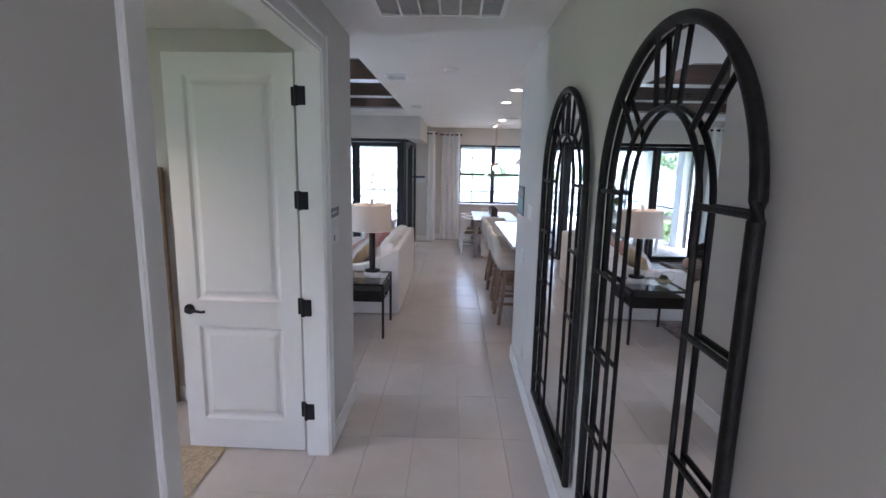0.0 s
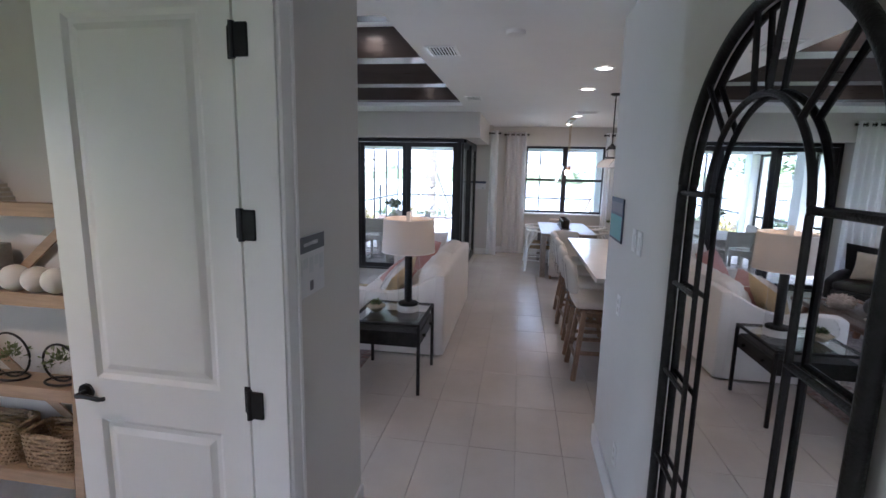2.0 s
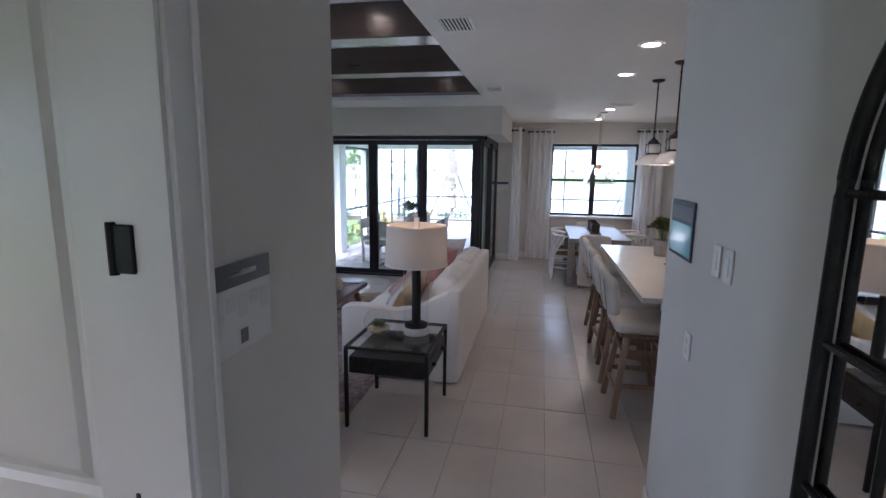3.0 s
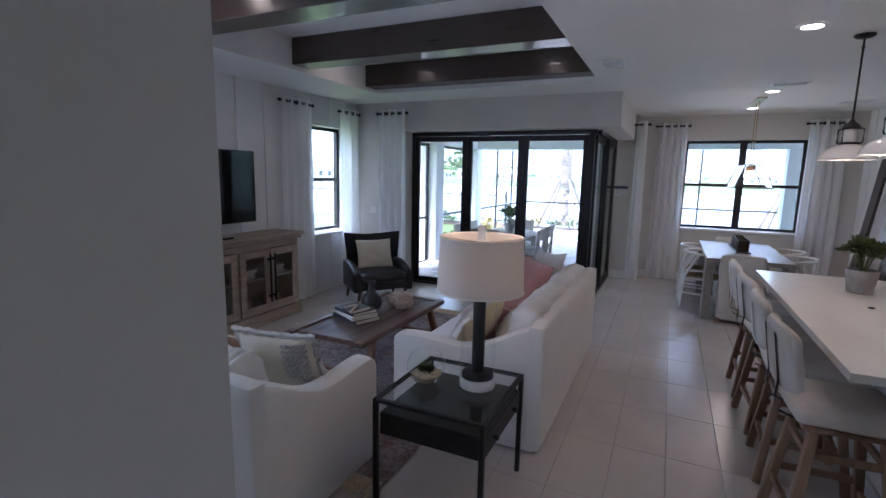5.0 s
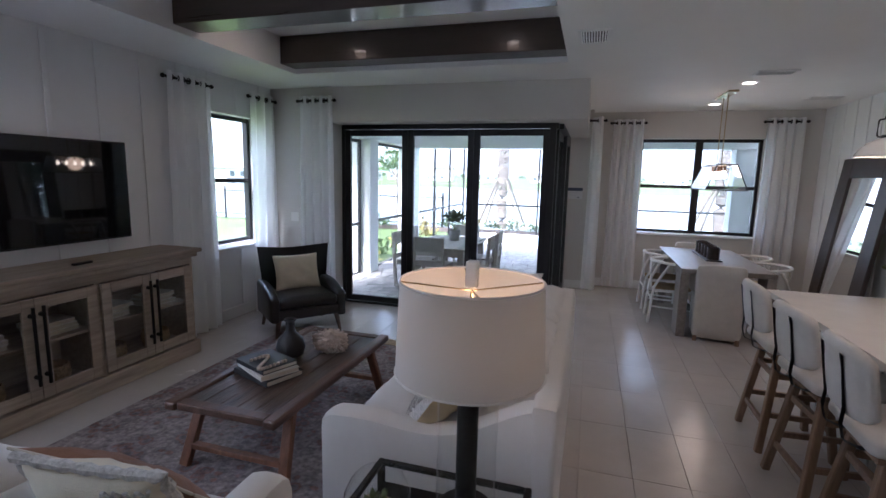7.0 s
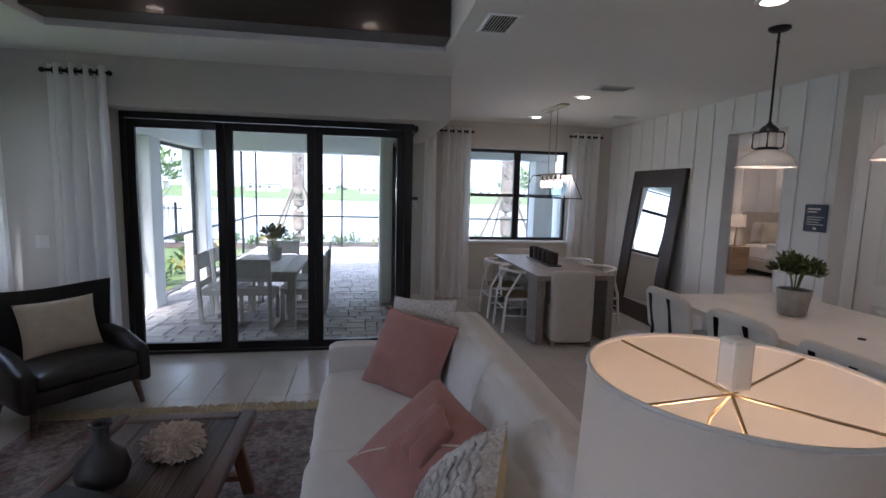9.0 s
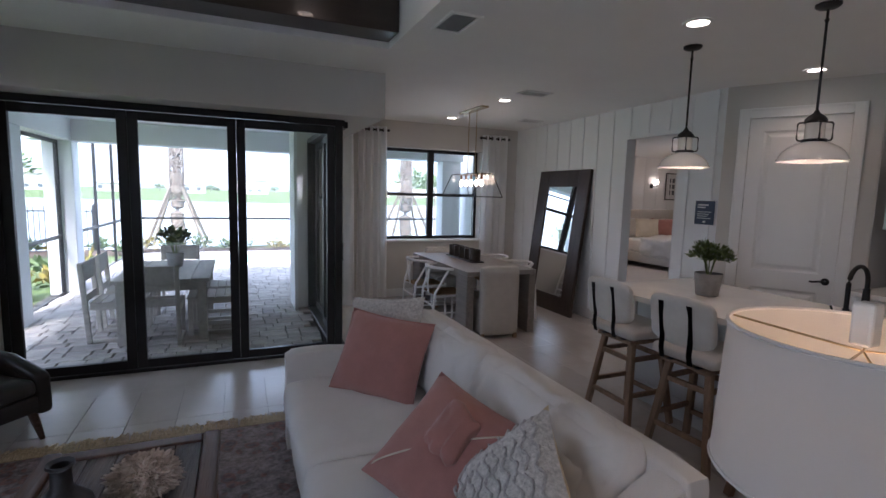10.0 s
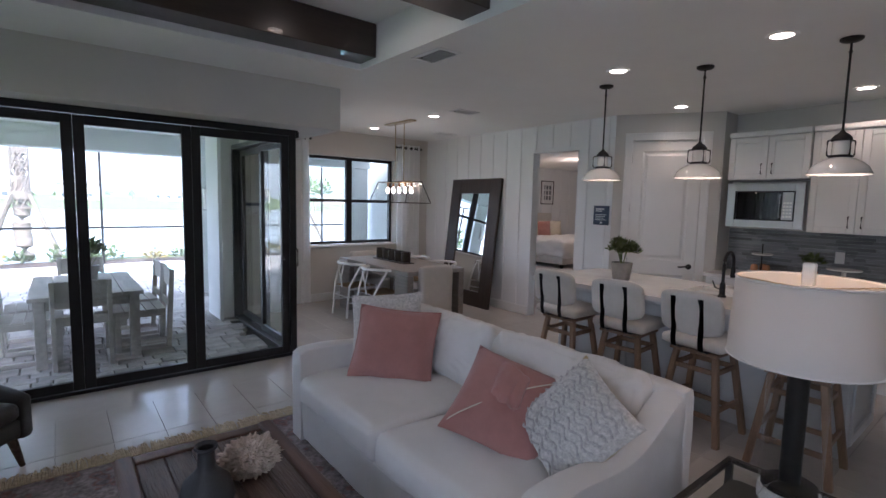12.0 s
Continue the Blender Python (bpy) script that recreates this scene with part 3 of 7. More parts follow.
box(bm, (-1.30, 12.821, 0), (-0.70, 13.05, CEIL))
box(bm, (-1.34, 12.41, -0.07), (-1.301, 13.05, CEIL))
structure("wall_outside", bm, "stucco", "white stucco outside wall of the dining bay", "wall")
bm = B()
box(bm, (-4.95, 10.43, 2.62), (-1.08, 13.06, 2.70))
box(bm, (-4.95, 13.06, 2.62), (2.2, 15.0, 2.70))
box(bm, (-4.95, 14.55, 2.30), (2.2, 14.95, 2.62))
box(bm, (-4.75, 10.43, 2.30), (-4.35, 14.55, 2.62))
structure("porch_ceiling", bm, "stucco", "white stucco porch ceiling with dropped edge beams", "ceiling")


def column(x, y, sx=0.34, sy=0.34):
    bm = B()
    box(bm, (x - sx / 2, y - sy / 2, -0.07), (x + sx / 2, y + sy / 2, 2.30), 0.015, 2)
    structure("porch_column", bm, "stucco", "square white stucco porch column", "column")


column(-4.55, 12.55, 0.38)
column(-4.55, 14.75, 0.38)
column(-0.93, 14.78, 0.36)
column(1.98, 14.78, 0.4)


def screen(name, put, u0, u1, z0, z1, posts, rails, label):
    s = thing(name, label, "screen", kind="structure")
    for u in posts:
        bm = B()
        box(bm, put(u - 0.025, -0.025, z0), put(u + 0.025, 0.025, z1), 0.003)
        part("post", bm, "bronze", s)
    for z in rails:
        bm = B()
        box(bm, put(u0, -0.02, z - 0.025), put(u1, 0.02, z + 0.025), 0.003)
        part("rail", bm, "bronze", s)
    bm = B()
    for a, b in ((u0, u1),):
        v = [bm.verts.new(put(*q)) for q in ((a, 0.0, z0), (b, 0.0, z0), (b, 0.0, z1), (a, 0.0, z1))]
        bm.faces.new(v)
    part("mesh_screen", bm, "screen", s, "fine dark insect mesh")
    return s


def mesh_material():
    m = bpy.data.materials.new("insect_mesh")
    m.use_nodes = True
    N, L = m.node_tree.nodes, m.node_tree.links
    p = N["Principled BSDF"]
    p.inputs["Base Color"].default_value = (0.10, 0.11, 0.12, 1)
    t, x = N.new("ShaderNodeBsdfTransparent"), N.new("ShaderNodeMixShader")
    x.inputs["Fac"].default_value = 0.28
    L.new(t.outputs["BSDF"], x.inputs[1])
    L.new(p.outputs["BSDF"], x.inputs[2])
    L.new(x.outputs["Shader"], N["Material Output"].inputs["Surface"])
    return m


M["screen"] = mesh_material()
screen("porch_screen", pe(-4.55), 10.43, 12.36, -0.07, 2.30, [10.46, 12.33], [-0.04, 0.85, 2.27], "dark framed insect screen between porch columns")
screen("porch_screen", pe(-4.55), 12.74, 14.56, -0.07, 2.30, [12.77, 14.53], [-0.04, 0.85, 2.27], "dark framed insect screen between porch columns")
screen("pool_screen", pe(-4.55), 14.97, 19.6, -0.07, 3.0, [15.2, 16.6, 18.0, 19.6], [-0.04, 0.85, 2.98], "tall dark framed pool cage side")
screen("pool_screen", pn(19.6), -4.5, 8.0, -0.07, 3.0, [-2.2, 0.6, 3.4, 6.2, 8.0], [-0.04, 0.85, 2.98], "tall dark framed pool cage front")

# ground to the horizon, lake, pool
bm = B()
box(bm, (-900, -600, -0.60), (900, 900, -0.50))
structure("ground", bm, "grass", "green lawn reaching to the far shore", "ground")
bm = sheet(B(), lambda u, v: (-40 + 80 * u, 10.4 + 13.6 * v, -0.12 - 0.36 * max(0, (v - 0.72) / 0.28) ** 1.3), 20, 30)
structure("yard", bm, "grass", "trimmed green yard sloping to the water", "ground")
bm = sheet(B(), lambda u, v: (-70 + 190 * u + 12 * math.sin(5 * v), 24.0 + 66 * v + (1.6 * math.sin(u * 19) if v < 0.02 else 7 * math.sin(u * 9) * v), -0.46), 60, 12)
structure("lake", bm, "water", "pale still lake behind the yard", "water")
bm = B()
box(bm, (-4.5, 15.0, -0.112), (8.0, 19.6, -0.105))
box(bm, (-0.6, 10.9, -0.113), (-0.5, 11.0, -0.112))
structure("pool_deck_bed", bm, "sand", "sand bed under the pool deck pavers", "paving")
bm = B()
box(bm, (-2.6, 17.4, -0.10), (6.5, 19.1, -0.055))
structure("pool", bm, "pool", "shallow turquoise swimming pool", "pool")
bm = B()
for a, b in [((-2.85, 17.15), (6.75, 17.4)), ((-2.85, 19.1), (6.75, 19.35)), ((-2.85, 17.4), (-2.6, 19.1)), ((6.5, 17.4), (6.75, 19.1))]:
    box(bm, (*a, -0.10), (*b, -0.035), 0.012)
structure("pool_coping", bm, "stucco", "pale stone coping around the pool", "coping")

M["bark"] = material("palm_bark", (0.26, 0.21, 0.17), 0.9, vary=0.35, scale=14, bump=0.8, bump_scale=30)
M["leaf"] = material("garden_leaf", (0.06, 0.11, 0.03), 0.6, vary=0.35, scale=9, piece=0.2, tint=(0.11, 0.17, 0.05))
M["leaf_yellow"] = material("yellow_leaf", (0.30, 0.24, 0.05), 0.6, vary=0.3, scale=9)
M["mulch"] = material("mulch", (0.09, 0.06, 0.045), 0.95, vary=0.4, scale=25, bump=0.8, bump_scale=60)
M["timber"] = wood("weathered_stake", (0.22, 0.18, 0.14), 0.8, axis=2)


def palm(x, y, h=6.0):
    p = thing("palm_tree", "young palm with a criss cross trunk held by timber stakes", "palm tree", Matrix.Translation((x, y, -0.15)), "palms by the water")
    part("trunk", tube(B(), [(0.02 * math.sin(i), 0.015 * math.cos(i * 2), h * i / 30) for i in range(31)], lambda s: 0.20 - 0.03 * s + 0.012 * math.sin(s * 90), 14), "bark", p, "", True)
    bm = B()
    rng = random.Random(5)
    for i in range(60):
        z = 1.4 + (h - 1.5) * i / 60
        for k in range(5):
            a = 2 * math.pi * (k + 0.5 * (i % 2)) / 5 + rng.uniform(-.1, .1)
            r = 0.185
            bar(bm, (r * math.cos(a - .35), r * math.sin(a - .35), z), (1.12 * r * math.cos(a + .1), 1.12 * r * math.sin(a + .1), z + 0.22), 0.035, 0.02, (math.cos(a), math.sin(a), 0))
    part("boot_stubs", bm, "bark", p, "cut frond bases along the trunk")
    for k in range(4):
        a = math.pi / 4 + k * math.pi / 2
        part("stake", bar(B(), (1.1 * math.cos(a), 1.1 * math.sin(a), 0), (0.24 * math.cos(a), 0.24 * math.sin(a), 1.75), 0.05, 0.09, (math.cos(a), math.sin(a), 0)), "timber", p)
    part("strap", lathe(B(), [(0.215, 1.62), (0.225, 1.63), (0.225, 1.80), (0.215, 1.81)], 16), "timber", p, "timber collar round the trunk")
    bm = B()
    for k in range(22):
        a, up = 2.4 * k, 0.9 - 0.07 * k
        for s in range(9):
            f = s / 9
            q = Vector((math.cos(a) * 2.3 * f, math.sin(a) * 2.3 * f, h + 1.6 * f * up - 1.5 * f * f))
            for sd in (-1, 1):
                t = Vector((-math.sin(a) * sd * 0.4, math.cos(a) * sd * 0.4, -0.25)) + Vector((math.cos(a), math.sin(a), 0)) * 0.25
                v = [bm.verts.new(q), bm.verts.new(q + t + Vector((0, 0, .03))), bm.verts.new(q + t * 0.9 + Vector((math.cos(a), math.sin(a), 0)) * 0.06)]
                bm.faces.new(v)
    part("crown", bm, "leaf", p, "arching green palm fronds")


palm(-3.75, 22.2)
palm(3.10, 20.9)


def leaf_clump(bm, rng, centre, radius, count, size, upward=0.3):
    for _ in range(count):
        d = Vector((rng.gauss(0, 1), rng.gauss(0, 1), abs(rng.gauss(0, 1)) * 0.8 + upward)).normalized()
        p = Vector(centre) + d * radius * rng.uniform(0.25, 1.0)
        t = (d + Vector((rng.uniform(-.6, .6), rng.uniform(-.6, .6), rng.uniform(-.3, .4)))).normalized()
        s = t.cross(Vector((rng.uniform(-1, 1), rng.uniform(-1, 1), 1))).normalized()
        l = size * rng.uniform(0.6, 1.3)
        v = [bm.verts.new(q) for q in (p, p + t * l * .5 + s * l * .25, p + t * l, p + t * l * .5 - s * l * .25)]
        bm.faces.new(v)
    return bm


rng = random.Random(11)
bm = sheet(B(), lambda u, v: (-9 + 18 * u, 19.75 + 1.3 * v, -0.10 + 0.06 * math.sin(math.pi * v)), 30, 4)
structure("planting_bed", bm, "mulch", "dark mulch strip behind the pool cage", "planting bed")
for i in range(26):
    x = -8 + 0.62 * i + rng.uniform(-.15, .15)
    y = 20.3 + rng.uniform(-.35, .35)
    bm = leaf_clump(B(), rng, (0, 0, 0.05), rng.uniform(0.22, 0.36), 90, 0.14)
    tagged(link("garden_shrub", bm, "leaf" if rng.random() < 0.8 else "leaf_yellow", None, "", False, Matrix.Translation((x, y, -0.1))),
           "small leafy garden shrub in the mulch strip", "shrub", "shrubs behind the pool")
for i in range(7):
    x, y = -5.2 + rng.uniform(-.2, .2), 11.2 + 1.1 * i
    bm = leaf_clump(B(), rng, (0, 0, 0.05), rng.uniform(0.25, 0.4), 110, 0.15)
    tagged(link("garden_shrub", bm, "leaf" if i % 2 else "leaf_yellow", None, "", False, Matrix.Translation((x, y, -0.13))),
           "leafy shrub outside the porch screen", "shrub", "shrubs beside the porch")

# black garden fence
f = thing("garden_fence", "black metal picket fence across the yard", "fence")
for i in range(9):
    part("post", box(B(), (-17.5 + 1.5 * i, 20.4, -0.3), (-17.44 + 1.5 * i, 20.46, 1.15)), "black_metal", f)
for z in (0.05, 0.95):
    part("rail", box(B(), (-17.5, 20.42, z), (-5.45, 20.44, z + 0.035)), "black_metal", f)
picket = None
for i in range(110):
    x = -17.4 + 0.109 * i
    if picket is None:
        picket = part("picket", box(B(), (-0.008, -0.008, -0.2), (0.008, 0.008, 1.1)), "black_metal", f, "", False, Matrix.Translation((x, 20.43, 0)))
    else:
        o = new("picket", picket.data)
        o.parent, o.matrix_basis = f, Matrix.Translation((x, 20.43, 0))

# far houses and woods
M["far_wall"] = material("far_house_wall", (0.66, 0.64, 0.60), 0.9, vary=0.05, scale=0.5)
M["far_roof"] = material("far_roof_tile", (0.30, 0.28, 0.27), 0.9, vary=0.15, scale=1)
M["far_pane"] = material("far_window", (0.10, 0.12, 0.14), 0.15, vary=0.1)


def house(x, y, w, d, h, rot):
    hs = thing("far_house", "pale stucco house with a hip roof across the lake", "house", pose(x, y, -0.5, 0, 0, rot), "houses across the lake")
    part("wall", box(B(), (-w / 2, -d / 2, 0), (w / 2, d / 2, h)), "far_wall", hs)
    bm = B()
    o, r = 0.6, h + w * 0.12
    v = [bm.verts.new(q) for q in ((-w / 2 - o, -d / 2 - o, h), (w / 2 + o, -d / 2 - o, h), (w / 2 + o, d / 2 + o, h), (-w / 2 - o, d / 2 + o, h), (-w / 4, 0, r), (w / 4, 0, r))]
    for q in ((0, 1, 5, 4), (1, 2, 5), (2, 3, 4, 5), (3, 0, 4), (3, 2, 1, 0)):
        bm.faces.new([v[k] for k in q])
    part("roof", bm, "far_roof", hs)
    for k in range(int(w / 4)):
        u = -w / 2 + 2 + 4 * k
        part("window", box(B(), (u - 0.8, -d / 2 - 0.06, 0.9), (u + 0.8, -d / 2 + 0.02, 2.3)), "far_pane", hs)


for i in range(12):
    house(-150 + 26 * i + rng.uniform(-3, 3), 235 + rng.uniform(-4, 10), rng.uniform(11, 15), 10, 3.2 if i % 3 else 6.0, rng.uniform(-8, 8))
for i in range(10):
    house(-95 - rng.uniform(0, 6), 50 + 17 * i, 12, 9, 3.2, 90)
for i in range(46):
    x, y = -190 + 8.6 * i + rng.uniform(-3, 3), 265 + rng.uniform(-8, 24)
    s = rng.uniform(1.1, 2.3)
    tr = thing("far_tree", "broad leafy tree beyond the houses", "tree", Matrix.Translation((x, y, -0.5)), "trees beyond the lake")
    part("trunk", rod(B(), (0, 0, 0), (0, 0, s), 0.25, 0.12, 8), "bark", tr)
    part("crown", leaf_clump(B(), rng, (0, 0, s * 0.7), s * 1.3, 150, 0.9, 0.1), "leaf", tr)
for x, y in ((-8.6, 19.0), (-9.5, 26.0), (6.5, 30.0), (9.0, 33.0), (12.5, 34.0)):
    tr = thing("garden_tree", "slender young leafy tree in the yard", "tree", Matrix.Translation((x, y, -0.4)))
    part("trunk", tube(B(), [(0, 0, 0), (0.05, 0.02, 1.2), (0, 0.05, 2.6)], lambda q: 0.06 - 0.03 * q), "bark", tr)
    for k in range(5):
        a = k * 1.3
        part("limb", tube(B(), [(0, 0.03, 1.4 + .2 * k), (.5 * math.cos(a), .5 * math.sin(a), 2.1 + .2 * k)], lambda q: 0.025 - 0.015 * q, 6), "bark", tr)
    part("crown", leaf_clump(B(), rng, (0, 0, 2.2), 1.25, 420, 0.26, 0.15), "leaf", tr)


# ---- furniture materials ----
M["linen"] = material("white_slipcover_linen", (0.71, 0.69, 0.665), 0.9, vary=0.04, scale=4, bump=0.35, bump_scale=260, sheen=0.2)
M["cream"] = material("cream_cotton", (0.66, 0.60, 0.49), 0.9, vary=0.06, scale=10, bump=0.4, bump_scale=220, sheen=0.2)
M["yellow"] = material("pale_yellow_cotton", (0.62, 0.50, 0.30), 0.9, vary=0.08, scale=10, bump=0.4, bump_scale=220, sheen=0.2)
M["yellow_cream"] = material("pale_cream_yellow_cotton", (0.74, 0.67, 0.53), 0.9, vary=0.08, scale=10, bump=0.4, bump_scale=220, sheen=0.2)
M["pink"] = material("dusty_pink_linen", (0.40, 0.19, 0.165), 0.9, vary=0.1, scale=9, bump=0.4, bump_scale=240, sheen=0.3)
M["knit"] = material("knitted_wool", (0.58, 0.56, 0.53), 0.95, vary=0.3, scale=60, bump=1.0, bump_scale=70, sheen=0.3)
M["knit_grey"] = material("grey_wool_cord", (0.47, 0.455, 0.44), 0.95, vary=0.3, scale=60, bump=1.0, bump_scale=70, sheen=0.3)
M["tan_leather"] = material("tan_leather", (0.24, 0.11, 0.06), 0.55, vary=0.2, scale=9, bump=0.2, bump_scale=120)
M["oatmeal"] = material("oatmeal_upholstery", (0.56, 0.53, 0.49), 0.85, vary=0.06, scale=12, bump=0.35, bump_scale=240, sheen=0.15)
M["leather"] = material("black_leather", (0.022, 0.021, 0.022), 0.36, vary=0.25, scale=7, bump=0.25, bump_scale=110)
M["walnut"] = wood("reclaimed_walnut", (0.105, 0.072, 0.058), 0.38, axis=1, bump=0.8, contrast=0.6)
M["walnut_rim"] = wood("red_brown_rim", (0.115, 0.06, 0.04), 0.42, axis=1, bump=0.3, contrast=0.4)
M["walnut_leg"] = wood("red_brown_leg", (0.20, 0.085, 0.045), 0.45, axis=2, contrast=0.35)
M["oak_grey"] = wood("limed_oak_console", (0.36, 0.295, 0.235), 0.6, axis=1, contrast=0.28)
M["oak"] = wood("natural_oak", (0.36, 0.25, 0.16), 0.55, axis=0, contrast=0.25)
M["stool_wood"] = wood("brown_ash_leg", (0.24, 0.155, 0.10), 0.5, axis=2, contrast=0.3)
M["table_grey"] = wood("grey_washed_table", (0.25, 0.225, 0.205), 0.35, axis=1, contrast=0.22)
M["dark_frame"] = wood("espresso_frame", (0.042, 0.028, 0.023), 0.4, axis=2, contrast=0.4)
M["white_paint"] = material("white_lacquer", (0.76, 0.75, 0.73), 0.4, vary=0.03, scale=10)
M["rush"] = material("woven_rush", (0.42, 0.30, 0.17), 0.8, vary=0.35, scale=40, bump=0.8, bump_scale=120, stretch=(1, 6, 1))
M["quartz"] = material("white_quartz", (0.76, 0.75, 0.73), 0.14, vary=0.03, scale=5)
M["island_paint"] = material("pale_grey_cabinet", (0.60, 0.62, 0.63), 0.4, vary=0.03, scale=4)
M["marble"] = material("pale_marble", (0.66, 0.65, 0.64), 0.35, vary=0.12, scale=9)
M["concrete"] = material("grey_concrete_pot", (0.30, 0.29, 0.28), 0.85, vary=0.18, scale=14, bump=0.4, bump_scale=90)
M["steel"] = material("brushed_steel", (0.50, 0.50, 0.51), 0.36, 1.0, vary=0.03, scale=6)
M["black_glass"] = material("black_screen_glass", (0.006, 0.006, 0.007), 0.10, vary=0.0, scale=1)
M["screen_black"] = material("tv_screen", (0.008, 0.009, 0.011), 0.07, vary=0.0, scale=1)
for smooth_name in ("mirror", "black_glass", "screen_black"):
    smooth_tree = M[smooth_name].node_tree
    for wire in list(smooth_tree.links):
        if wire.to_socket.name == "Roughness":
            smooth_tree.links.remove(wire)
    smooth_tree.nodes["Principled BSDF"].inputs["Roughness"].default_value = 0.01 if smooth_name == "mirror" else 0.03
M["brass"] = material("aged_brass", (0.42, 0.33, 0.20), 0.35, 0.9, vary=0.15, scale=20)
M["enamel"] = material("white_enamel", (0.80, 0.79, 0.77), 0.12, vary=0.02, scale=5, coat=0.4)
M["milk"] = material("milk_glass", (0.82, 0.80, 0.76), 0.2, vary=0.02, scale=5)
M["basket"] = material("woven_seagrass", (0.30, 0.21, 0.125), 0.9, vary=0.45, scale=45, bump=1.0, bump_scale=60)
M["jute"] = material("braided_jute", (0.46, 0.38, 0.27), 0.95, vary=0.3, scale=40, bump=1.0, bump_scale=80)
M["fringe"] = material("tan_wool_fringe", (0.52, 0.43, 0.30), 0.95, vary=0.3, scale=50)
M["book_white"] = material("white_book_cover", (0.68, 0.66, 0.62), 0.7, vary=0.05, scale=10)
M["book_dark"] = material("dark_book_cover", (0.03, 0.03, 0.034), 0.55, vary=0.1, scale=10)
M["page"] = material("book_pages", (0.62, 0.57, 0.48), 0.85, vary=0.1, scale=80, stretch=(1, 1, 30))
M["coral"] = material("pale_coral", (0.58, 0.48, 0.40), 0.95, vary=0.25, scale=30, bump=1.0, bump_scale=60)
M["charcoal"] = material("charcoal_ceramic", (0.03, 0.03, 0.032), 0.55, vary=0.2, scale=20, bump=0.2, bump_scale=90)
M["succulent"] = material("succulent_leaf", (0.09, 0.13, 0.045), 0.45, vary=0.3, scale=12, tint=(0.17, 0.21, 0.08))
M["terracotta"] = material("terracotta", (0.36, 0.16, 0.08), 0.8, vary=0.15, scale=15)
M["navy"] = material("navy_sign_board", (0.035, 0.055, 0.10), 0.5, vary=0.08, scale=10)
M["slate_sign"] = material("slate_sign_board", (0.12, 0.13, 0.15), 0.5, vary=0.08, scale=10)
M["paper"] = material("white_paper", (0.70, 0.70, 0.71), 0.7, vary=0.03, scale=10)
M["smoke"] = material("smoked_glass_jar", (0.06, 0.05, 0.045), 0.12, 0.4, vary=0.25, scale=12)
M["amber"] = material("copper_socket", (0.30, 0.14, 0.06), 0.35, 0.9, vary=0.1, scale=10)
M["tile_splash"] = material("grey_stacked_stone", (0.20, 0.21, 0.22), 0.3, vary=0.35, scale=5, piece=0.35, stretch=(1, 0.4, 4))
M["deck_wood"] = wood("silvered_teak", (0.50, 0.47, 0.43), 0.75, axis=1, contrast=0.2)
M["shade"] = cloth_sheer("white_lampshade", (0.54, 0.53, 0.515), 0.12)


def rug_material():
    """Faded loom pattern: worn patches of mauve, rust and blue grey."""
    m = bpy.data.materials.new("faded_oriental_rug")
    m.use_nodes = True
    N, L = m.node_tree.nodes, m.node_tree.links
    p = N["Principled BSDF"]
    p.inputs["Roughness"].default_value = 0.95
    tc = N.new("ShaderNodeTexCoord")
    a, b, v = N.new("ShaderNodeTexNoise"), N.new("ShaderNodeTexNoise"), N.new("ShaderNodeTexVoronoi")
    a.inputs["Scale"].default_value, a.inputs["Detail"].default_value = 5.0, 10
    b.inputs["Scale"].default_value, b.inputs["Detail"].default_value = 38, 4
    v.inputs["Scale"].default_value = 13
    r = N.new("ShaderNodeValToRGB")
    e = r.color_ramp.elements
    e[0].position, e[0].color = 0.30, (0.115, 0.095, 0.105, 1)
    e[1].position, e[1].color = 0.72, (0.30, 0.255, 0.245, 1)
    for pos, c in ((0.42, (0.175, 0.145, 0.155, 1)), (0.51, (0.23, 0.125, 0.11, 1)), (0.56, (0.22, 0.19, 0.195, 1))):
        q = e.new(pos)
        q.color = c
    mx, my = N.new("ShaderNodeMix"), N.new("ShaderNodeMath")
    my.operation = "MULTIPLY_ADD"
    my.inputs[1].default_value, my.inputs[2].default_value = 0.35, -0.05
    ad = N.new("ShaderNodeMath")
    ad.operation = "ADD"
    for n in (a, b, v):
        L.new(tc.outputs["Object"], n.inputs["Vector"])
    L.new(v.outputs["Distance"], my.inputs[0])
    L.new(a.outputs["Fac"], ad.inputs[0])
    L.new(my.outputs["Value"], ad.inputs[1])
    L.new(ad.outputs["Value"], r.inputs["Fac"])
    mx.data_type, mx.blend_type = "RGBA", "MULTIPLY"
    mx.inputs["Factor"].default_value = 1.0
    L.new(r.outputs["Color"], mx.inputs["A"])
    wr = N.new("ShaderNodeMapRange")
    wr.inputs["From Min"].default_value, wr.inputs["From Max"].default_value = 0.3, 0.7
    wr.inputs["To Min"].default_value, wr.inputs["To Max"].default_value = 0.55, 1.35
    L.new(b.outputs["Fac"], wr.inputs["Value"])
    L.new(wr.outputs["Result"], mx.inputs["B"])
    L.new(mx.outputs["Result"], p.inputs["Base Color"])
    bp = N.new("ShaderNodeBump")
    bp.inputs["Strength"].default_value, bp.inputs["Distance"].default_value = 0.6, 0.01
    L.new(b.outputs["Fac"], bp.inputs["Height"])
    L.new(bp.outputs["Normal"], p.inputs["Normal"])
    return m


M["rug"] = rug_material()


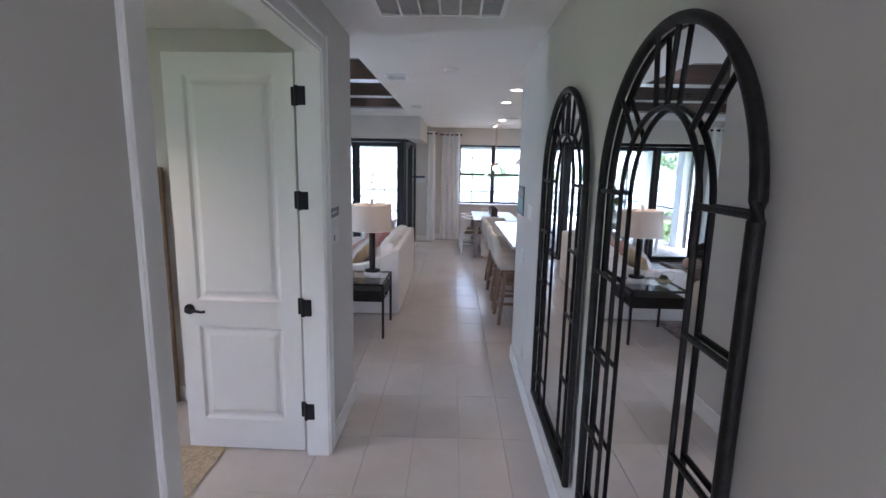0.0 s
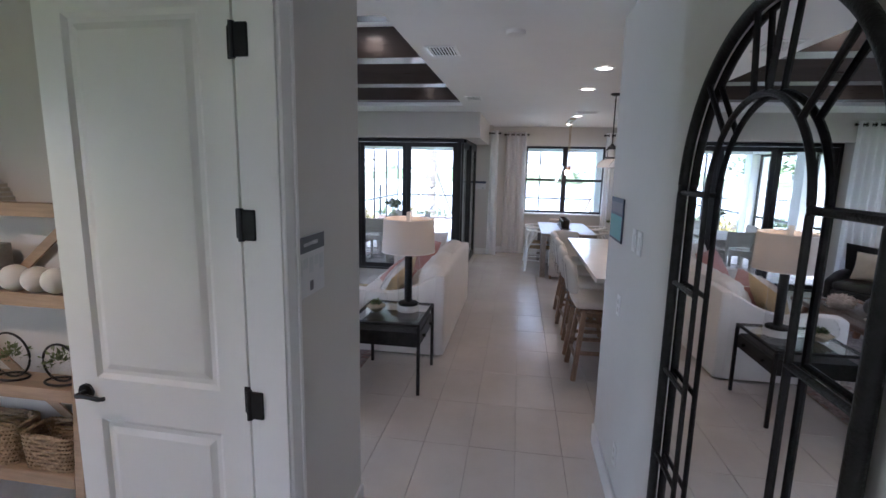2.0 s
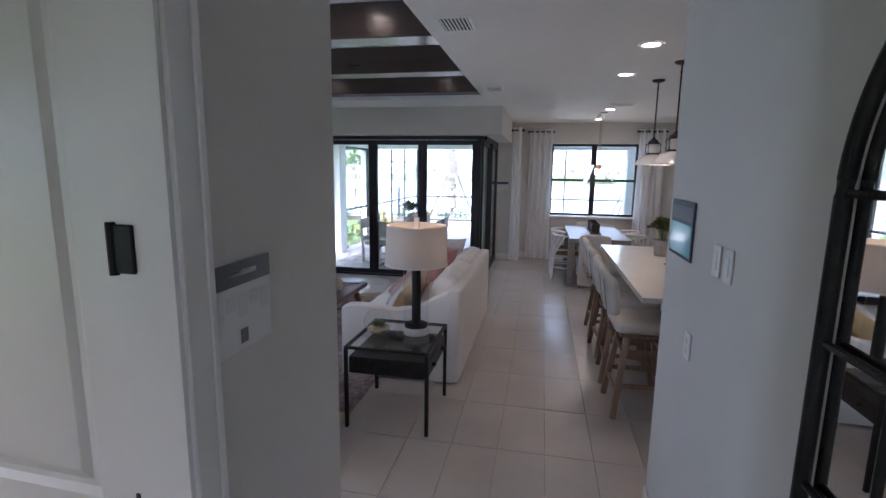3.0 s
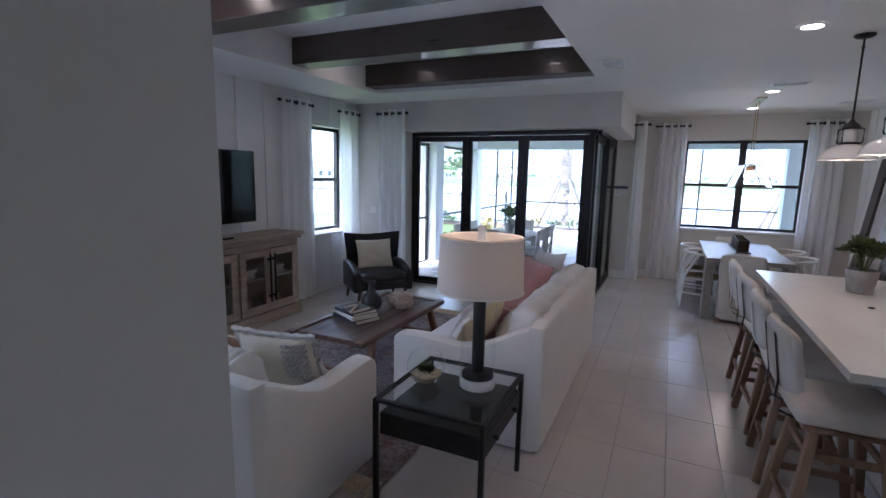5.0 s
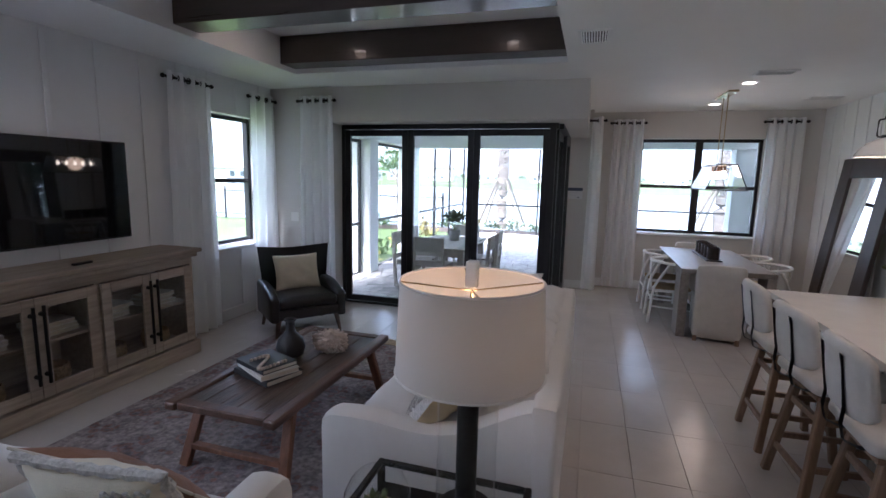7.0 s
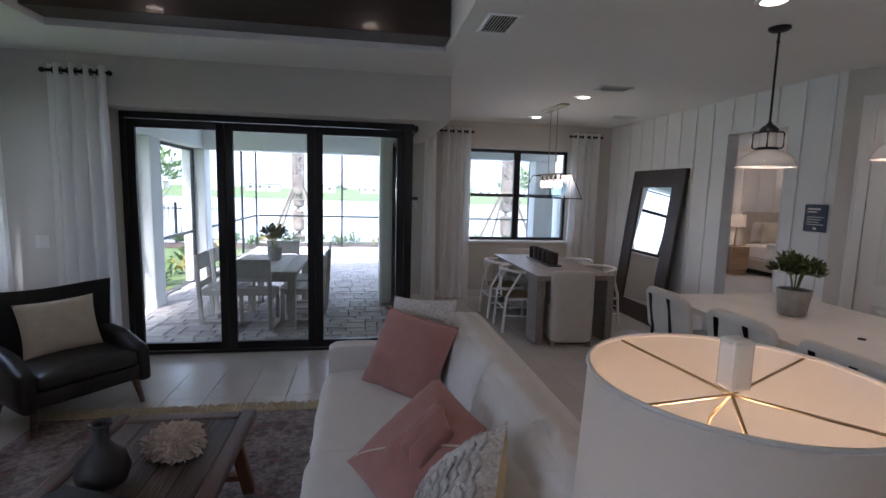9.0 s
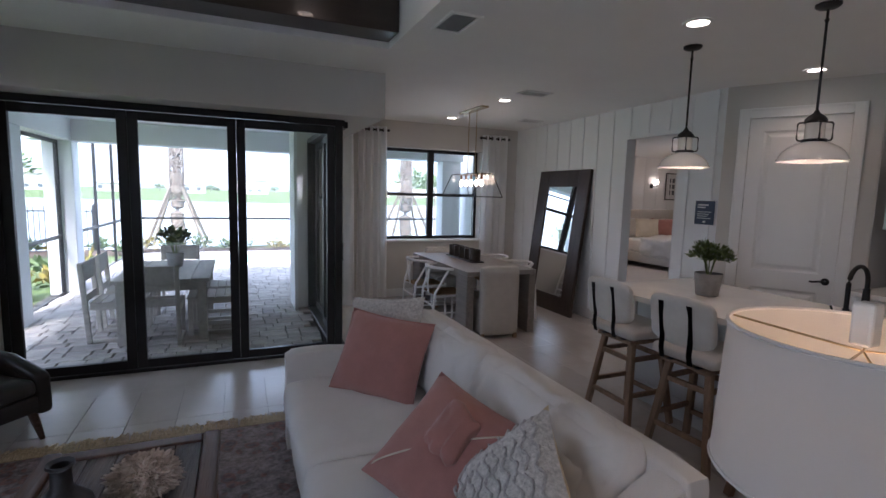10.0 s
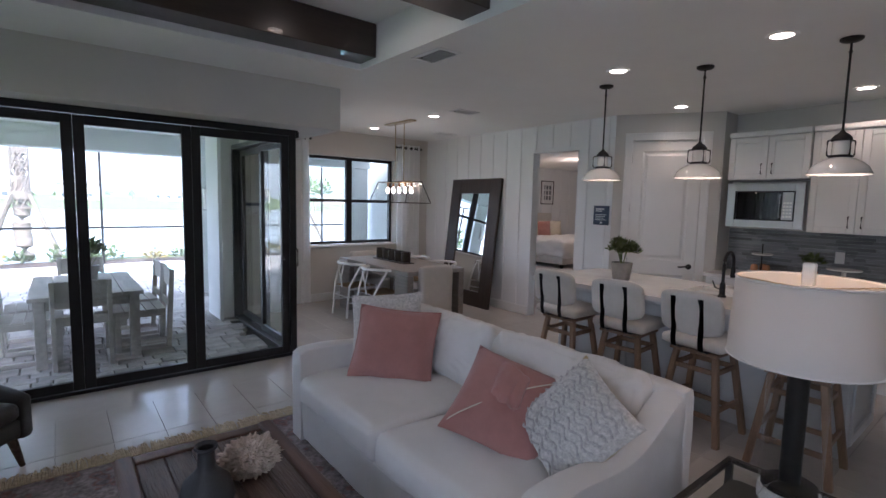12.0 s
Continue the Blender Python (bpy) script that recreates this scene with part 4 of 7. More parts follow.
# ---- soft shapes ----
def soft_box(bm, a, b, r=0.05, puff=(0, 0, 0), cuts=9, wrinkle=0.004, seed=0, crease=0.0):
    """A stuffed box: rounded edges, bulging faces, faint wrinkles."""
    c = Vector([(p + q) / 2 for p, q in zip(a, b)])
    h = Vector([abs(q - p) / 2 for p, q in zip(a, b)])
    tmp = bmesh.new()
    bmesh.ops.create_cube(tmp, size=2.0)
    bmesh.ops.subdivide_edges(tmp, edges=tmp.edges[:], cuts=cuts, use_grid_fill=True)
    put = {}
    for v in tmp.verts:
        n = v.co.copy()
        q = Vector([math.copysign(abs(t) ** 0.8, t) for t in n])
        p = Vector([q[i] * h[i] for i in range(3)])
        inner = Vector([max(-(h[i] - r), min(h[i] - r, p[i])) for i in range(3)])
        d = p - inner
        if d.length > 1e-6:
            p = inner + d.normalized() * r
        for i in range(3):
            j, k = (i + 1) % 3, (i + 2) % 3
            f = max(0, 1 - n[j] ** 2) * max(0, 1 - n[k] ** 2)
            p[i] += puff[i] * f * n[i]
        w = p * 6 + Vector((seed * 3.1, seed * 1.7, seed))
        p += Vector((noise.noise(w), noise.noise(w + Vector((9, 0, 0))), noise.noise(w + Vector((0, 9, 0))))) * wrinkle * 2
        if crease:
            w = Vector((p.x * 15 + 2.5 * noise.noise(p * 5), p.y * 4, p.z * 3.5)) + Vector((seed * 2.3, 0, seed))
            p += Vector((0, n.y, n.z)) * crease * (abs(noise.noise(w)) * 1.6 + 0.7 * noise.noise(w * 2.3) - 0.4)
        put[v] = bm.verts.new(c + p)
    for f in tmp.faces:
        bm.faces.new([put[v] for v in f.verts])
    tmp.free()
    return bm


def pillow_mesh(w, h, t, n=18, seed=0, faces=(-1, 1)):
    """A knife edged throw pillow in the xz plane, dented and wrinkled."""
    bm = B()
    sides = []
    for s in faces:
        g = []
        for j in range(n + 1):
            row = []
            for i in range(n + 1):
                u, v = 2 * i / n - 1, 2 * j / n - 1
                f = (max(0, 1 - abs(u) ** 2.4) * max(0, 1 - abs(v) ** 2.4)) ** 0.55
                pinch = 1 - 0.07 * (1 - v * v) * abs(u) ** 3
                pz = 1 - 0.07 * (1 - u * u) * abs(v) ** 3
                wv = Vector((u * 2.2 + seed, v * 2.2, s * 2.0))
                y = s * t / 2 * f * (1 + 0.22 * noise.noise(wv)) + 0.012 * f * noise.noise(wv * 3)
                edge = i in (0, n) or j in (0, n)
                if sides and edge:
                    row.append(sides[0][j][i])
                else:
                    row.append(bm.verts.new((u * w / 2 * pinch, y, h / 2 + v * h / 2 * pz)))
            g.append(row)
        sides.append(g)
        for j in range(n):
            for i in range(n):
                bm.faces.new((g[j][i], g[j][i + 1], g[j + 1][i + 1], g[j + 1][i]))
    return bm


def pillow_rim(w, h, n=18):
    pts = []
    for k in range(4 * n):
        q, f = divmod(k, n)
        s = 2 * f / n - 1
        u, v = [(s, -1), (1, s), (-s, 1), (-1, -s)][q]
        pts.append((u * w / 2 * (1 - 0.07 * (1 - v * v) * abs(u) ** 3), 0, h / 2 + v * h / 2 * (1 - 0.07 * (1 - u * u) * abs(v) ** 3)))
    return pts


def throw_pillow(label, mat, w, h, t, m, trim_mat=None, seed=0, back=None):
    p = thing("throw_pillow", label, "pillow", m)
    if back:
        part("front_face", pillow_mesh(w, h, t, 18, seed, (-1,)), mat, p, "", True)
        part("back_face", pillow_mesh(w, h, t, 18, seed, (1,)), back, p, "", True)
    else:
        part("cushion", pillow_mesh(w, h, t, 18, seed), mat, p, "", True)
    if trim_mat:
        part("piping", tube(B(), pillow_rim(w, h), 0.006, 6, True), trim_mat, p, "stitched fringe edge")
    return p


def sofa(label, m, W, D, seed):
    s = thing("sofa", label, "sofa", m)
    bm = B()
    soft_box(bm, (0.015, 0.015, 0.015), (W - 0.015, D - 0.02, 0.30), 0.03, (0, 0.008, 0), 20, 0.005, seed)
    part("skirted_base", bm, "linen", s, "", True)
    # back and swooping arms
    bm = B()
    soft_box(bm, (0.0, 0.0, 0.02), (W, 0.115, 0.825), 0.03, (0, 0.006, 0.006), 14, 0.0025, seed + 1)
    part("backrest", bm, "linen", s, "", True)
    for x0 in (0.0, W - 0.15):
        bm = B()
        nu, rows = 22, []
        for i in range(nu + 1):
            y = 0.05 + (D - 0.05) * i / nu
            top = 0.635 + 0.18 * math.exp(-((y / 0.30) ** 2)) + 0.012 * math.sin(y * 9)
            y = min(y, D - 0.004)
            prof = [(0.004, 0.02), (0.004, top - 0.045), (0.012, top - 0.012), (0.045, top), (0.105, top), (0.138, top - 0.012), (0.15, top - 0.045), (0.15, 0.02)]
            sh = 0.03 if i == nu else 0.0
            rows.append([bm.verts.new((x0 + px * (1 - sh) + 0.075 * sh, y, pz - (0.02 if sh and pz > 0.1 else 0))) for px, pz in prof])
        for a, b in zip(rows, rows[1:]):
            for k in range(len(a) - 1):
                bm.faces.new((a[k], a[k + 1], b[k + 1], b[k]))
        bm.faces.new(rows[0])
        bm.faces.new(rows[-1][::-1])
        part("armrest", bm, "linen", s, "", True)
    half = (W - 0.30) / 2
    for k in range(2):
        bm = B()
        x0 = 0.15 + half * k
        soft_box(bm, (x0 + 0.004, 0.12, 0.285), (x0 + half - 0.004, D + 0.015, 0.475), 0.05, (0.004, 0.01, 0.028), 26, 0.007, seed + 3 + k, 0.003)
        part("seat_cushion", bm, "linen", s, "", True)
        bm = B()
        soft_box(bm, (x0 + 0.005, -0.10, 0.0), (x0 + half - 0.005, 0.10, 0.415), 0.075, (0.008, 0.045, 0.012), 56, 0.004, seed + 6 + k, 0.009)
        part("back_cushion", bm, "linen", s, "", True, Matrix.Translation((0, 0.245, 0.465)) @ Matrix.Rotation(radians(13), 4, "X"))
    return s


SOFA_R = Matrix.Translation((-0.745, 6.455, 0)) @ Matrix.Rotation(radians(90), 4, "Z")
SOFA_L = Matrix.Translation((-3.95, 5.07, 0))
sofa("white slipcovered two cushion sofa backing onto the dining side", SOFA_R, 2.22, 1.05, 1)
sofa("white slipcovered two cushion sofa along the hall side wall", SOFA_L, 2.30, 0.96, 20)


def lean(x, y, z, yaw, back, roll=0):
    return Matrix.Translation((x, y, z)) @ Matrix.Rotation(radians(yaw), 4, "Z") @ Matrix.Rotation(radians(-back), 4, "X") @ Matrix.Rotation(radians(roll), 4, "Y")


# pillows on the dining side sofa
def knotted(p, w, h, t, mat, seam):
    """A knot of cloth pulled through the face of a pillow, with a stitched seam."""
    part("knot", soft_box(B(), (-0.085, -t * 0.62, h * 0.42), (0.085, -t * 0.32, h * 0.78), 0.03, (0, 0.015, 0), 14, 0.012, 5, 0.012), mat, p, "gathered knot of cloth", True)
    part("seam", tube(B(), [(-w * 0.46 + w * 0.92 * k / 20, -t * 0.5 * (1 - (k / 10 - 1) ** 2) ** 0.6 - 0.002, h * (0.06 + 0.88 * k / 20)) for k in range(21)], 0.0035, 6), seam, p, "cream stitched seam", True)


def banded(p, w, h, t, mat, rows, x0=-0.42):
    """Raised woolly cords running across a pillow's face."""
    for r_ in range(rows):
        z = h * (0.10 + 0.80 * r_ / max(1, rows - 1))
        pts = []
        for k in range(31):
            u = x0 + (0.42 - x0) * k / 30
            v = 2 * z / h - 1
            f = (max(0, 1 - abs(2 * u) ** 2.4) * max(0, 1 - abs(v) ** 2.4)) ** 0.55
            pts.append((u * w, -t / 2 * f - 0.001, z + 0.012 * math.sin(k * 0.9 + r_)))
        part("wool_cord", tube(B(), pts, lambda q: 0.0055 + 0.002 * math.sin(q * 90), 7), mat, p, "raised woolly cord", True)


throw_pillow("dusty pink linen pillow in the far corner of the sofa", "pink", 0.56, 0.48, 0.19, lean(-1.39, 8.08, 0.485, -48, 26, 3), "pink", 1)
q = throw_pillow("cream knitted pillow tucked behind the pink pillow", "knit", 0.52, 0.52, 0.14, lean(-1.26, 8.30, 0.49, -46, 20, -6), None, 2)
q = throw_pillow("dusty pink pillow with a knot and a cream seam", "pink", 0.50, 0.50, 0.22, lean(-1.51, 7.05, 0.505, -42, 48, 24), None, 3)
knotted(q, 0.50, 0.50, 0.22, "pink", "cream")
q = throw_pillow("grey and cream knitted pillow with a yellow back", "knit", 0.46, 0.46, 0.18, lean(-1.40, 6.84, 0.53, -96, 36, 26), None, 4, "yellow")
banded(q, 0.46, 0.46, 0.18, "knit_grey", 11)
throw_pillow("small white linen bolster pillow against the arm", "linen", 0.36, 0.30, 0.15, lean(-1.14, 6.84, 0.50, -80, 20), None, 6)
# pillows on the hall side sofa
q = throw_pillow("cream and yellow pillow with a knotted wool border", "yellow_cream", 0.52, 0.41, 0.17, lean(-2.03, 5.74, 0.475, 6, -22, -2), None, 7, "yellow_cream")
part("wool_border", tube(B(), pillow_rim(0.52, 0.41), lambda v: 0.017 + 0.004 * math.sin(v * 160), 8, True), "knit", q, "thick knotted wool border", True)
banded(q, 0.52, 0.41, 0.17, "knit", 13, 0.14)
throw_pillow("dusty pink linen pillow leaning on its corner", "pink", 0.54, 0.54, 0.22, lean(-2.97, 5.74, 0.47, 168, 32, 40), "pink", 8)
throw_pillow("long tan leather pillow with cream piping on the seat", "tan_leather", 0.70, 0.32, 0.13, lean(-2.30, 5.98, 0.47, 182, 44), "cream", 9)
throw_pillow("cream knitted pillow at the end of the sofa", "knit", 0.48, 0.48, 0.15, lean(-3.60, 5.56, 0.47, 172, 22, -8), None, 10)

# rug with a fringe
r = thing("area_rug", "faded mauve and rust oriental rug with cream fringe", "rug")
part("woven_face", sheet(B(), lambda u, v: (-3.78 + 2.33 * u, 5.78 + 3.2 * v, 0.012 + 0.001 * math.sin(9 * u + 7 * v)), 30, 36), "rug", r)
part("underside", box(B(), (-3.77, 5.79, 0.0015), (-1.46, 8.97, 0.010)), "jute", r)
bm = B()
rng = random.Random(3)
for y0, s in ((8.98, 1), (5.78, -1)):
    for i in range(380):
        x = -3.77 + 2.31 * i / 380 + rng.uniform(-.004, .004)
        e = rng.uniform(-.02, .02)
        l = rng.uniform(0.08, 0.15)
        tube(bm, [(x, y0 - s * 0.02, 0.013), (x + e * .5, y0 + s * l * .5, 0.018 + rng.uniform(0, .012)), (x + e * 1.4, y0 + s * l, 0.008)], 0.006, 4)
part("fringe", bm, "fringe", r, "knotted cream fringe")["kind"] = "stuff"

# coffee table
ct = thing("coffee_table", "low reclaimed walnut coffee table on splayed legs", "coffee table", Matrix.Translation((-2.505, 7.33, 0)))
rng = random.Random(31)
for i in range(5):
    w = 0.56 / 5
    x = -0.28 + w * i
    bm = B()
    box(bm, (x + 0.0015, -0.645, 0.405), (x + w - 0.0015, 0.645, 0.437 + rng.uniform(0, 0.004)), 0.004, 2)
    for v in bm.verts:
        v.co.x += 0.003 * noise.noise(Vector((i * 3.0, v.co.y * 6, 0)))
    part("plank", bm, "walnut", ct)
for s in (-1, 1):
    # long rims end in rounded horns past the end rails
    bm = B()
    box(bm, (s * 0.32 - 0.038, -0.735, 0.398), (s * 0.32 + 0.038, 0.735, 0.450), 0.016, 3)
    part("side_rim", bm, "walnut_rim", ct)
    part("end_rail", box(B(), (-0.281, s * 0.683 - 0.036, 0.402), (0.281, s * 0.683 + 0.036, 0.446), 0.008, 2), "walnut_rim", ct)
    part("under_rail", box(B(), (s * 0.25 - 0.02, -0.56, 0.352), (s * 0.25 + 0.02, 0.56, 0.404), 0.005), "walnut_leg", ct)
for sx in (-1, 1):
    for sy in (-1, 1):
        part("leg", bar(B(), (sx * 0.33, sy * 0.64, 0.016), (sx * 0.295, sy * 0.50, 0.402), 0.062, 0.042, (0, 1, 0)), "walnut_leg", ct)
for sy in (-1, 1):
    part("stretcher", bar(B(), (-0.30, sy * 0.60, 0.13), (0.30, sy * 0.60, 0.13), 0.045, 0.032), "walnut_leg", ct)


def book(x, y, z, w, l, h, rot, cover, label, cat="book"):
    b = thing("book", label, cat, pose(x, y, z, 0, 0, rot))
    part("pages", box(B(), (-w / 2 + 0.004, -l / 2 + 0.005, 0.004), (w / 2 - 0.006, l / 2 - 0.005, h - 0.004)), "page", b)
    bm = B()
    box(bm, (-w / 2, -l / 2, 0), (w / 2, l / 2, 0.0035), 0.001)
    box(bm, (-w / 2, -l / 2, h - 0.0035), (w / 2, l / 2, h), 0.001)
    box(bm, (-w / 2, -l / 2, 0.0035), (-w / 2 + 0.0035, l / 2, h - 0.0035))
    part("cover", bm, cover, b)
    return b


TT = 0.442
book(-2.57, 7.12, TT, 0.26, 0.36, 0.035, 70, "book_dark", "black covered art book lying on the coffee table")
book(-2.57, 7.12, TT + 0.0355, 0.25, 0.34, 0.03, 62, "book_white", "pale covered book on top of the stack")
book(-2.58, 7.12, TT + 0.066, 0.24, 0.31, 0.028, 68, "book_dark", "dark covered book on top of the stack")
bm = lathe(B(), [(0.05, 0), (0.085, 0.02), (0.10, 0.07), (0.085, 0.13), (0.045, 0.17), (0.032, 0.19), (0.03, 0.25), (0.042, 0.262), (0.040, 0.272), (0.028, 0.262), (0.024, 0.20)], 28)
tagged(link("vase", bm, "charcoal", None, "", True, Matrix.Translation((-2.61, 7.42, TT))), "charcoal ceramic bottle vase on the coffee table", "vase")
bm = B()
bmesh.ops.create_icosphere(bm, subdivisions=6, radius=1.0)
for v in bm.verts:
    d = v.co.normalized()
    lump = abs(noise.noise(d * 3.4)) * 0.55 + abs(noise.noise(d * 8.0 + Vector((3, 1, 7)))) * 0.5 + 0.12 * noise.noise(d * 22)
    r_ = 0.62 + 0.55 * lump
    v.co = Vector((d.x * 0.155 * r_, d.y * 0.125 * r_, max(0.0, 0.075 + d.z * 0.105 * r_)))
tagged(link("coral_ornament", bm, "coral", None, "", True, Matrix.Translation((-2.40, 7.60, TT))), "pale branching coral ornament on the coffee table", "ornament")
# Knotted white rope over the books, built as a row of beads.
bd = thing("bead_garland", "knotted white rope draped on books, shaped as beads", "garland")
for i in range(26):
    a = i / 25
    x, y = -2.64 + 0.20 * a, 7.05 + 0.10 * math.sin(a * 7)
    bm = B()
    bmesh.ops.create_icosphere(bm, subdivisions=2, radius=0.011, matrix=Matrix.Translation((x, y, TT + 0.094 + 0.0115)))
    part("bead", bm, "coral", bd, "", True)

# wing chair
CHAIR = Matrix.Translation((-3.69, 9.18, 0)) @ Matrix.Rotation(radians(50), 4, "Z") @ Matrix.Diagonal((1.14, 1.0, 0.95, 1))
ac = thing("armchair", "black leather wing chair on tapered legs", "armchair", CHAIR)
part("seat_base", soft_box(B(), (-0.33, -0.33, 0.20), (0.33, 0.32, 0.33), 0.03, (0, 0, 0), 8, 0.002), "leather", ac, "", True)
part("seat_cushion", soft_box(B(), (-0.27, -0.36, 0.325), (0.27, 0.24, 0.445), 0.045, (0, 0.01, 0.02), 10, 0.004), "leather", ac, "", True)
bm = B()
sheet(bm, lambda u, v: ((u - 0.5) * (0.60 + 0.10 * v) , 0.24 + 0.14 * v - 0.16 * abs(2 * u - 1) ** 3 * (0.4 + 0.6 * v), 0.33 + 0.62 * v - 0.05 * v * (1 - abs(2 * u - 1) ** 2)), 20, 16)
bmesh.ops.solidify(bm, geom=bm.faces[:], thickness=0.07)
part("wing_back", bm, "leather", ac, "", True)
for s in (-1, 1):
    bm = B()
    soft_box(bm, (s * 0.31 - 0.045, -0.34, 0.18), (s * 0.31 + 0.045, 0.30, 0.56), 0.035, (0.01, 0, 0), 9, 0.002)
    for v in bm.verts:
        if v.co.z > 0.4:
            v.co.z -= 0.10 * max(0, (0.0 - v.co.y) / 0.34)
    part("armrest", bm, "leather", ac, "", True)
for sx in (-1, 1):
    for sy in (-1, 1):
        part("leg", rod(B(), (sx * 0.30, sy * 0.30, 0.0), (sx * 0.27, sy * 0.27, 0.205), 0.014, 0.026, 12), "walnut", ac)
throw_pillow("cream cotton pillow on the leather chair", "cream", 0.44, 0.42, 0.15, CHAIR @ lean(0, 0.05, 0.445, 0, 18), None, 12)

# television and console
tv = thing("television", "large flat black television hung on the wall", "television")
part("back_shell", box(B(), (-4.565, 6.55, 1.22), (-4.535, 7.75, 1.84), 0.006), "black_metal", tv)
part("wall_mount", box(B(), (-4.605, 6.95, 1.38), (-4.566, 7.35, 1.70)), "black_metal", tv)
part("bezel", box(B(), (-4.534, 6.43, 1.125), (-4.512, 7.875, 1.93), 0.004), "black_metal", tv)
part("screen", box(B(), (-4.5119, 6.44, 1.14), (-4.510, 7.865, 1.92)), "screen_black", tv, "dark glossy screen")

cs = thing("media_console", "limed oak media console with four glazed doors", "console")
X0, X1, Y0, Y1 = -4.60, -4.17, 6.36, 8.17
part("top", box(B(), (X0, Y0 - 0.07, 0.965), (X1 + 0.06, Y1 + 0.07, 1.0), 0.008, 2), "oak_grey", cs)
part("cornice", box(B(), (X0, Y0 - 0.04, 0.925), (X1 + 0.035, Y1 + 0.04, 0.965), 0.012, 2), "oak_grey", cs)
part("plinth", box(B(), (X0, Y0 - 0.03, 0.0), (X1 + 0.03, Y1 + 0.03, 0.13), 0.01, 2), "oak_grey", cs)
part("side_panel", box(B(), (X0, Y0, 0.13), (X1, Y0 + 0.03, 0.925)), "oak_grey", cs)
part("side_panel", box(B(), (X0, Y1 - 0.03, 0.13), (X1, Y1, 0.925)), "oak_grey", cs)
part("back_panel", box(B(), (X0, Y0 + 0.03, 0.13), (X0 + 0.02, Y1 - 0.03, 0.925)), "oak_grey", cs)
part("divider", box(B(), (X0 + 0.02, 7.245, 0.13), (X1, 7.285, 0.925)), "oak_grey", cs)
part("top_rail", box(B(), (X1 - 0.02, Y0 + 0.03, 0.86), (X1, Y1 - 0.03, 0.925)), "oak_grey", cs)
for z in (0.131, 0.50):
    part("shelf", box(B(), (X0 + 0.02, Y0 + 0.03, z), (X1 - 0.04, 7.245, z + 0.02)), "oak_grey", cs)
    part("shelf", box(B(), (X0 + 0.02, 7.285, z), (X1 - 0.04, Y1 - 0.03, z + 0.02)), "oak_grey", cs)
dw = (Y1 - Y0 - 0.10) / 4
for i in range(4):
    y0 = Y0 + 0.035 + dw * i + (0.03 if i > 1 else 0)
    bm = B()
    for a, b in [((y0, 0.15), (y0 + 0.075, 0.85)), ((y0 + dw - 0.08, 0.15), (y0 + dw - 0.005, 0.85)), ((y0 + 0.075, 0.15), (y0 + dw - 0.08, 0.235)), ((y0 + 0.075, 0.775), (y0 + dw - 0.08, 0.85))]:
        box(bm, (X1 + 0.002, a[0], a[1]), (X1 + 0.026, b[0], b[1]), 0.003)
    dr = part("door", bm, "oak_grey", cs)
    part("pane", box(B(), (X1 + 0.010, y0 + 0.07, 0.23), (X1 + 0.013, y0 + dw - 0.075, 0.78)), "clear_glass", dr, "clear glass pane")
    yh = y0 + dw - 0.035 if i % 2 == 0 else y0 + 0.03
    bm = B()
    rod(bm, (X1 + 0.06, yh, 0.26), (X1 + 0.06, yh, 0.80), 0.011, n=12)
    for z in (0.32, 0.74):
        rod(bm, (X1 + 0.024, yh, z), (X1 + 0.06, yh, z), 0.016, n=12)
    part("handle", bm, "iron", dr, "long black iron bar handle", True)
rng = random.Random(4)
for i in range(4):
    yc = Y0 + 0.035 + dw * (i + 0.5) + (0.03 if i > 1 else 0)
    for k in range(3):
        book(-4.38, yc + rng.uniform(-.03, .03), 0.5215 + 0.032 * k, 0.20, 0.27, 0.031, rng.uniform(-6, 6), "book_white", "white covered book stacked inside the console")
    bm = lathe(B(), [(0.10, 0), (0.115, 0.05), (0.11, 0.12), (0.10, 0.13), (0.095, 0.12), (0.10, 0.05), (0.09, 0.01)], 20)
    tagged(link("storage_basket", bm, "basket", None, "", True, Matrix.Translation((-4.38, yc, 0.152))), "small woven basket inside the console", "basket")
pd = thing("smart_speaker", "small white and black desk camera on the console", "speaker", Matrix.Translation((-4.30, 6.62, 1.001)))
part("stand", box(B(), (-0.03, -0.03, 0), (0.03, 0.03, 0.018), 0.005), "white_paint", pd)
part("body", box(B(), (-0.02, -0.035, 0.018), (0.02, 0.035, 0.085), 0.014, 3), "white_paint", pd)
part("lens", rod(B(), (0.0201, 0, 0.055), (0.024, 0, 0.055), 0.022, n=16), "black_glass", pd)
tagged(link("remote_control", box(B(), (-0.02, -0.075, 0), (0.02, 0.075, 0.018), 0.006, 2), "black_metal", None, "", False, pose(-4.26, 7.24, 1.001, 0, 0, 8)), "slim black remote control on the console", "remote control")

# side table, lamp, terrarium
ST = 0.60
sx0, sx1, sy0, sy1 = -1.42, -0.82, 5.63, 6.28
st = thing("side_table", "black iron side table with a glass top and drawer", "side table")
for x in (sx0 + 0.0125, sx1 - 0.0125):
    for y in (sy0 + 0.0125, sy1 - 0.0125):
        part("leg", box(B(), (x - 0.0125, y - 0.0125, 0), (x + 0.0125, y + 0.0125, ST - 0.022), 0.002), "iron", st)
part("top_frame", rect_frame(B(), sx0, sx1, sy0, sy1, 0.025, 0.02, lambda u, d, z: (u, z, ST - 0.021 + d)), "iron", st)
part("glass_top", box(B(), (sx0 + 0.02, sy0 + 0.02, ST - 0.012), (sx1 - 0.02, sy1 - 0.02, ST - 0.002)), "clear_glass", st, "clear glass top")
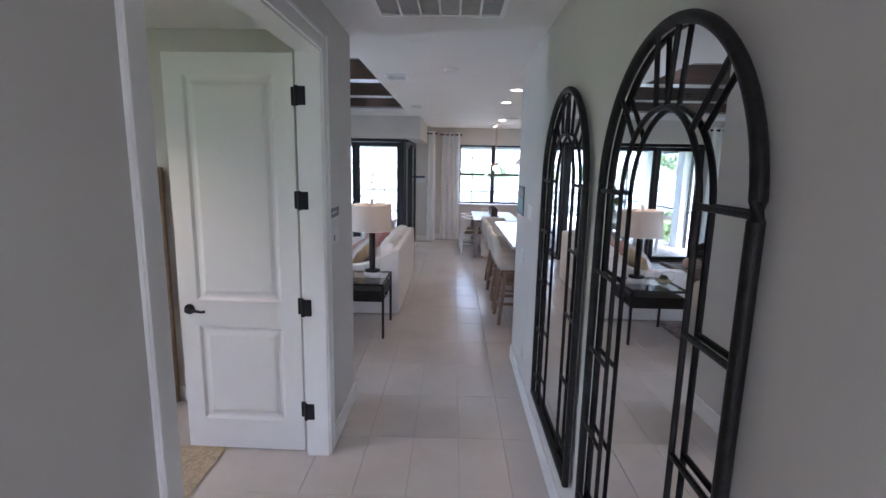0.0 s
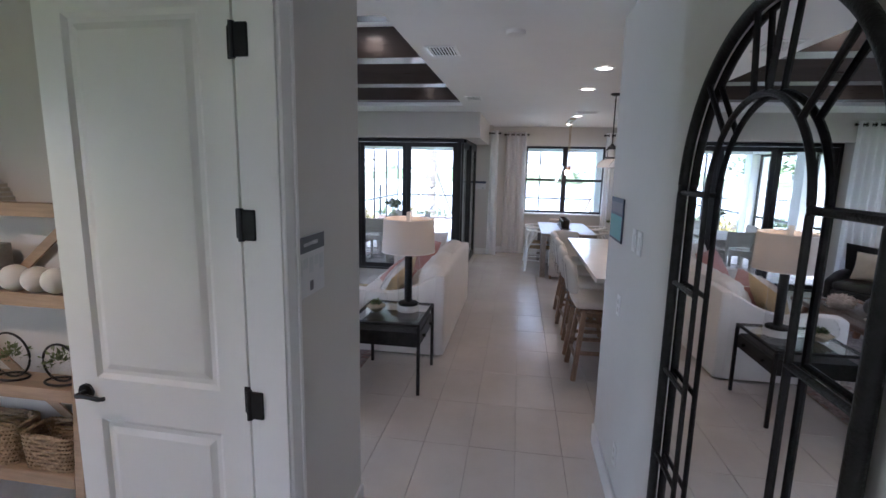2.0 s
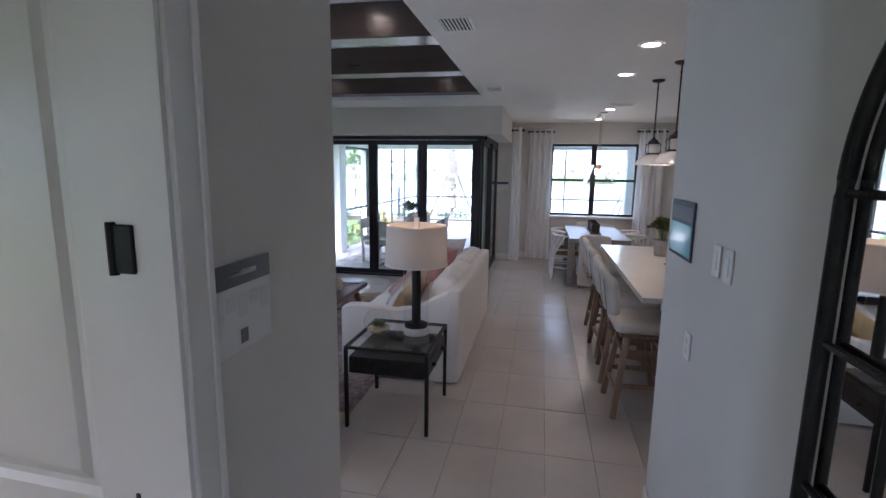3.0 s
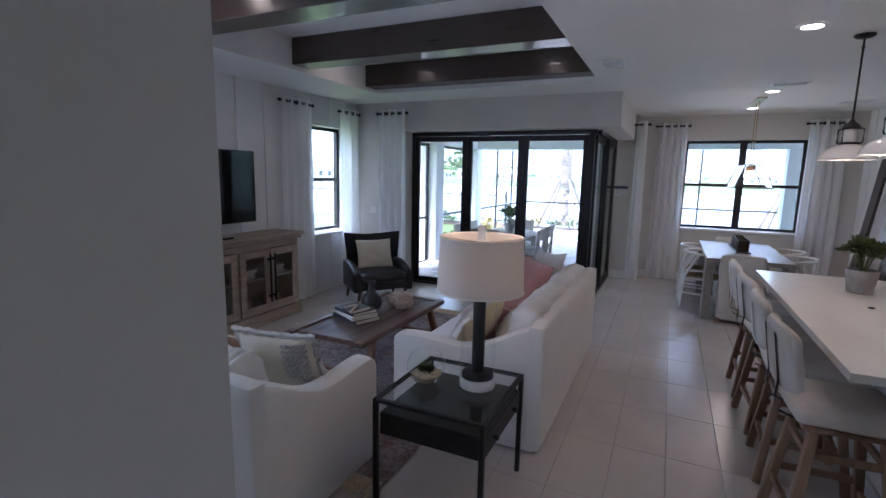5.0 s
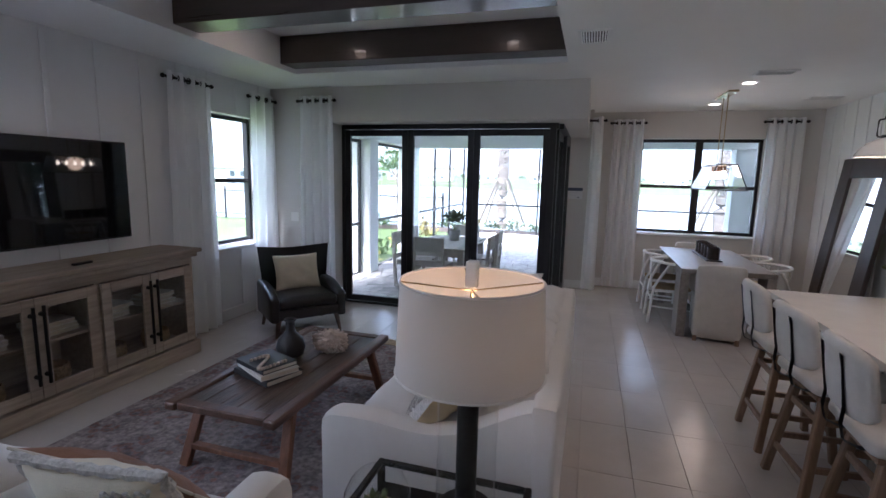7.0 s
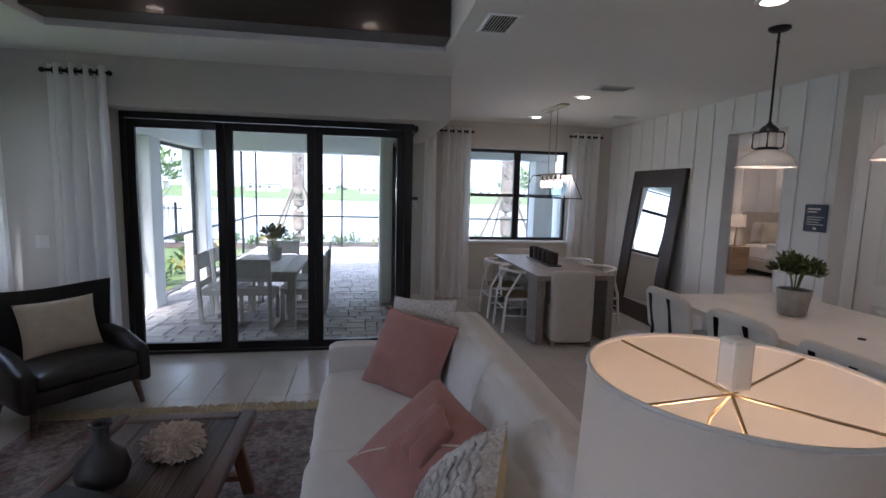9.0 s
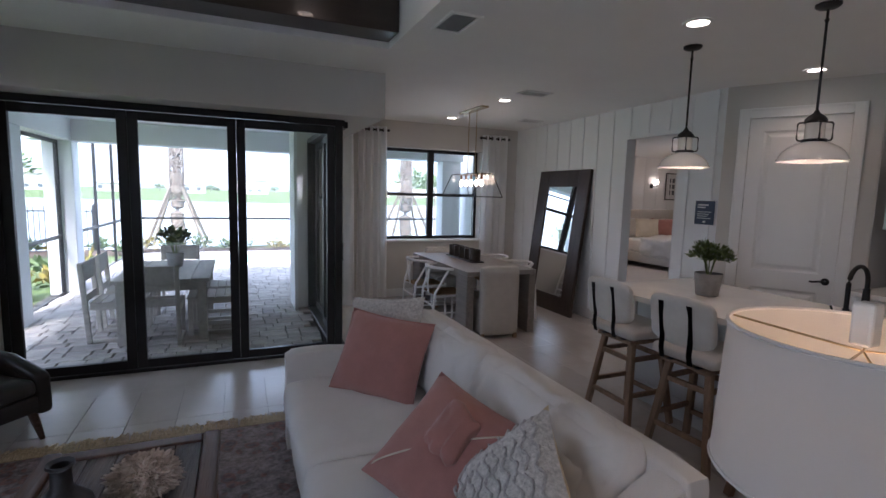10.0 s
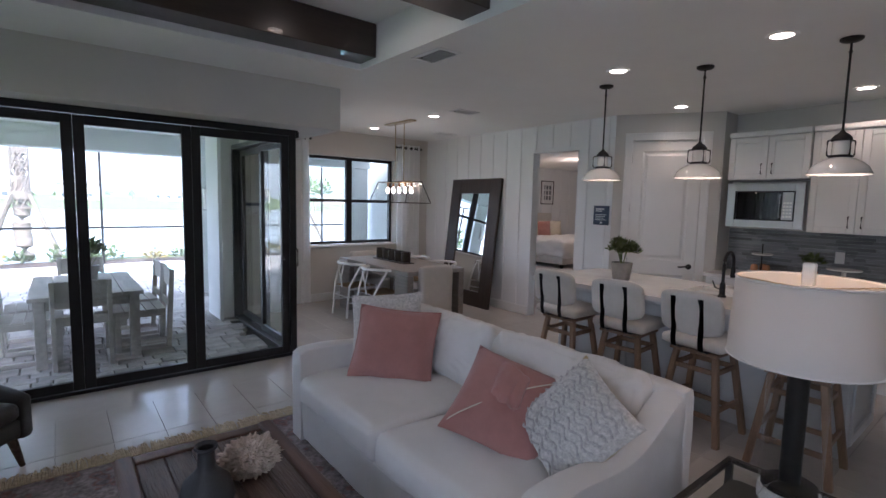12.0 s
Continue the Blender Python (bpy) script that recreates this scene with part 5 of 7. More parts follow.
part("drawer_case", box(B(), (sx0 + 0.026, sy0 + 0.026, 0.40), (sx1 - 0.03, sy1 - 0.026, 0.52), 0.004), "iron", st)
part("drawer_front", box(B(), (sx1 - 0.029, sy0 + 0.04, 0.405), (sx1 - 0.01, sy1 - 0.04, 0.515), 0.004), "iron", st)
for y in (5.80, 6.11):
    part("knob", rod(B(), (sx1 - 0.012, y, 0.46), (sx1 + 0.016, y, 0.46), 0.012, 0.015, 12), "iron", st)
LX, LY = -1.005, 6.015
tl = thing("table_lamp", "lit table lamp with glass cylinder and white drum shade", "table lamp", Matrix.Translation((LX, LY, ST)))
part("base", lathe(B(), [(0.092, 0), (0.095, 0.004), (0.095, 0.05), (0.092, 0.054)], 36), "marble", tl, "pale concrete disc base", True)
part("collar", lathe(B(), [(0.085, 0.054), (0.085, 0.074), (0.05, 0.082)], 36), "iron", tl, "", True)
part("column", lathe(B(), [(0.033, 0.08), (0.033, 0.51)], 24), "iron", tl, "dark metal column", True)
part("cap", lathe(B(), [(0.10, 0.510), (0.10, 0.522), (0.03, 0.526)], 36), "iron", tl, "", True)
part("glass_cylinder", lathe(B(), [(0.094, 0.056), (0.094, 0.509)], 40, close=False), "clear_glass", tl, "clear glass sleeve", True)
part("shade", lathe(B(), [(0.226, 0.525), (0.214, 0.805)], 56, close=False), "shade", tl, "white fabric drum shade", True)
part("lower_rim", tube(B(), [(0.226 * math.cos(a), 0.226 * math.sin(a), 0.526) for a in [2 * math.pi * k / 48 for k in range(48)]], 0.004, 6, True), "linen", tl)
bm = B()
tube(bm, [(0.214 * math.cos(a), 0.214 * math.sin(a), 0.804) for a in [2 * math.pi * k / 48 for k in range(48)]], 0.004, 6, True)
part("upper_rim", bm, "linen", tl)
for k in range(4):
    a = math.pi * k / 2 + 0.35
    part("spider_arm", tube(B(), [(0, 0, 0.775), (0.212 * math.cos(a), 0.212 * math.sin(a), 0.800)], 0.0022, 6), "brass", tl)
part("harp", tube(B(), [(0, -0.02, 0.53), (0, -0.055, 0.61), (0, -0.04, 0.72), (0, 0, 0.775), (0, 0.04, 0.72), (0, 0.055, 0.61), (0, 0.02, 0.53)], 0.003, 6), "brass", tl)
part("bulb", lathe(B(), [(0.012, 0.55), (0.032, 0.60), (0.034, 0.64), (0.02, 0.675), (0.004, 0.685)], 16), "bulb_soft", tl, "lit bulb", True)
part("finial", box(B(), (-0.018, -0.018, 0.785), (0.018, 0.018, 0.865), 0.006, 2), "milk", tl, "pale block finial")
lamp("table_lamp_glow", "POINT", Matrix.Translation((LX, LY + 0.0, ST + 0.70)), 0.2, (1, 0.60, 0.30), soft=0.035)
tg = thing("glass_terrarium", "round glass bowl with moss and a small succulent", "terrarium", Matrix.Translation((-1.27, 5.93, ST)))
part("bowl", lathe(B(), [(0.03, 0.001), (0.075, 0.02), (0.105, 0.075), (0.105, 0.115), (0.085, 0.16), (0.07, 0.175)], 36, close=False), "clear_glass", tg, "clear glass bowl", True)
bm = soft_box(B(), (-0.08, -0.08, 0.006), (0.08, 0.08, 0.06), 0.026, (0, 0, 0.006), 8, 0.008)
for v in bm.verts:
    rr = math.hypot(v.co.x, v.co.y)
    lim = 0.035 + 0.05 * min(1, v.co.z / 0.05)
    if rr > lim:
        v.co.x *= lim / rr
        v.co.y *= lim / rr
part("moss_bed", bm, "jute", tg, "pebbles and moss", True)
rng = random.Random(2)
part("succulent", leaf_clump(B(), rng, (0, 0, 0.055), 0.035, 120, 0.03, 0.5), "succulent", tg, "green succulent tips")


# ---- curtains ----
def curtain(label, put, u0, u1, z0=0.02, z1=2.62, pleats=4, amp=0.045, seed=0):
    """A hanging grommet curtain: deep even pleats, loosening to the hem."""
    c = thing("curtain", label, "curtain", group="white grommet curtains")
    n = pleats * 14

    def f(u, v):
        ph = u * pleats * 2 * math.pi
        sway = 0.10 * noise.noise(Vector((u * 3 + seed, v * 1.3, seed)))
        a = amp * (1 - 0.25 * (1 - v)) * (1 + 0.3 * noise.noise(Vector((u * 5, v * 2, seed + 4))))
        uu = u0 + (u1 - u0) * (u + 0.012 * math.sin(ph * 0.5 + 2 * v)) + (1 - v) * (u - 0.5) * 0.05
        return put(uu, a * math.sin(ph + sway * 6) + 0.01 * noise.noise(Vector((u * 9, v * 5, seed))), z0 + (z1 - z0) * v)
    bm = sheet(B(), f, n, 24)
    part("cloth", bm, "curtain", c, "white linen curtain cloth", True)
    bm = B()
    rod(bm, put(u0 - 0.03, 0, z1 - 0.055), put(u1 + 0.03, 0, z1 - 0.055), 0.013, n=12)
    part("curtain_rod", bm, "black_metal", c, "black curtain rod")
    for k in range(pleats * 2):
        uu = u0 + (u1 - u0) * (k + 0.0) / (pleats * 2) + (u1 - u0) / (pleats * 4) * 0.0
        if k == 0:
            continue
        bm = B()
        p = Vector(put(uu, 0, z1 - 0.055))
        q = Vector(put(uu + 0.004, 0, z1 - 0.055))
        ax = (q - p).normalized()
        s = Vector((0, 0, 1)).cross(ax)
        tube(bm, [p + 0.024 * (math.cos(t) * s + math.sin(t) * Vector((0, 0, 1))) for t in [2 * math.pi * i / 16 for i in range(16)]], 0.006, 6, True)
        part("grommet", bm, "black_metal", c, "black metal grommet")
    for uu in (u0 - 0.03, u1 + 0.03):
        bm = B()
        bmesh.ops.create_icosphere(bm, subdivisions=2, radius=0.022, matrix=Matrix.Translation(put(uu, 0, z1 - 0.055)))
        part("finial", bm, "black_metal", c, "", True)
    return c


curtain("white linen curtain beside the narrow window", pe(-4.50), 8.32, 8.86, seed=1)
curtain("white linen curtain between window and room corner", pe(-4.50), 9.48, 9.92, seed=2, pleats=3)
curtain("white linen curtain between room corner and sliding door", pn(9.90), -4.12, -3.68, seed=3)
curtain("white linen curtain beside the narrow window", pe(-4.50), 5.47, 6.02, seed=4)
curtain("white linen curtain in the corner by the hall side wall", pe(-4.50), 4.40, 4.85, seed=5)
curtain("white linen curtain at the dining window", pn(12.64), -0.41, 0.02, seed=6)
curtain("white linen curtain at the dining window near the mirror", pn(12.64), 1.64, 2.10, seed=7)
curtain("narrow stacked white curtain at the wall end", pn(12.28), -0.72, -0.56, pleats=1, amp=0.06, seed=8)


# ---- arched hall mirrors ----
def arch_mirror(y0, label):
    m = thing("arched_mirror", label, "mirror", Matrix.Translation((0.486, y0 + 0.45, 0.34)), "arched hall mirrors")
    R, spring, gl = 0.48, 1.42, -0.012

    def arc(r, x, n=40):
        return [(x, r * math.cos(math.pi * i / n), spring + r * math.sin(math.pi * i / n)) for i in range(n + 1)]
    bm = B()
    pts = [(-0.48, 0.0)] + [(p[1], p[2]) for p in arc(0.465, 0)][::-1] + [(0.465, 0.0)]
    pts[0] = (-0.465, 0.0)
    fr = [bm.verts.new((gl, y, z + (0.01 if z == 0 else 0))) for y, z in pts]
    bk = [bm.verts.new((gl + 0.008, y, z + (0.01 if z == 0 else 0))) for y, z in pts]
    bm.faces.new(fr)
    bm.faces.new(bk[::-1])
    for i in range(len(fr)):
        k = (i + 1) % len(fr)
        bm.faces.new((fr[i], fr[k], bk[k], bk[i]))
    part("mirror_glass", bm, "mirror", m, "silvered mirror glass")
    x = -0.028
    part("outer_frame", tube(B(), [(x, -R, 0.0)] + arc(R, x)[::-1] + [(x, R, 0.0)], 0.0165, 12), "iron", m, "", True)
    part("bottom_bar", tube(B(), [(x, -R, 0.012), (x, R, 0.012)], 0.018, 10), "iron", m, "", True)
    r2 = 0.262
    part("inner_frame", tube(B(), [(x, -r2, 0.02)] + arc(r2, x)[::-1] + [(x, r2, 0.02)], 0.0085, 8), "iron", m, "", True)
    for z in (1.43, 1.12, 0.80, 0.47, 0.15):
        for s in (-1, 1):
            part("cross_bar", tube(B(), [(x, s * r2, z), (x, s * (R - 0.01), z)], 0.0085, 8), "iron", m, "", True)
    for a in (45, 82, 98, 135):
        c, s = math.cos(radians(a)), math.sin(radians(a))
        part("radial_bar", tube(B(), [(x, r2 * c, spring + r2 * s), (x, R * c, spring + R * s)], 0.008, 8), "iron", m, "", True)
    return m


arch_mirror(1.67, "tall arched black iron window mirror on the hall wall")
arch_mirror(2.86, "tall arched black iron window mirror nearer the living room")


# ---- island, stools, pendants, kitchen ----
IZ = 0.95
isl = thing("kitchen_island", "pale grey kitchen island with panelled sides", "kitchen island")
ix0, ix1, iy0, iy1 = 0.92, 1.62, 6.20, 8.52
part("body", box(B(), (ix0, iy0, 0.10), (ix1, iy1, IZ - 0.04), 0.004), "island_paint", isl)
part("toe_kick", box(B(), (ix0 + 0.05, iy0 + 0.05, 0.0), (ix1 - 0.06, iy1 - 0.05, 0.10)), "island_paint", isl)
for i in range(3):
    y0 = iy0 + 0.02 + (iy1 - iy0) / 3 * i
    y1 = y0 + (iy1 - iy0) / 3 - 0.04
    part("side_panel", rect_frame(B(), y0, y1, 0.12, IZ - 0.06, 0.07, 0.014, lambda u, d, z: (ix0 - 0.0145 + d, u, z)), "island_paint", isl)
part("end_panel", rect_frame(B(), ix0 + 0.02, ix1 - 0.02, 0.12, IZ - 0.06, 0.07, 0.014, lambda u, d, z: (u, iy0 - 0.0145 + d, z)), "island_paint", isl)
bm = B()
sk = (1.10, 1.50, 6.70, 7.40)
xs, ys = (0.58, sk[0], sk[1], 1.68), (6.12, sk[2], sk[3], 8.60)
grid = [[bm.verts.new((x, y, IZ - 0.038)) for y in ys] for x in xs]
cells = [bm.faces.new((grid[i][j], grid[i + 1][j], grid[i + 1][j + 1], grid[i][j + 1])) for i in range(3) for j in range(3) if (i, j) != (1, 1)]
up = bmesh.ops.extrude_face_region(bm, geom=cells)
for v in [q for q in up["geom"] if isinstance(q, bmesh.types.BMVert)]:
    v.co.z = IZ
tagged(link("countertop", bm, "quartz"), "white quartz countertop with an undermount sink cutout on the island", "countertop", kind="")
bm = B()
for a, b in [((sk[0] - 0.012, sk[2] - 0.012, IZ - 0.26), (sk[0], sk[3] + 0.012, IZ - 0.0385)), ((sk[1], sk[2] - 0.012, IZ - 0.26), (sk[1] + 0.012, sk[3] + 0.012, IZ - 0.0385)),
             ((sk[0], sk[2] - 0.012, IZ - 0.26), (sk[1], sk[2], IZ - 0.0385)), ((sk[0], sk[3], IZ - 0.26), (sk[1], sk[3] + 0.012, IZ - 0.0385)), ((sk[0], sk[2], IZ - 0.26), (sk[1], sk[3], IZ - 0.248))]:
    box(bm, a, b)
tagged(link("sink", bm, "steel"), "stainless undermount sink in the island", "sink")
fa = thing("faucet", "tall black pull down kitchen faucet on the island", "faucet", Matrix.Translation((1.035, 7.06, IZ)))
part("base", lathe(B(), [(0.03, 0), (0.03, 0.012), (0.022, 0.02), (0.02, 0.10), (0.014, 0.12)], 20), "black_metal", fa, "", True)
part("spout", tube(B(), [(0, 0, 0.11), (0, 0, 0.26)] + [(0.09 - 0.09 * math.cos(a), 0, 0.26 + 0.09 * math.sin(a)) for a in [math.pi * k / 12 for k in range(1, 13)]] + [(0.18, 0, 0.20)], 0.012, 12), "black_metal", fa, "", True)
part("spray_head", rod(B(), (0.18, 0, 0.22), (0.18, 0, 0.14), 0.016, 0.019, 14), "black_metal", fa, "", True)
part("lever", tube(B(), [(0, 0.02, 0.06), (0, 0.055, 0.07), (0.0, 0.075, 0.12)], 0.006), "black_metal", fa, "", True)
tagged(link("soap_button", lathe(B(), [(0.018, 0), (0.018, 0.006), (0.012, 0.008)], 18), "black_metal", None, "", True, Matrix.Translation((1.04, 7.47, IZ))), "small black air switch button on the countertop", "button")


def potted(x, y, z, r, h, label, seed, spread=0.12, leaf=0.044, count=640, pot="concrete"):
    p = thing("potted_plant", label, "potted plant", Matrix.Translation((x, y, z)))
    part("pot", lathe(B(), [(r * 0.72, 0), (r * 0.8, 0.006), (r, h - 0.006), (r * 0.99, h), (r * 0.9, h), (r * 0.86, h - 0.03)], 30), pot, p, "", True)
    part("soil", lathe(B(), [(0.002, h - 0.028), (r * 0.87, h - 0.028)], 24, close=False), "mulch", p)
    rng = random.Random(seed)
    bm = B()
    for k in range(9):
        a = k * 0.7 + rng.uniform(-.2, .2)
        e = spread * rng.uniform(0.4, 0.9)
        tip = Vector((e * math.cos(a), e * math.sin(a), h + spread * rng.uniform(0.9, 1.7)))
        tube(bm, [(0.01 * math.cos(a), 0.01 * math.sin(a), h - 0.03), tip * 0.5 + Vector((0, 0, h * 0.45)), tip], 0.004, 5)
    part("stems", bm, "succulent", p, "thick green stems")
    bm = B()
    for k in range(9):
        a = k * 0.7
        e = spread * (0.3 + 0.6 * ((k * 37) % 10) / 10)
        leaf_clump(bm, rng, (e * math.cos(a), e * math.sin(a), h + spread * (0.7 + 0.8 * ((k * 53) % 10) / 10)), spread * 0.5, count // 9, leaf, 0.25)
    bmesh.ops.solidify(bm, geom=bm.faces[:], thickness=0.004)
    part("leaves", bm, "succulent", p, "fleshy green leaves")
    return p


potted(1.12, 7.98, IZ, 0.095, 0.165, "green jade plant in a grey concrete pot", 21)


def stool(m):
    s = thing("counter_stool", "oatmeal upholstered counter stool on brown wooden legs", "stool", m, "stools at the island")
    part("seat", soft_box(B(), (-0.21, -0.225, 0.655), (0.23, 0.225, 0.735), 0.036, (0.006, 0.006, 0.01), 9, 0.002), "oatmeal", s, "", True)
    bm = soft_box(B(), (-0.028, -0.215, 0.0), (0.028, 0.215, 0.31), 0.027, (0.006, 0.004, 0.004), 12, 0.001)
    for v in bm.verts:
        c = abs(v.co.y) / 0.215
        if v.co.z > 0.15:
            v.co.z -= 0.045 * c ** 4
        else:
            v.co.z += 0.03 * c ** 4
        v.co.x += 0.035 * c ** 2
    part("backrest", bm, "oatmeal", s, "", True, Matrix.Translation((-0.235, 0, 0.765)) @ Matrix.Rotation(radians(-9), 4, "Y"))
    for y in (-0.095, 0.095):
        bm = B()
        pts = [(-0.305, 1.03), (-0.285, 0.90), (-0.268, 0.80), (-0.272, 0.73), (-0.255, 0.665), (-0.20, 0.643), (-0.05, 0.642)]
        prev = None
        for px, pz in pts:
            row = [bm.verts.new((px, y + dy, pz)) for dy in (-0.019, 0.019)]
            if prev:
                bm.faces.new((prev[0], prev[1], row[1], row[0]))
            prev = row
        bmesh.ops.solidify(bm, geom=bm.faces[:], thickness=0.007)
        part("back_strap", bm, "black_metal", s, "bent black metal strap")
    part("seat_board", box(B(), (-0.17, -0.17, 0.615), (0.18, 0.17, 0.641), 0.006), "stool_wood", s)
    for sx in (-1, 1):
        for sy in (-1, 1):
            part("leg", bar(B(), (sx * 0.205 + 0.01, sy * 0.215, 0.002), (sx * 0.13 + 0.01, sy * 0.135, 0.618), 0.042, 0.042, (1, 0, 0)), "stool_wood", s)

    def at(sx, sy, z):
        f = z / 0.618
        return (sx * (0.205 - 0.075 * f) + 0.01, sy * (0.215 - 0.08 * f), z)
    for z, pairs in ((0.19, [((1, -1), (1, 1)), ((-1, -1), (-1, 1))]), (0.25, [((-1, -1), (1, -1)), ((-1, 1), (1, 1))]), (0.50, [((-1, -1), (-1, 1)), ((1, -1), (1, 1)), ((-1, -1), (1, -1)), ((-1, 1), (1, 1))])):
        for a, b in pairs:
            part("stretcher", bar(B(), at(*a, z), at(*b, z), 0.022, 0.034), "stool_wood", s)
    return s


first = stool(Matrix.Translation((0.64, 8.20, 0)))
for y, a in ((7.60, 4), (7.00, -3), (6.40, 2)):
    copy_thing(first, pose(0.64, y, 0, 0, 0, a))


def pendant(y):
    p = thing("pendant_lamp", "white enamel pendant lamp with milk glass and dark cage", "pendant lamp", Matrix.Translation((0.985, y, CEIL)), "pendants over the island")
    part("canopy", lathe(B(), [(0.062, -0.001), (0.062, -0.012), (0.05, -0.022), (0.018, -0.03)], 28), "bronze", p, "", True)
    part("stem", tube(B(), [(0, 0, -0.025), (0, 0, -0.59)], 0.007, 8), "bronze", p, "", True)
    part("knuckle", lathe(B(), [(0.006, -0.075), (0.013, -0.085), (0.006, -0.10)], 12), "bronze", p, "", True)
    part("cap", lathe(B(), [(0.010, -0.575), (0.017, -0.59), (0.040, -0.608), (0.054, -0.625), (0.056, -0.645)], 28), "bronze", p, "", True)
    part("jar", lathe(B(), [(0.046, -0.646), (0.048, -0.68), (0.048, -0.735)], 28), "milk", p, "milk glass jar", True)
    for k in range(4):
        a = math.pi / 4 + k * math.pi / 2
        c, s = math.cos(a), math.sin(a)
        part("cage_bar", tube(B(), [(0.052 * c, 0.052 * s, -0.640), (0.078 * c, 0.078 * s, -0.643), (0.084 * c, 0.084 * s, -0.652), (0.084 * c, 0.084 * s, -0.730), (0.078 * c, 0.078 * s, -0.742), (0.052 * c, 0.052 * s, -0.744)], 0.0052, 6), "bronze", p, "", True)
    part("ring", lathe(B(), [(0.058, -0.736), (0.064, -0.742), (0.062, -0.752)], 28), "bronze", p, "", True)
    part("shade", lathe(B(), [(0.05, -0.750), (0.085, -0.762), (0.125, -0.785), (0.152, -0.812), (0.170, -0.848), (0.175, -0.858), (0.171, -0.862), (0.166, -0.848), (0.147, -0.815), (0.12, -0.79), (0.07, -0.766)], 44, close=False), "enamel", p, "glossy white enamel dome", True)
    part("bulb", lathe(B(), [(0.01, -0.775), (0.026, -0.79), (0.03, -0.81), (0.018, -0.835), (0.003, -0.84)], 16), "bulb_soft", p, "lit bulb", True)
    lamp("pendant_glow", "POINT", Matrix.Translation((0.985, y, CEIL - 0.846)), 0.25, WARM, soft=0.02)


for y in (8.16, 7.29, 6.40):
    pendant(y)

# wall cabinets and microwave
def wall_unit(y0, y1, z0, z1, label):
    c = thing("wall_cabinet", label, "cabinet", group="white kitchen wall cabinets")
    part("carcass", box(B(), (2.952, y0 + 0.001, z0), (3.299, y1 - 0.001, z1)), "trim", c)
    part("crown", box(B(), (2.905, y0, z1 + 0.001), (3.299, y1, z1 + 0.06), 0.015, 2), "trim", c, "white crown moulding")
    mid = (y0 + y1) / 2
    for a, b, k in ((y0 + 0.004, mid - 0.002, mid - 0.05), (mid + 0.002, y1 - 0.004, mid + 0.05)):
        bm = B()
        rect_frame(bm, a, b, z0 + 0.004, z1 - 0.004, 0.06, 0.02, lambda u, d, z: (2.931 + d, u, z))
        box(bm, (2.943, a + 0.06, z0 + 0.06), (2.9515, b - 0.06, z1 - 0.06))
        dr = part("door", bm, "trim", c, "white shaker door")
        bm = tube(B(), [(2.931, k, z0 + 0.06), (2.905, k, z0 + 0.065), (2.905, k, z0 + 0.165), (2.931, k, z0 + 0.17)], 0.006, 8)
        part("handle", bm, "iron", dr, "dark bar handle", True)
    return c


wall_unit(7.06, 7.82, 1.96, 2.42, "short white shaker cabinet above the microwave")
wall_unit(6.28, 7.05, 1.42, 2.42, "tall white shaker wall cabinet")
wall_unit(5.50, 6.27, 1.42, 2.42, "tall white shaker wall cabinet")
wall_unit(4.72, 5.49, 1.42, 2.42, "tall white shaker wall cabinet")
mw = thing("microwave", "built in stainless microwave with a dark window", "microwave")
part("trim_frame", rect_frame(B(), 7.07, 7.80, 1.44, 1.92, 0.085, 0.03, lambda u, d, z: (2.91 + d, u, z)), "steel", mw, "wide steel trim frame")
part("inner_ring", rect_frame(B(), 7.152, 7.718, 1.522, 1.838, 0.014, 0.02, lambda u, d, z: (2.905 + d, u, z)), "black_metal", mw, "black inner frame")
part("body", box(B(), (2.93, 7.156, 1.526), (3.28, 7.714, 1.834)), "steel", mw)
part("door", box(B(), (2.914, 7.27, 1.535), (2.929, 7.70, 1.825), 0.004), "black_glass", mw, "dark glass door")
part("window", box(B(), (2.912, 7.31, 1.575), (2.9139, 7.66, 1.785)), "screen_black", mw)
part("control_panel", box(B(), (2.914, 7.165, 1.535), (2.929, 7.266, 1.825), 0.003), "steel", mw)
for r_ in range(5):
    for c_ in range(3):
        part("button", box(B(), (2.911, 7.178 + 0.028 * c_, 1.56 + 0.035 * r_), (2.9139, 7.198 + 0.028 * c_, 1.58 + 0.035 * r_)), "milk", mw)
part("handle", tube(B(), [(2.913, 7.285, 1.56), (2.892, 7.285, 1.58), (2.892, 7.285, 1.78), (2.913, 7.285, 1.80)], 0.007, 8), "steel", mw, "", True)
for i in range(5):
    y0 = 7.88 - 0.76 * (i + 1)
    c = thing("base_cabinet", "white shaker base cabinet under the back counter", "cabinet", group="white kitchen base cabinets")
    part("carcass", box(B(), (2.72, y0 + 0.001, 0.0), (3.299, y0 + 0.759, 0.88)), "trim", c)
    part("door", rect_frame(B(), y0 + 0.005, y0 + 0.755, 0.11, 0.87, 0.06, 0.02, lambda u, d, z: (2.699 + d, u, z)), "trim", c)
    part("handle", tube(B(), [(2.70, y0 + 0.3, 0.80), (2.672, y0 + 0.305, 0.80), (2.672, y0 + 0.45, 0.80), (2.70, y0 + 0.455, 0.80)], 0.006, 8), "iron", c, "", True)
tagged(link("back_counter", box(B(), (2.66, 4.14, 0.882), (3.299, 7.895, 0.92), 0.004), "quartz"), "white quartz back counter along the kitchen wall", "countertop")
sp = thing("backsplash", "grey stacked stone backsplash between counter and cabinets", "backsplash", kind="structure")
rng = random.Random(6)
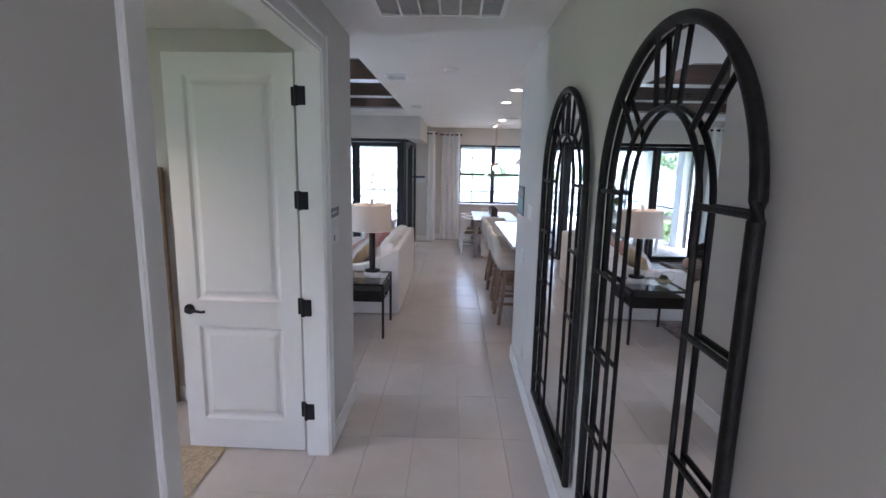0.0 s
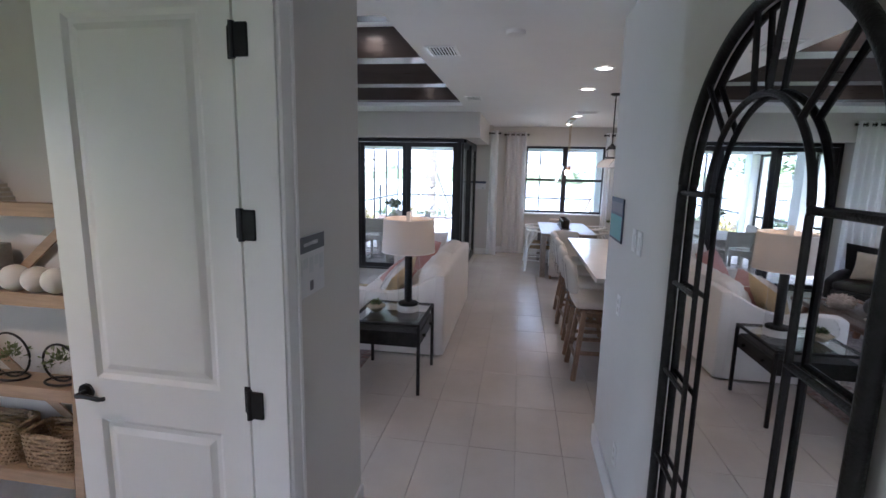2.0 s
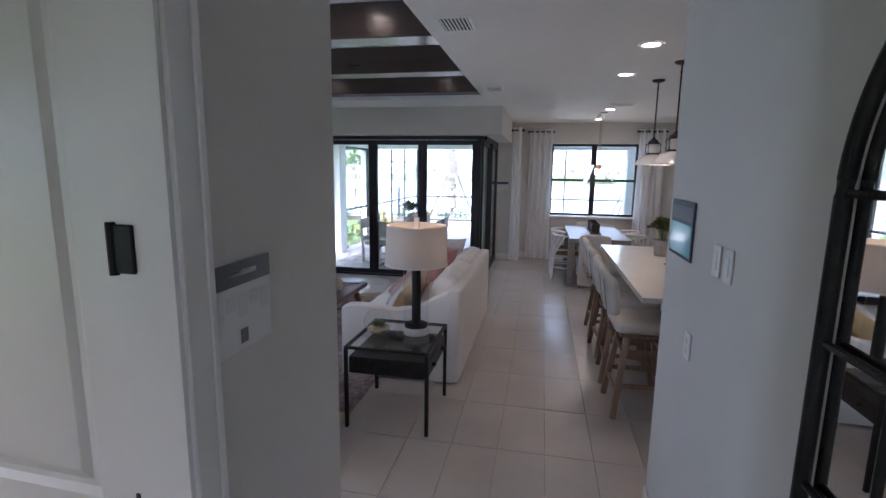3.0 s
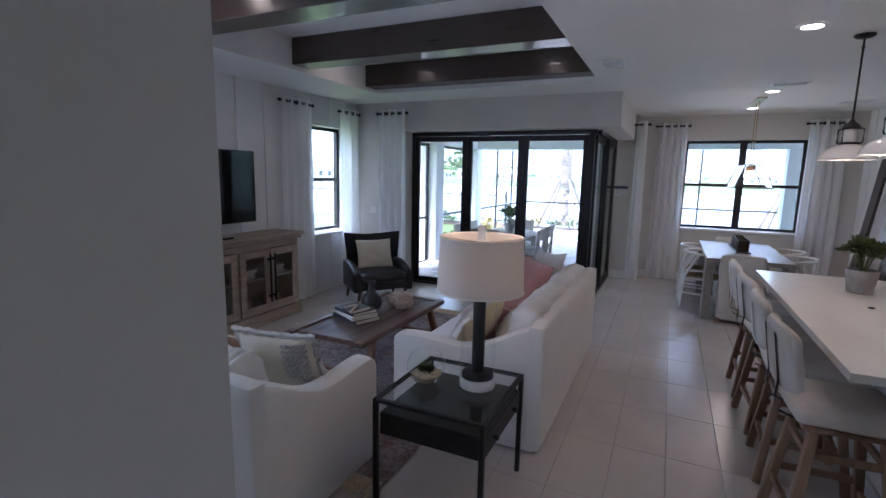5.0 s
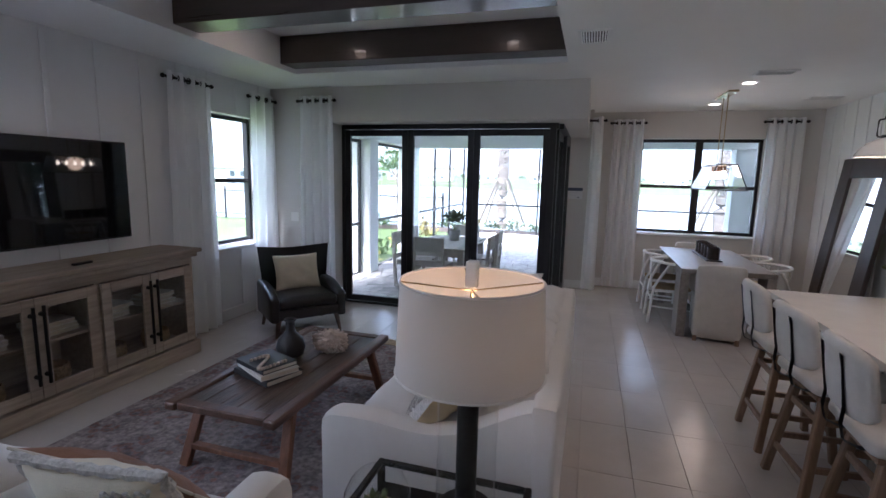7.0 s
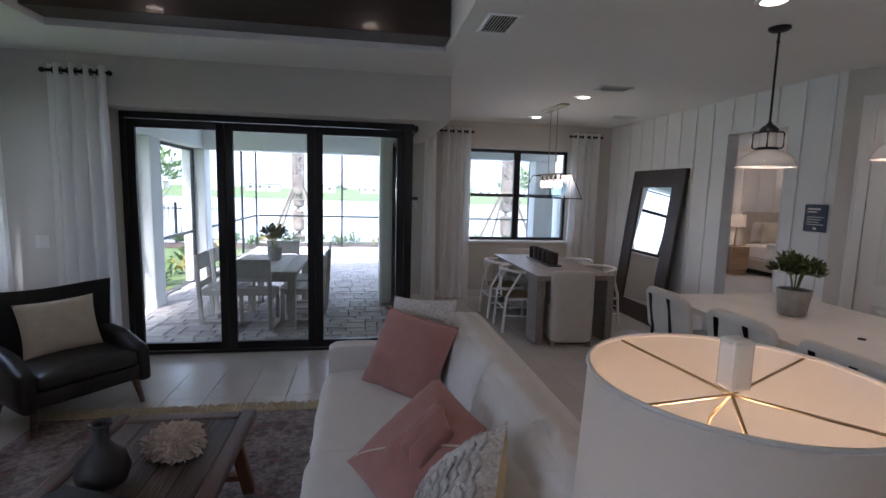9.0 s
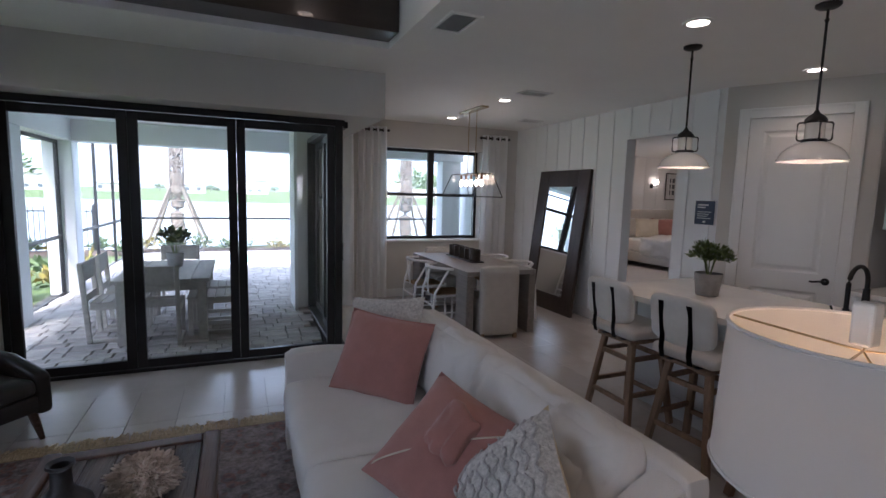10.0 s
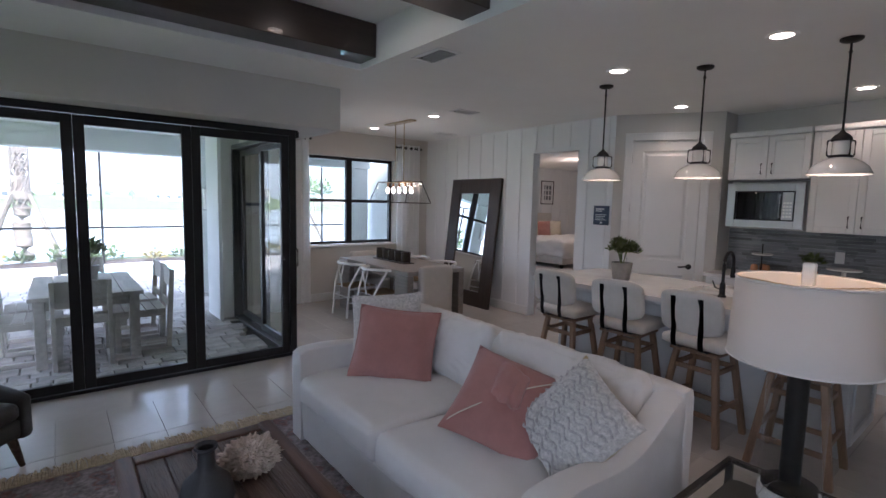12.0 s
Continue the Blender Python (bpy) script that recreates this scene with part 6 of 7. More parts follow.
for r_ in range(14):
    z = 0.922 + 0.0352 * r_
    y = 5.2 - rng.uniform(0, .2)
    while y < 7.88:
        l = rng.choice((0.10, 0.15, 0.22, 0.30))
        y1 = min(7.89, y + l)
        part("tile", box(B(), (3.287 - rng.uniform(0, .005), y + 0.001, z), (3.2995, y1 - 0.001, z + 0.0336)), "tile_splash", sp)
        y = y1
tagged(link("outlet_plate", box(B(), (3.272, 6.78, 1.10), (3.280, 6.86, 1.22), 0.003), "white_paint"), "white double outlet plate on the backsplash", "outlet")
tr = thing("tiered_stand", "two tier wire stand with small terracotta jars", "serving stand", Matrix.Translation((3.05, 7.45, 0.921)))
part("lower_tray", lathe(B(), [(0.13, 0.02), (0.135, 0.035), (0.13, 0.028), (0.002, 0.022)], 28), "milk", tr, "", True)
part("upper_tray", lathe(B(), [(0.10, 0.22), (0.105, 0.235), (0.10, 0.228), (0.002, 0.222)], 28), "milk", tr, "", True)
part("post", tube(B(), [(0, 0, 0.0), (0, 0, 0.34)], 0.006), "iron", tr)
for x, y, z in ((0.06, 0, 0.03), (-0.05, 0.05, 0.03), (-0.03, -0.06, 0.03)):
    tagged(link("small_jar", lathe(B(), [(0.03, 0), (0.038, 0.04), (0.03, 0.08), (0.026, 0.085)], 18), "terracotta", None, "", True, Matrix.Translation((3.05 + x, 7.45 + y, 0.921 + z))), "small terracotta jar on the tiered stand", "jar")
potted(3.02, 7.0, 0.92, 0.07, 0.10, "small leafy herb in a terracotta pot on the back counter", 33, 0.09, 0.05, 160, "terracotta")
tagged(link("cake_stand", lathe(B(), [(0.06, 0), (0.02, 0.03), (0.02, 0.12), (0.14, 0.14), (0.145, 0.15)], 28), "milk", None, "", True, Matrix.Translation((3.0, 6.72, 0.921))), "white footed cake stand on the back counter", "cake stand")

# ---- dining ----
dt = thing("dining_table", "grey washed dining table on slab legs", "dining table")
dx0, dx1, dy0, dy1 = 0.32, 1.24, 10.36, 12.20
part("tabletop", box(B(), (dx0, dy0, 0.715), (dx1, dy1, 0.77), 0.006, 2), "table_grey", dt)
for x in (dx0 + 0.001, dx1 - 0.091):
    for y in (dy0 + 0.001, dy1 - 0.301):
        part("leg", box(B(), (x, y, 0.0), (x + 0.09, y + 0.30, 0.714), 0.005), "table_grey", dt)
for x in (dx0 + 0.03, dx1 - 0.06):
    part("apron", box(B(), (x, dy0 + 0.302, 0.66), (x + 0.03, dy1 - 0.302, 0.714), 0.003), "table_grey", dt)


def wishbone(m):
    c = thing("wishbone_chair", "white wishbone dining chair with a woven rush seat", "chair", m, "chairs round the dining table")
    for s in (-1, 1):
        part("front_leg", rod(B(), (0.23, s * 0.235, 0), (0.22, s * 0.23, 0.44), 0.014, 0.018, 12), "white_paint", c, "", True)
        part("back_leg", tube(B(), [(-0.24, s * 0.20, 0), (-0.22, s * 0.20, 0.25), (-0.20, s * 0.205, 0.45), (-0.13, s * 0.25, 0.60), (-0.06, s * 0.268, 0.73)], 0.016, 10), "white_paint", c, "", True)
        part("seat_rail", tube(B(), [(-0.20, s * 0.20, 0.40), (0.225, s * 0.235, 0.415)], 0.014, 8), "white_paint", c, "", True)
        part("stretcher", tube(B(), [(-0.225, s * 0.20, 0.21), (0.228, s * 0.235, 0.19)], 0.010, 8), "white_paint", c, "", True)
    part("back_stretcher", tube(B(), [(-0.215, -0.2, 0.29), (-0.215, 0.2, 0.29)], 0.010, 8), "white_paint", c)
    part("front_stretcher", tube(B(), [(0.228, -0.235, 0.26), (0.228, 0.235, 0.26)], 0.010, 8), "white_paint", c)
    part("top_rail", tube(B(), [(0.10 - 0.33 * math.cos(a) * 1.0, 0.285 * math.sin(a), 0.735 + 0.02 * math.cos(a)) for a in [-1.75 + 3.5 * k / 26 for k in range(27)]], lambda q: 0.013 + 0.006 * math.sin(math.pi * q), 10), "white_paint", c, "bent semicircular back rail", True)
    bm = B()
    tube(bm, [(-0.205, 0, 0.41), (-0.222, 0, 0.54)], 0.013, 8)
    for s in (-1, 1):
        tube(bm, [(-0.222, 0, 0.54), (-0.225, s * 0.035, 0.62), (-0.222, s * 0.075, 0.75)], 0.011, 8)
    part("y_splat", bm, "white_paint", c, "", True)
    bm = sheet(B(), lambda u, v: (-0.20 + 0.425 * u, (v - 0.5) * 2 * (0.20 + 0.035 * u), 0.425 - 0.022 * math.sin(math.pi * u) * math.sin(math.pi * v)), 12, 12)
    bmesh.ops.solidify(bm, geom=bm.faces[:], thickness=0.02)
    part("seat", bm, "rush", c, "woven rush seat", True)
    return c


wc = wishbone(pose(0.32, 11.02, 0, 0, 0, 0))
copy_thing(wc, pose(0.30, 11.68, 0, 0, 0, 2))
copy_thing(wc, pose(1.34, 11.02, 0, 0, 0, 180))
copy_thing(wc, pose(1.35, 11.68, 0, 0, 0, 177))


def host_chair(m):
    c = thing("slipcovered_chair", "cream slipcovered dining chair at the table end", "chair", m, "chairs round the dining table")
    part("back", soft_box(B(), (-0.235, -0.055, 0.04), (0.235, 0.055, 0.83), 0.04, (0, 0.012, 0.01), 10, 0.003), "oatmeal", c, "", True)
    part("seat", soft_box(B(), (-0.235, 0.04, 0.04), (0.235, 0.47, 0.46), 0.035, (0, 0, 0.015), 9, 0.003), "oatmeal", c, "", True)
    for sx in (-1, 1):
        for y in (-0.03, 0.43):
            part("foot", box(B(), (sx * 0.20 - 0.02, y - 0.02, 0), (sx * 0.20 + 0.02, y + 0.02, 0.06)), "stool_wood", c)
    return c


hc = host_chair(pose(0.70, 10.29, 0, 0, 0, -8))
copy_thing(hc, pose(0.78, 12.30, 0, 0, 0, 180))
tray = thing("votive_tray", "long dark tray holding five smoked glass votives", "tray", Matrix.Translation((0.78, 11.42, 0.7705)))
part("tray", box(B(), (-0.09, -0.42, 0), (0.09, 0.42, 0.016), 0.005), "dark_frame", tray)
for k in range(5):
    bm = lathe(B(), [(0.066, 0), (0.07, 0.006), (0.072, 0.145), (0.066, 0.147), (0.062, 0.14), (0.06, 0.02), (0.004, 0.018)], 26)
    tagged(link("votive_glass", bm, "smoke", None, "", True, Matrix.Translation((0.78, 11.09 + 0.165 * k, 0.7705 + 0.0165))), "smoked glass votive holder with dark rim", "candle holder", "votives on the dining table")

ch = thing("linear_chandelier", "brass and clear glass trapezoid chandelier with lit bulbs", "chandelier", Matrix.Translation((0.78, 11.28, CEIL)))
part("canopy", box(B(), (-0.055, -0.33, -0.022), (0.055, 0.33, -0.001), 0.006), "brass", ch)
ztop, zbot, lt, lb, wt, wb = -0.83, -1.12, 0.40, 0.47, 0.10, 0.21
for y in (-0.11, 0.11):
    part("rod", tube(B(), [(0, y, -0.02), (0, y, ztop)], 0.006, 8), "brass", ch)
cor = {(sx, sy, k): (sx * (wt if k else wb), sy * (lt if k else lb), ztop if k else zbot) for sx in (-1, 1) for sy in (-1, 1) for k in (0, 1)}
bm = B()
for k in (0, 1):
    for a, b in (((-1, -1), (1, -1)), ((1, -1), (1, 1)), ((1, 1), (-1, 1)), ((-1, 1), (-1, -1))):
        tube(bm, [cor[(*a, k)], cor[(*b, k)]], 0.006, 6)
for a in ((-1, -1), (1, -1), (1, 1), (-1, 1)):
    tube(bm, [cor[(*a, 0)], cor[(*a, 1)]], 0.006, 6)
part("frame", bm, "iron", ch, "thin dark metal frame")
for a, b in (((-1, -1), (1, -1)), ((1, -1), (1, 1)), ((1, 1), (-1, 1)), ((-1, 1), (-1, -1))):
    bm = B()
    bm.faces.new([bm.verts.new(cor[q]) for q in ((*a, 0), (*b, 0), (*b, 1), (*a, 1))])
    part("glass_panel", bm, "clear_glass", ch, "clear glass panel")
part("socket_bar", tube(B(), [(0, -0.36, ztop - 0.005), (0, 0.36, ztop - 0.005)], 0.008, 8), "brass", ch)
for k in range(5):
    y = -0.30 + 0.15 * k
    part("socket", rod(B(), (0, y, ztop - 0.01), (0, y, ztop - 0.075), 0.014, n=14), "amber", ch, "copper socket", True)
    part("bulb", lathe(B(), [(0.010, ztop - 0.075), (0.022, ztop - 0.105), (0.024, ztop - 0.13), (0.012, ztop - 0.155), (0.002, ztop - 0.16)], 14, (0, y, 0)), "bulb", ch, "lit bulb", True)
lamp("chandelier_glow", "POINT", Matrix.Translation((0.78, 11.28, CEIL - 0.96)), 0.8, WARM, soft=0.12)

# leaning floor mirror
fm_m = Matrix.Translation((2.085, 11.355, 0.0)) @ Matrix.Rotation(math.atan2(0.23, 2.02), 4, "Y")
fm = thing("floor_mirror", "tall mirror in a wide espresso frame leaning on the wall", "mirror", fm_m)
FH, FW, fw = 2.04, 1.16, 0.235
for a, b in [((-FW / 2, 0), (-FW / 2 + fw, FH)), ((FW / 2 - fw, 0), (FW / 2, FH)), ((-FW / 2 + fw, 0), (FW / 2 - fw, fw)), ((-FW / 2 + fw, FH - fw), (FW / 2 - fw, FH))]:
    part("frame_board", box(B(), (0.0, a[0], a[1]), (0.05, b[0], b[1]), 0.006, 2), "dark_frame", fm)
part("mirror_glass", box(B(), (0.018, -FW / 2 + fw, fw), (0.022, FW / 2 - fw, FH - fw)), "mirror", fm, "silvered mirror glass")


# ---- signs and plates ----
def board(name, label, cat, m, w, h, mat, lines, line_mat="paper", th=0.008):
    b = thing(name, label, cat, m)
    part("panel", box(B(), (-w / 2, -th, -h / 2), (w / 2, 0, h / 2), 0.002), mat, b)
    for x0, x1, z0, z1, lm in lines:
        part("print_bar", box(B(), (x0 * w, -th - 0.0012, z0 * h), (x1 * w, -th - 0.0002, z1 * h)), lm, b)
    return b


# local -y faces the room
EAST_FACE = Matrix.Rotation(radians(90), 4, "Z")
WEST_FACE = Matrix.Rotation(radians(-90), 4, "Z")
board("info_sign", "white information sheet with a grey heading bar", "sign", Matrix.Translation((-0.868, 3.735, 1.46)) @ EAST_FACE, 0.25, 0.23, "paper",
      [(-0.5, 0.5, 0.24, 0.5, "slate_sign")] + [(-0.46 + 0.19 * k, -0.31 + 0.19 * k, -0.12 + 0.1 * (k % 2), 0.14, "island_paint") for k in range(5)] + [(-0.06, 0.06, -0.42, -0.26, "slate_sign"), (-0.25, 0.25, 0.34, 0.40, "paper")])
board("info_sign", "white information sheet with a dark heading bar", "sign", Matrix.Translation((-0.92, 12.398, 1.49)), 0.24, 0.17, "paper",
      [(-0.5, 0.5, 0.22, 0.5, "navy"), (-0.35, 0.3, 0.02, 0.10, "island_paint"), (-0.35, 0.1, -0.2, -0.12, "island_paint"), (0.2, 0.3, -0.4, -0.3, "slate_sign")])
board("info_sign", "small navy sign board with pale lines of print", "sign", Matrix.Translation((2.344, 9.03, 1.52)) @ WEST_FACE, 0.22, 0.24, "navy",
      [(-0.36, 0.2, 0.3, 0.36, "paper"), (-0.36, 0.05, 0.2, 0.25, "paper")] + [(-0.36, 0.36 - 0.1 * (k % 3), 0.02 - 0.09 * k, 0.05 - 0.09 * k, "island_paint") for k in range(4)] + [(-0.05, 0.1, -0.42, -0.34, "paper")])
board("wall_picture", "small teal and navy printed panel on the hall wall end", "picture", Matrix.Translation((0.488, 4.98, 1.56)) @ WEST_FACE, 0.34, 0.25, "navy",
      [(-0.46, 0.46, -0.44, 0.1, M["pool"]), (-0.46, 0.46, 0.16, 0.4, "slate_sign")])
for y, z in ((4.41, 1.50), (4.52, 1.50)):
    p = thing("switch_plate", "white wall switch plate on the hall wall", "switch", Matrix.Translation((0.488, y, z)) @ WEST_FACE)
    part("plate", box(B(), (-0.036, -0.006, -0.058), (0.036, 0, 0.058), 0.003), "white_paint", p)
    part("rocker", box(B(), (-0.017, -0.010, -0.034), (0.017, -0.0062, 0.034), 0.002), "white_paint", p)
for y, z in ((4.75, 1.10), (4.55, 0.32)):
    p = thing("outlet_plate", "white wall outlet plate on the hall wall", "outlet", Matrix.Translation((0.488, y, z)) @ WEST_FACE)
    part("plate", box(B(), (-0.036, -0.006, -0.058), (0.036, 0, 0.058), 0.003), "white_paint", p)
    for dz in (-0.022, 0.022):
        part("socket", box(B(), (-0.014, -0.0075, dz - 0.014), (0.014, -0.0062, dz + 0.014), 0.002), "milk", p)
p = thing("switch_plate", "white wall switch plate beside the curtain", "switch", Matrix.Translation((-4.30, 10.018, 1.15)))
part("plate", box(B(), (-0.055, -0.006, -0.058), (0.055, 0, 0.058), 0.003), "white_paint", p)
part("rocker", box(B(), (-0.035, -0.010, -0.034), (-0.005, -0.0062, 0.034), 0.002), "white_paint", p)

# ---- den ----
tagged(link("jute_rug", sheet(B(), lambda u, v: (-4.2 + 2.65 * u, 0.9 + 2.68 * v, 0.010 + 0.004 * noise.noise(Vector((u * 60, v * 60, 0)))), 80, 80), "jute"), "braided tan jute rug on the den floor", "rug")
sh = thing("bookshelf", "leaning oak bookshelf with four open shelves", "bookshelf")
bx0, bx1 = -3.95, -2.20
for x in (bx0, bx1 - 0.06):
    part("front_post", bar(B(), (x + 0.03, 3.945, 0.0), (x + 0.03, 4.09, 1.80), 0.06, 0.045, (0, 1, 0)), "oak", sh)
    part("back_post", bar(B(), (x + 0.03, 4.165, 0.0), (x + 0.03, 4.165, 1.80), 0.06, 0.035, (0, 1, 0)), "oak", sh)
    for z in (0.19, 0.64, 1.12, 1.57, 1.76):
        part("rung", box(B(), (x + 0.01, 3.965 + 0.08 * z, z - 0.045), (x + 0.05, 4.148, z - 0.004)), "oak", sh)
SHELF_Z = (0.195, 0.645, 1.125, 1.575)
for z in SHELF_Z:
    part("shelf", box(B(), (bx0 + 0.062, 3.93 + 0.085 * z, z), (bx1 - 0.062, 4.146, z + 0.045), 0.004), "oak", sh)
    part("shelf_lip", box(B(), (bx0 + 0.062, 3.925 + 0.085 * z, z - 0.02), (bx1 - 0.062, 3.929 + 0.085 * z, z + 0.046)), "oak", sh)
for s in (-1, 1):
    part("cross_brace", bar(B(), (-3.075 - s * 0.75, 4.157, 0.30), (-3.075 + s * 0.75, 4.157, 1.55), 0.05, 0.012, (0, 1, 0)), "oak", sh)
rng = random.Random(9)
zz = SHELF_Z[2] + 0.0455
for k in range(11):
    tagged(link("book", box(B(), (-2.84 - 0.038 * (k + 1) + 0.001, 4.04, zz), (-2.84 - 0.038 * k, 4.14, zz + 0.225 - 0.008 * (k % 3)), 0.004), "book_white"), "white spined book standing on the shelf", "book", "books on the shelf")
tagged(link("book_box", box(B(), (-2.832, 4.05, zz), (-2.70, 4.14, zz + 0.235), 0.003), "concrete"), "grey linen box beside the white books", "box")
for x, rr in ((-2.62, 0.068), (-2.49, 0.066), (-2.375, 0.066)):
    bm = lathe(B(), [(rr * 0.35, 0)] + [(rr * math.sin(a), rr * 0.97 - rr * math.cos(a)) for a in [0.4 + 2.5 * i / 14 for i in range(15)]], 26)
    tagged(link("ceramic_orb", bm, "book_white", None, "", True, Matrix.Translation((x, 4.07, zz))), "matt white ceramic ball on the shelf", "ornament", "white ceramic balls")
zz = SHELF_Z[1] + 0.0455
for x, rr in ((-2.70, 0.12), (-2.40, 0.10)):
    w = thing("ring_planter", "black wire ring planter with trailing greenery", "planter", Matrix.Translation((x, 4.06, zz)))
    part("ring", tube(B(), [(rr * math.cos(a), 0, rr + 0.008 + rr * math.sin(a)) for a in [2 * math.pi * k / 30 for k in range(30)]], 0.006, 6, True), "iron", w, "", True)
    part("base_ring", tube(B(), [(0.09 * math.cos(a), 0.05 * math.sin(a), 0.007) for a in [2 * math.pi * k / 24 for k in range(24)]], 0.006, 6, True), "iron", w, "", True)
    part("glass_pot", lathe(B(), [(0.03, 0.013), (0.042, 0.03), (0.042, 0.10)], 20, close=False), "clear_glass", w, "", True)
    part("greenery", leaf_clump(B(), rng, (0, 0, 0.10), 0.085, 130, 0.026, 0.2), "succulent", w)
for k in range(4):
    tagged(link("book", box(B(), (-2.95 - 0.045 * (k + 1) + 0.001, 4.03, zz), (-2.95 - 0.045 * k, 4.14, zz + 0.24), 0.004), "book_white"), "white spined book standing on the shelf", "book", "books on the shelf")
zz = SHELF_Z[0] + 0.0455


def basket(x, y, z, w, d, h):
    b = thing("storage_basket", "rectangular woven seagrass basket on the low shelf", "basket", Matrix.Translation((x, y, z)), "baskets on the shelf")
    bm = B()
    rows = int(h / 0.022)
    for r_ in range(rows):
        zc = 0.012 + 0.022 * r_
        n = 56
        pts = []
        for k in range(n):
            a = 2 * math.pi * k / n
            c, s = math.cos(a), math.sin(a)
            f = 1 + 0.10 * zc / h
            bx = math.copysign(abs(c) ** 0.35, c) * w / 2 * f
            by = math.copysign(abs(s) ** 0.35, s) * d / 2 * f
            o = 0.006 * math.sin(k * math.pi + r_ * math.pi)
            pts.append((bx * (1 + o / w * 2), by * (1 + o / d * 2), zc + 0.004 * (-1) ** (k + r_)))
        tube(bm, pts, 0.012, 5, True)
    part("weave", bm, "basket", b, "", True)
    part("bottom", box(B(), (-w / 2 + 0.01, -d / 2 + 0.01, 0.001), (w / 2 - 0.01, d / 2 - 0.01, 0.012)), "basket", b)
    return b


bk = basket(-2.86, 4.05, zz, 0.42, 0.16, 0.24)
basket(-2.44, 4.05, zz, 0.28, 0.16, 0.20)
zz = SHELF_Z[3] + 0.0455
for k in range(4):
    book(-2.75 - 0.012 * k, 4.11, zz + 0.0225 * k, 0.30, 0.10, 0.0222, 90, "book_white", "white book lying flat on the top shelf")
bm = soft_box(B(), (-0.09, -0.03, 0), (0.09, 0.03, 0.10), 0.028, (0, 0, 0.01), 8, 0.006)
tagged(link("dark_ornament", bm, "charcoal", None, "", True, Matrix.Translation((-2.86, 4.11, zz + 0.0905))), "dark cast ornament on the stacked books", "ornament")
wd = thing("woven_wall_disc", "round braided seagrass disc hung above the shelf", "wall decoration", Matrix.Translation((-3.0, 4.155, 2.0)))
for k in range(9):
    rr = 0.018 + 0.026 * k
    n = max(10, int(rr * 190))
    part("coil", tube(B(), [(rr * math.cos(a), -0.002 * (k % 2) + 0.006 * math.sin(i * 2.1), rr * math.sin(a) + 0.003 * math.cos(i * 1.7)) for i, a in enumerate([2 * math.pi * q / n for q in range(n)])], 0.0145, 6, True), "basket", wd, "", True)

# ---- bedroom glimpse ----
BX, BY = 8.0, 14.15
bd = thing("bed", "made bed with white bedding and a beige upholstered headboard", "bed", Matrix.Translation((BX, BY, 0)))
part("frame", box(B(), (-0.97, -1.0, 0.10), (0.97, 1.0, 0.34), 0.02), "oatmeal", bd, "pale upholstered bed base")
for sx in (-1, 1):
    for sy in (-1, 1):
        part("leg", box(B(), (sx * 0.88 - 0.03, sy * 0.9 - 0.03, 0), (sx * 0.88 + 0.03, sy * 0.9 + 0.03, 0.099)), "black_metal", bd)
part("mattress", soft_box(B(), (-0.95, -0.99, 0.33), (0.95, 0.97, 0.66), 0.06, (0, 0, 0.02), 9, 0.004), "linen", bd, "", True)
part("duvet", soft_box(B(), (-1.02, -1.07, 0.27), (1.02, 0.30, 0.75), 0.08, (0.02, 0.02, 0.03), 24, 0.02, 4, 0.012), "linen", bd, "rumpled white duvet", True)
part("headboard", soft_box(B(), (-1.0, 0.98, 0.02), (1.0, 1.08, 1.38), 0.04, (0, 0.01, 0), 9, 0.002), "oatmeal", bd, "tall beige upholstered headboard", True)
for x, mt, lb, fw in ((-0.6, "linen", "white bed pillow against the headboard", 0), (0.5, "linen", "white bed pillow against the headboard", 0), (-0.05, "pink", "blush pink pillow on the bed", .3), (0.45, "cream", "tan cotton pillow on the bed", .3), (-0.55, "cream", "cream cotton pillow on the bed", .26)):
    throw_pillow(lb, mt, 0.58, 0.5, 0.18, lean(BX + x, BY + 0.78 - fw, 0.68, -30, 16), None, int(x * 10) + 40)
for x in (8.85,):
    a = thing("framed_print", "black framed botanical print on the bedroom wall", "picture", Matrix.Translation((x, 15.245, 2.0)))
    part("frame", rect_frame(B(), -0.30, 0.30, -0.36, 0.36, 0.025, 0.02, lambda u, d, z: (u, -0.021 + d, z)), "black_metal", a)
    part("print", box(B(), (-0.275, -0.006, -0.335), (0.275, -0.002, 0.335)), "paper", a)
    for r_ in range(3):
        for c_ in range(3):
            part("motif", box(B(), (-0.19 + 0.14 * c_, -0.0078, -0.22 + 0.16 * r_), (-0.10 + 0.14 * c_, -0.0062, -0.10 + 0.16 * r_)), "slate_sign", a)
for x in (8.05,):
    sc = thing("wall_sconce", "black candle sconce with a lit bulb on the bedroom wall", "wall lamp", Matrix.Translation((x, 15.245, 2.0)))
    part("back_plate", box(B(), (-0.05, -0.02, -0.06), (0.05, -0.001, 0.06), 0.004), "black_metal", sc)
    part("arm", tube(B(), [(0, -0.02, 0), (0.06, -0.08, -0.02), (0.1, -0.12, 0.0), (0.1, -0.12, 0.05)], 0.01), "black_metal", sc)
    part("bulb", lathe(B(), [(0.012, 0.05), (0.03, 0.09), (0.02, 0.13), (0.003, 0.16)], 14, (0.1, -0.12, 0)), "bulb", sc, "lit candle bulb", True)
bl = thing("bedside_lamp", "bedside lamp with a lit beige drum shade", "table lamp", Matrix.Translation((6.62, 14.9, 0)))
part("stand", rod(B(), (0, 0, 0.62), (0, 0, 1.1), 0.02), "brass", bl)
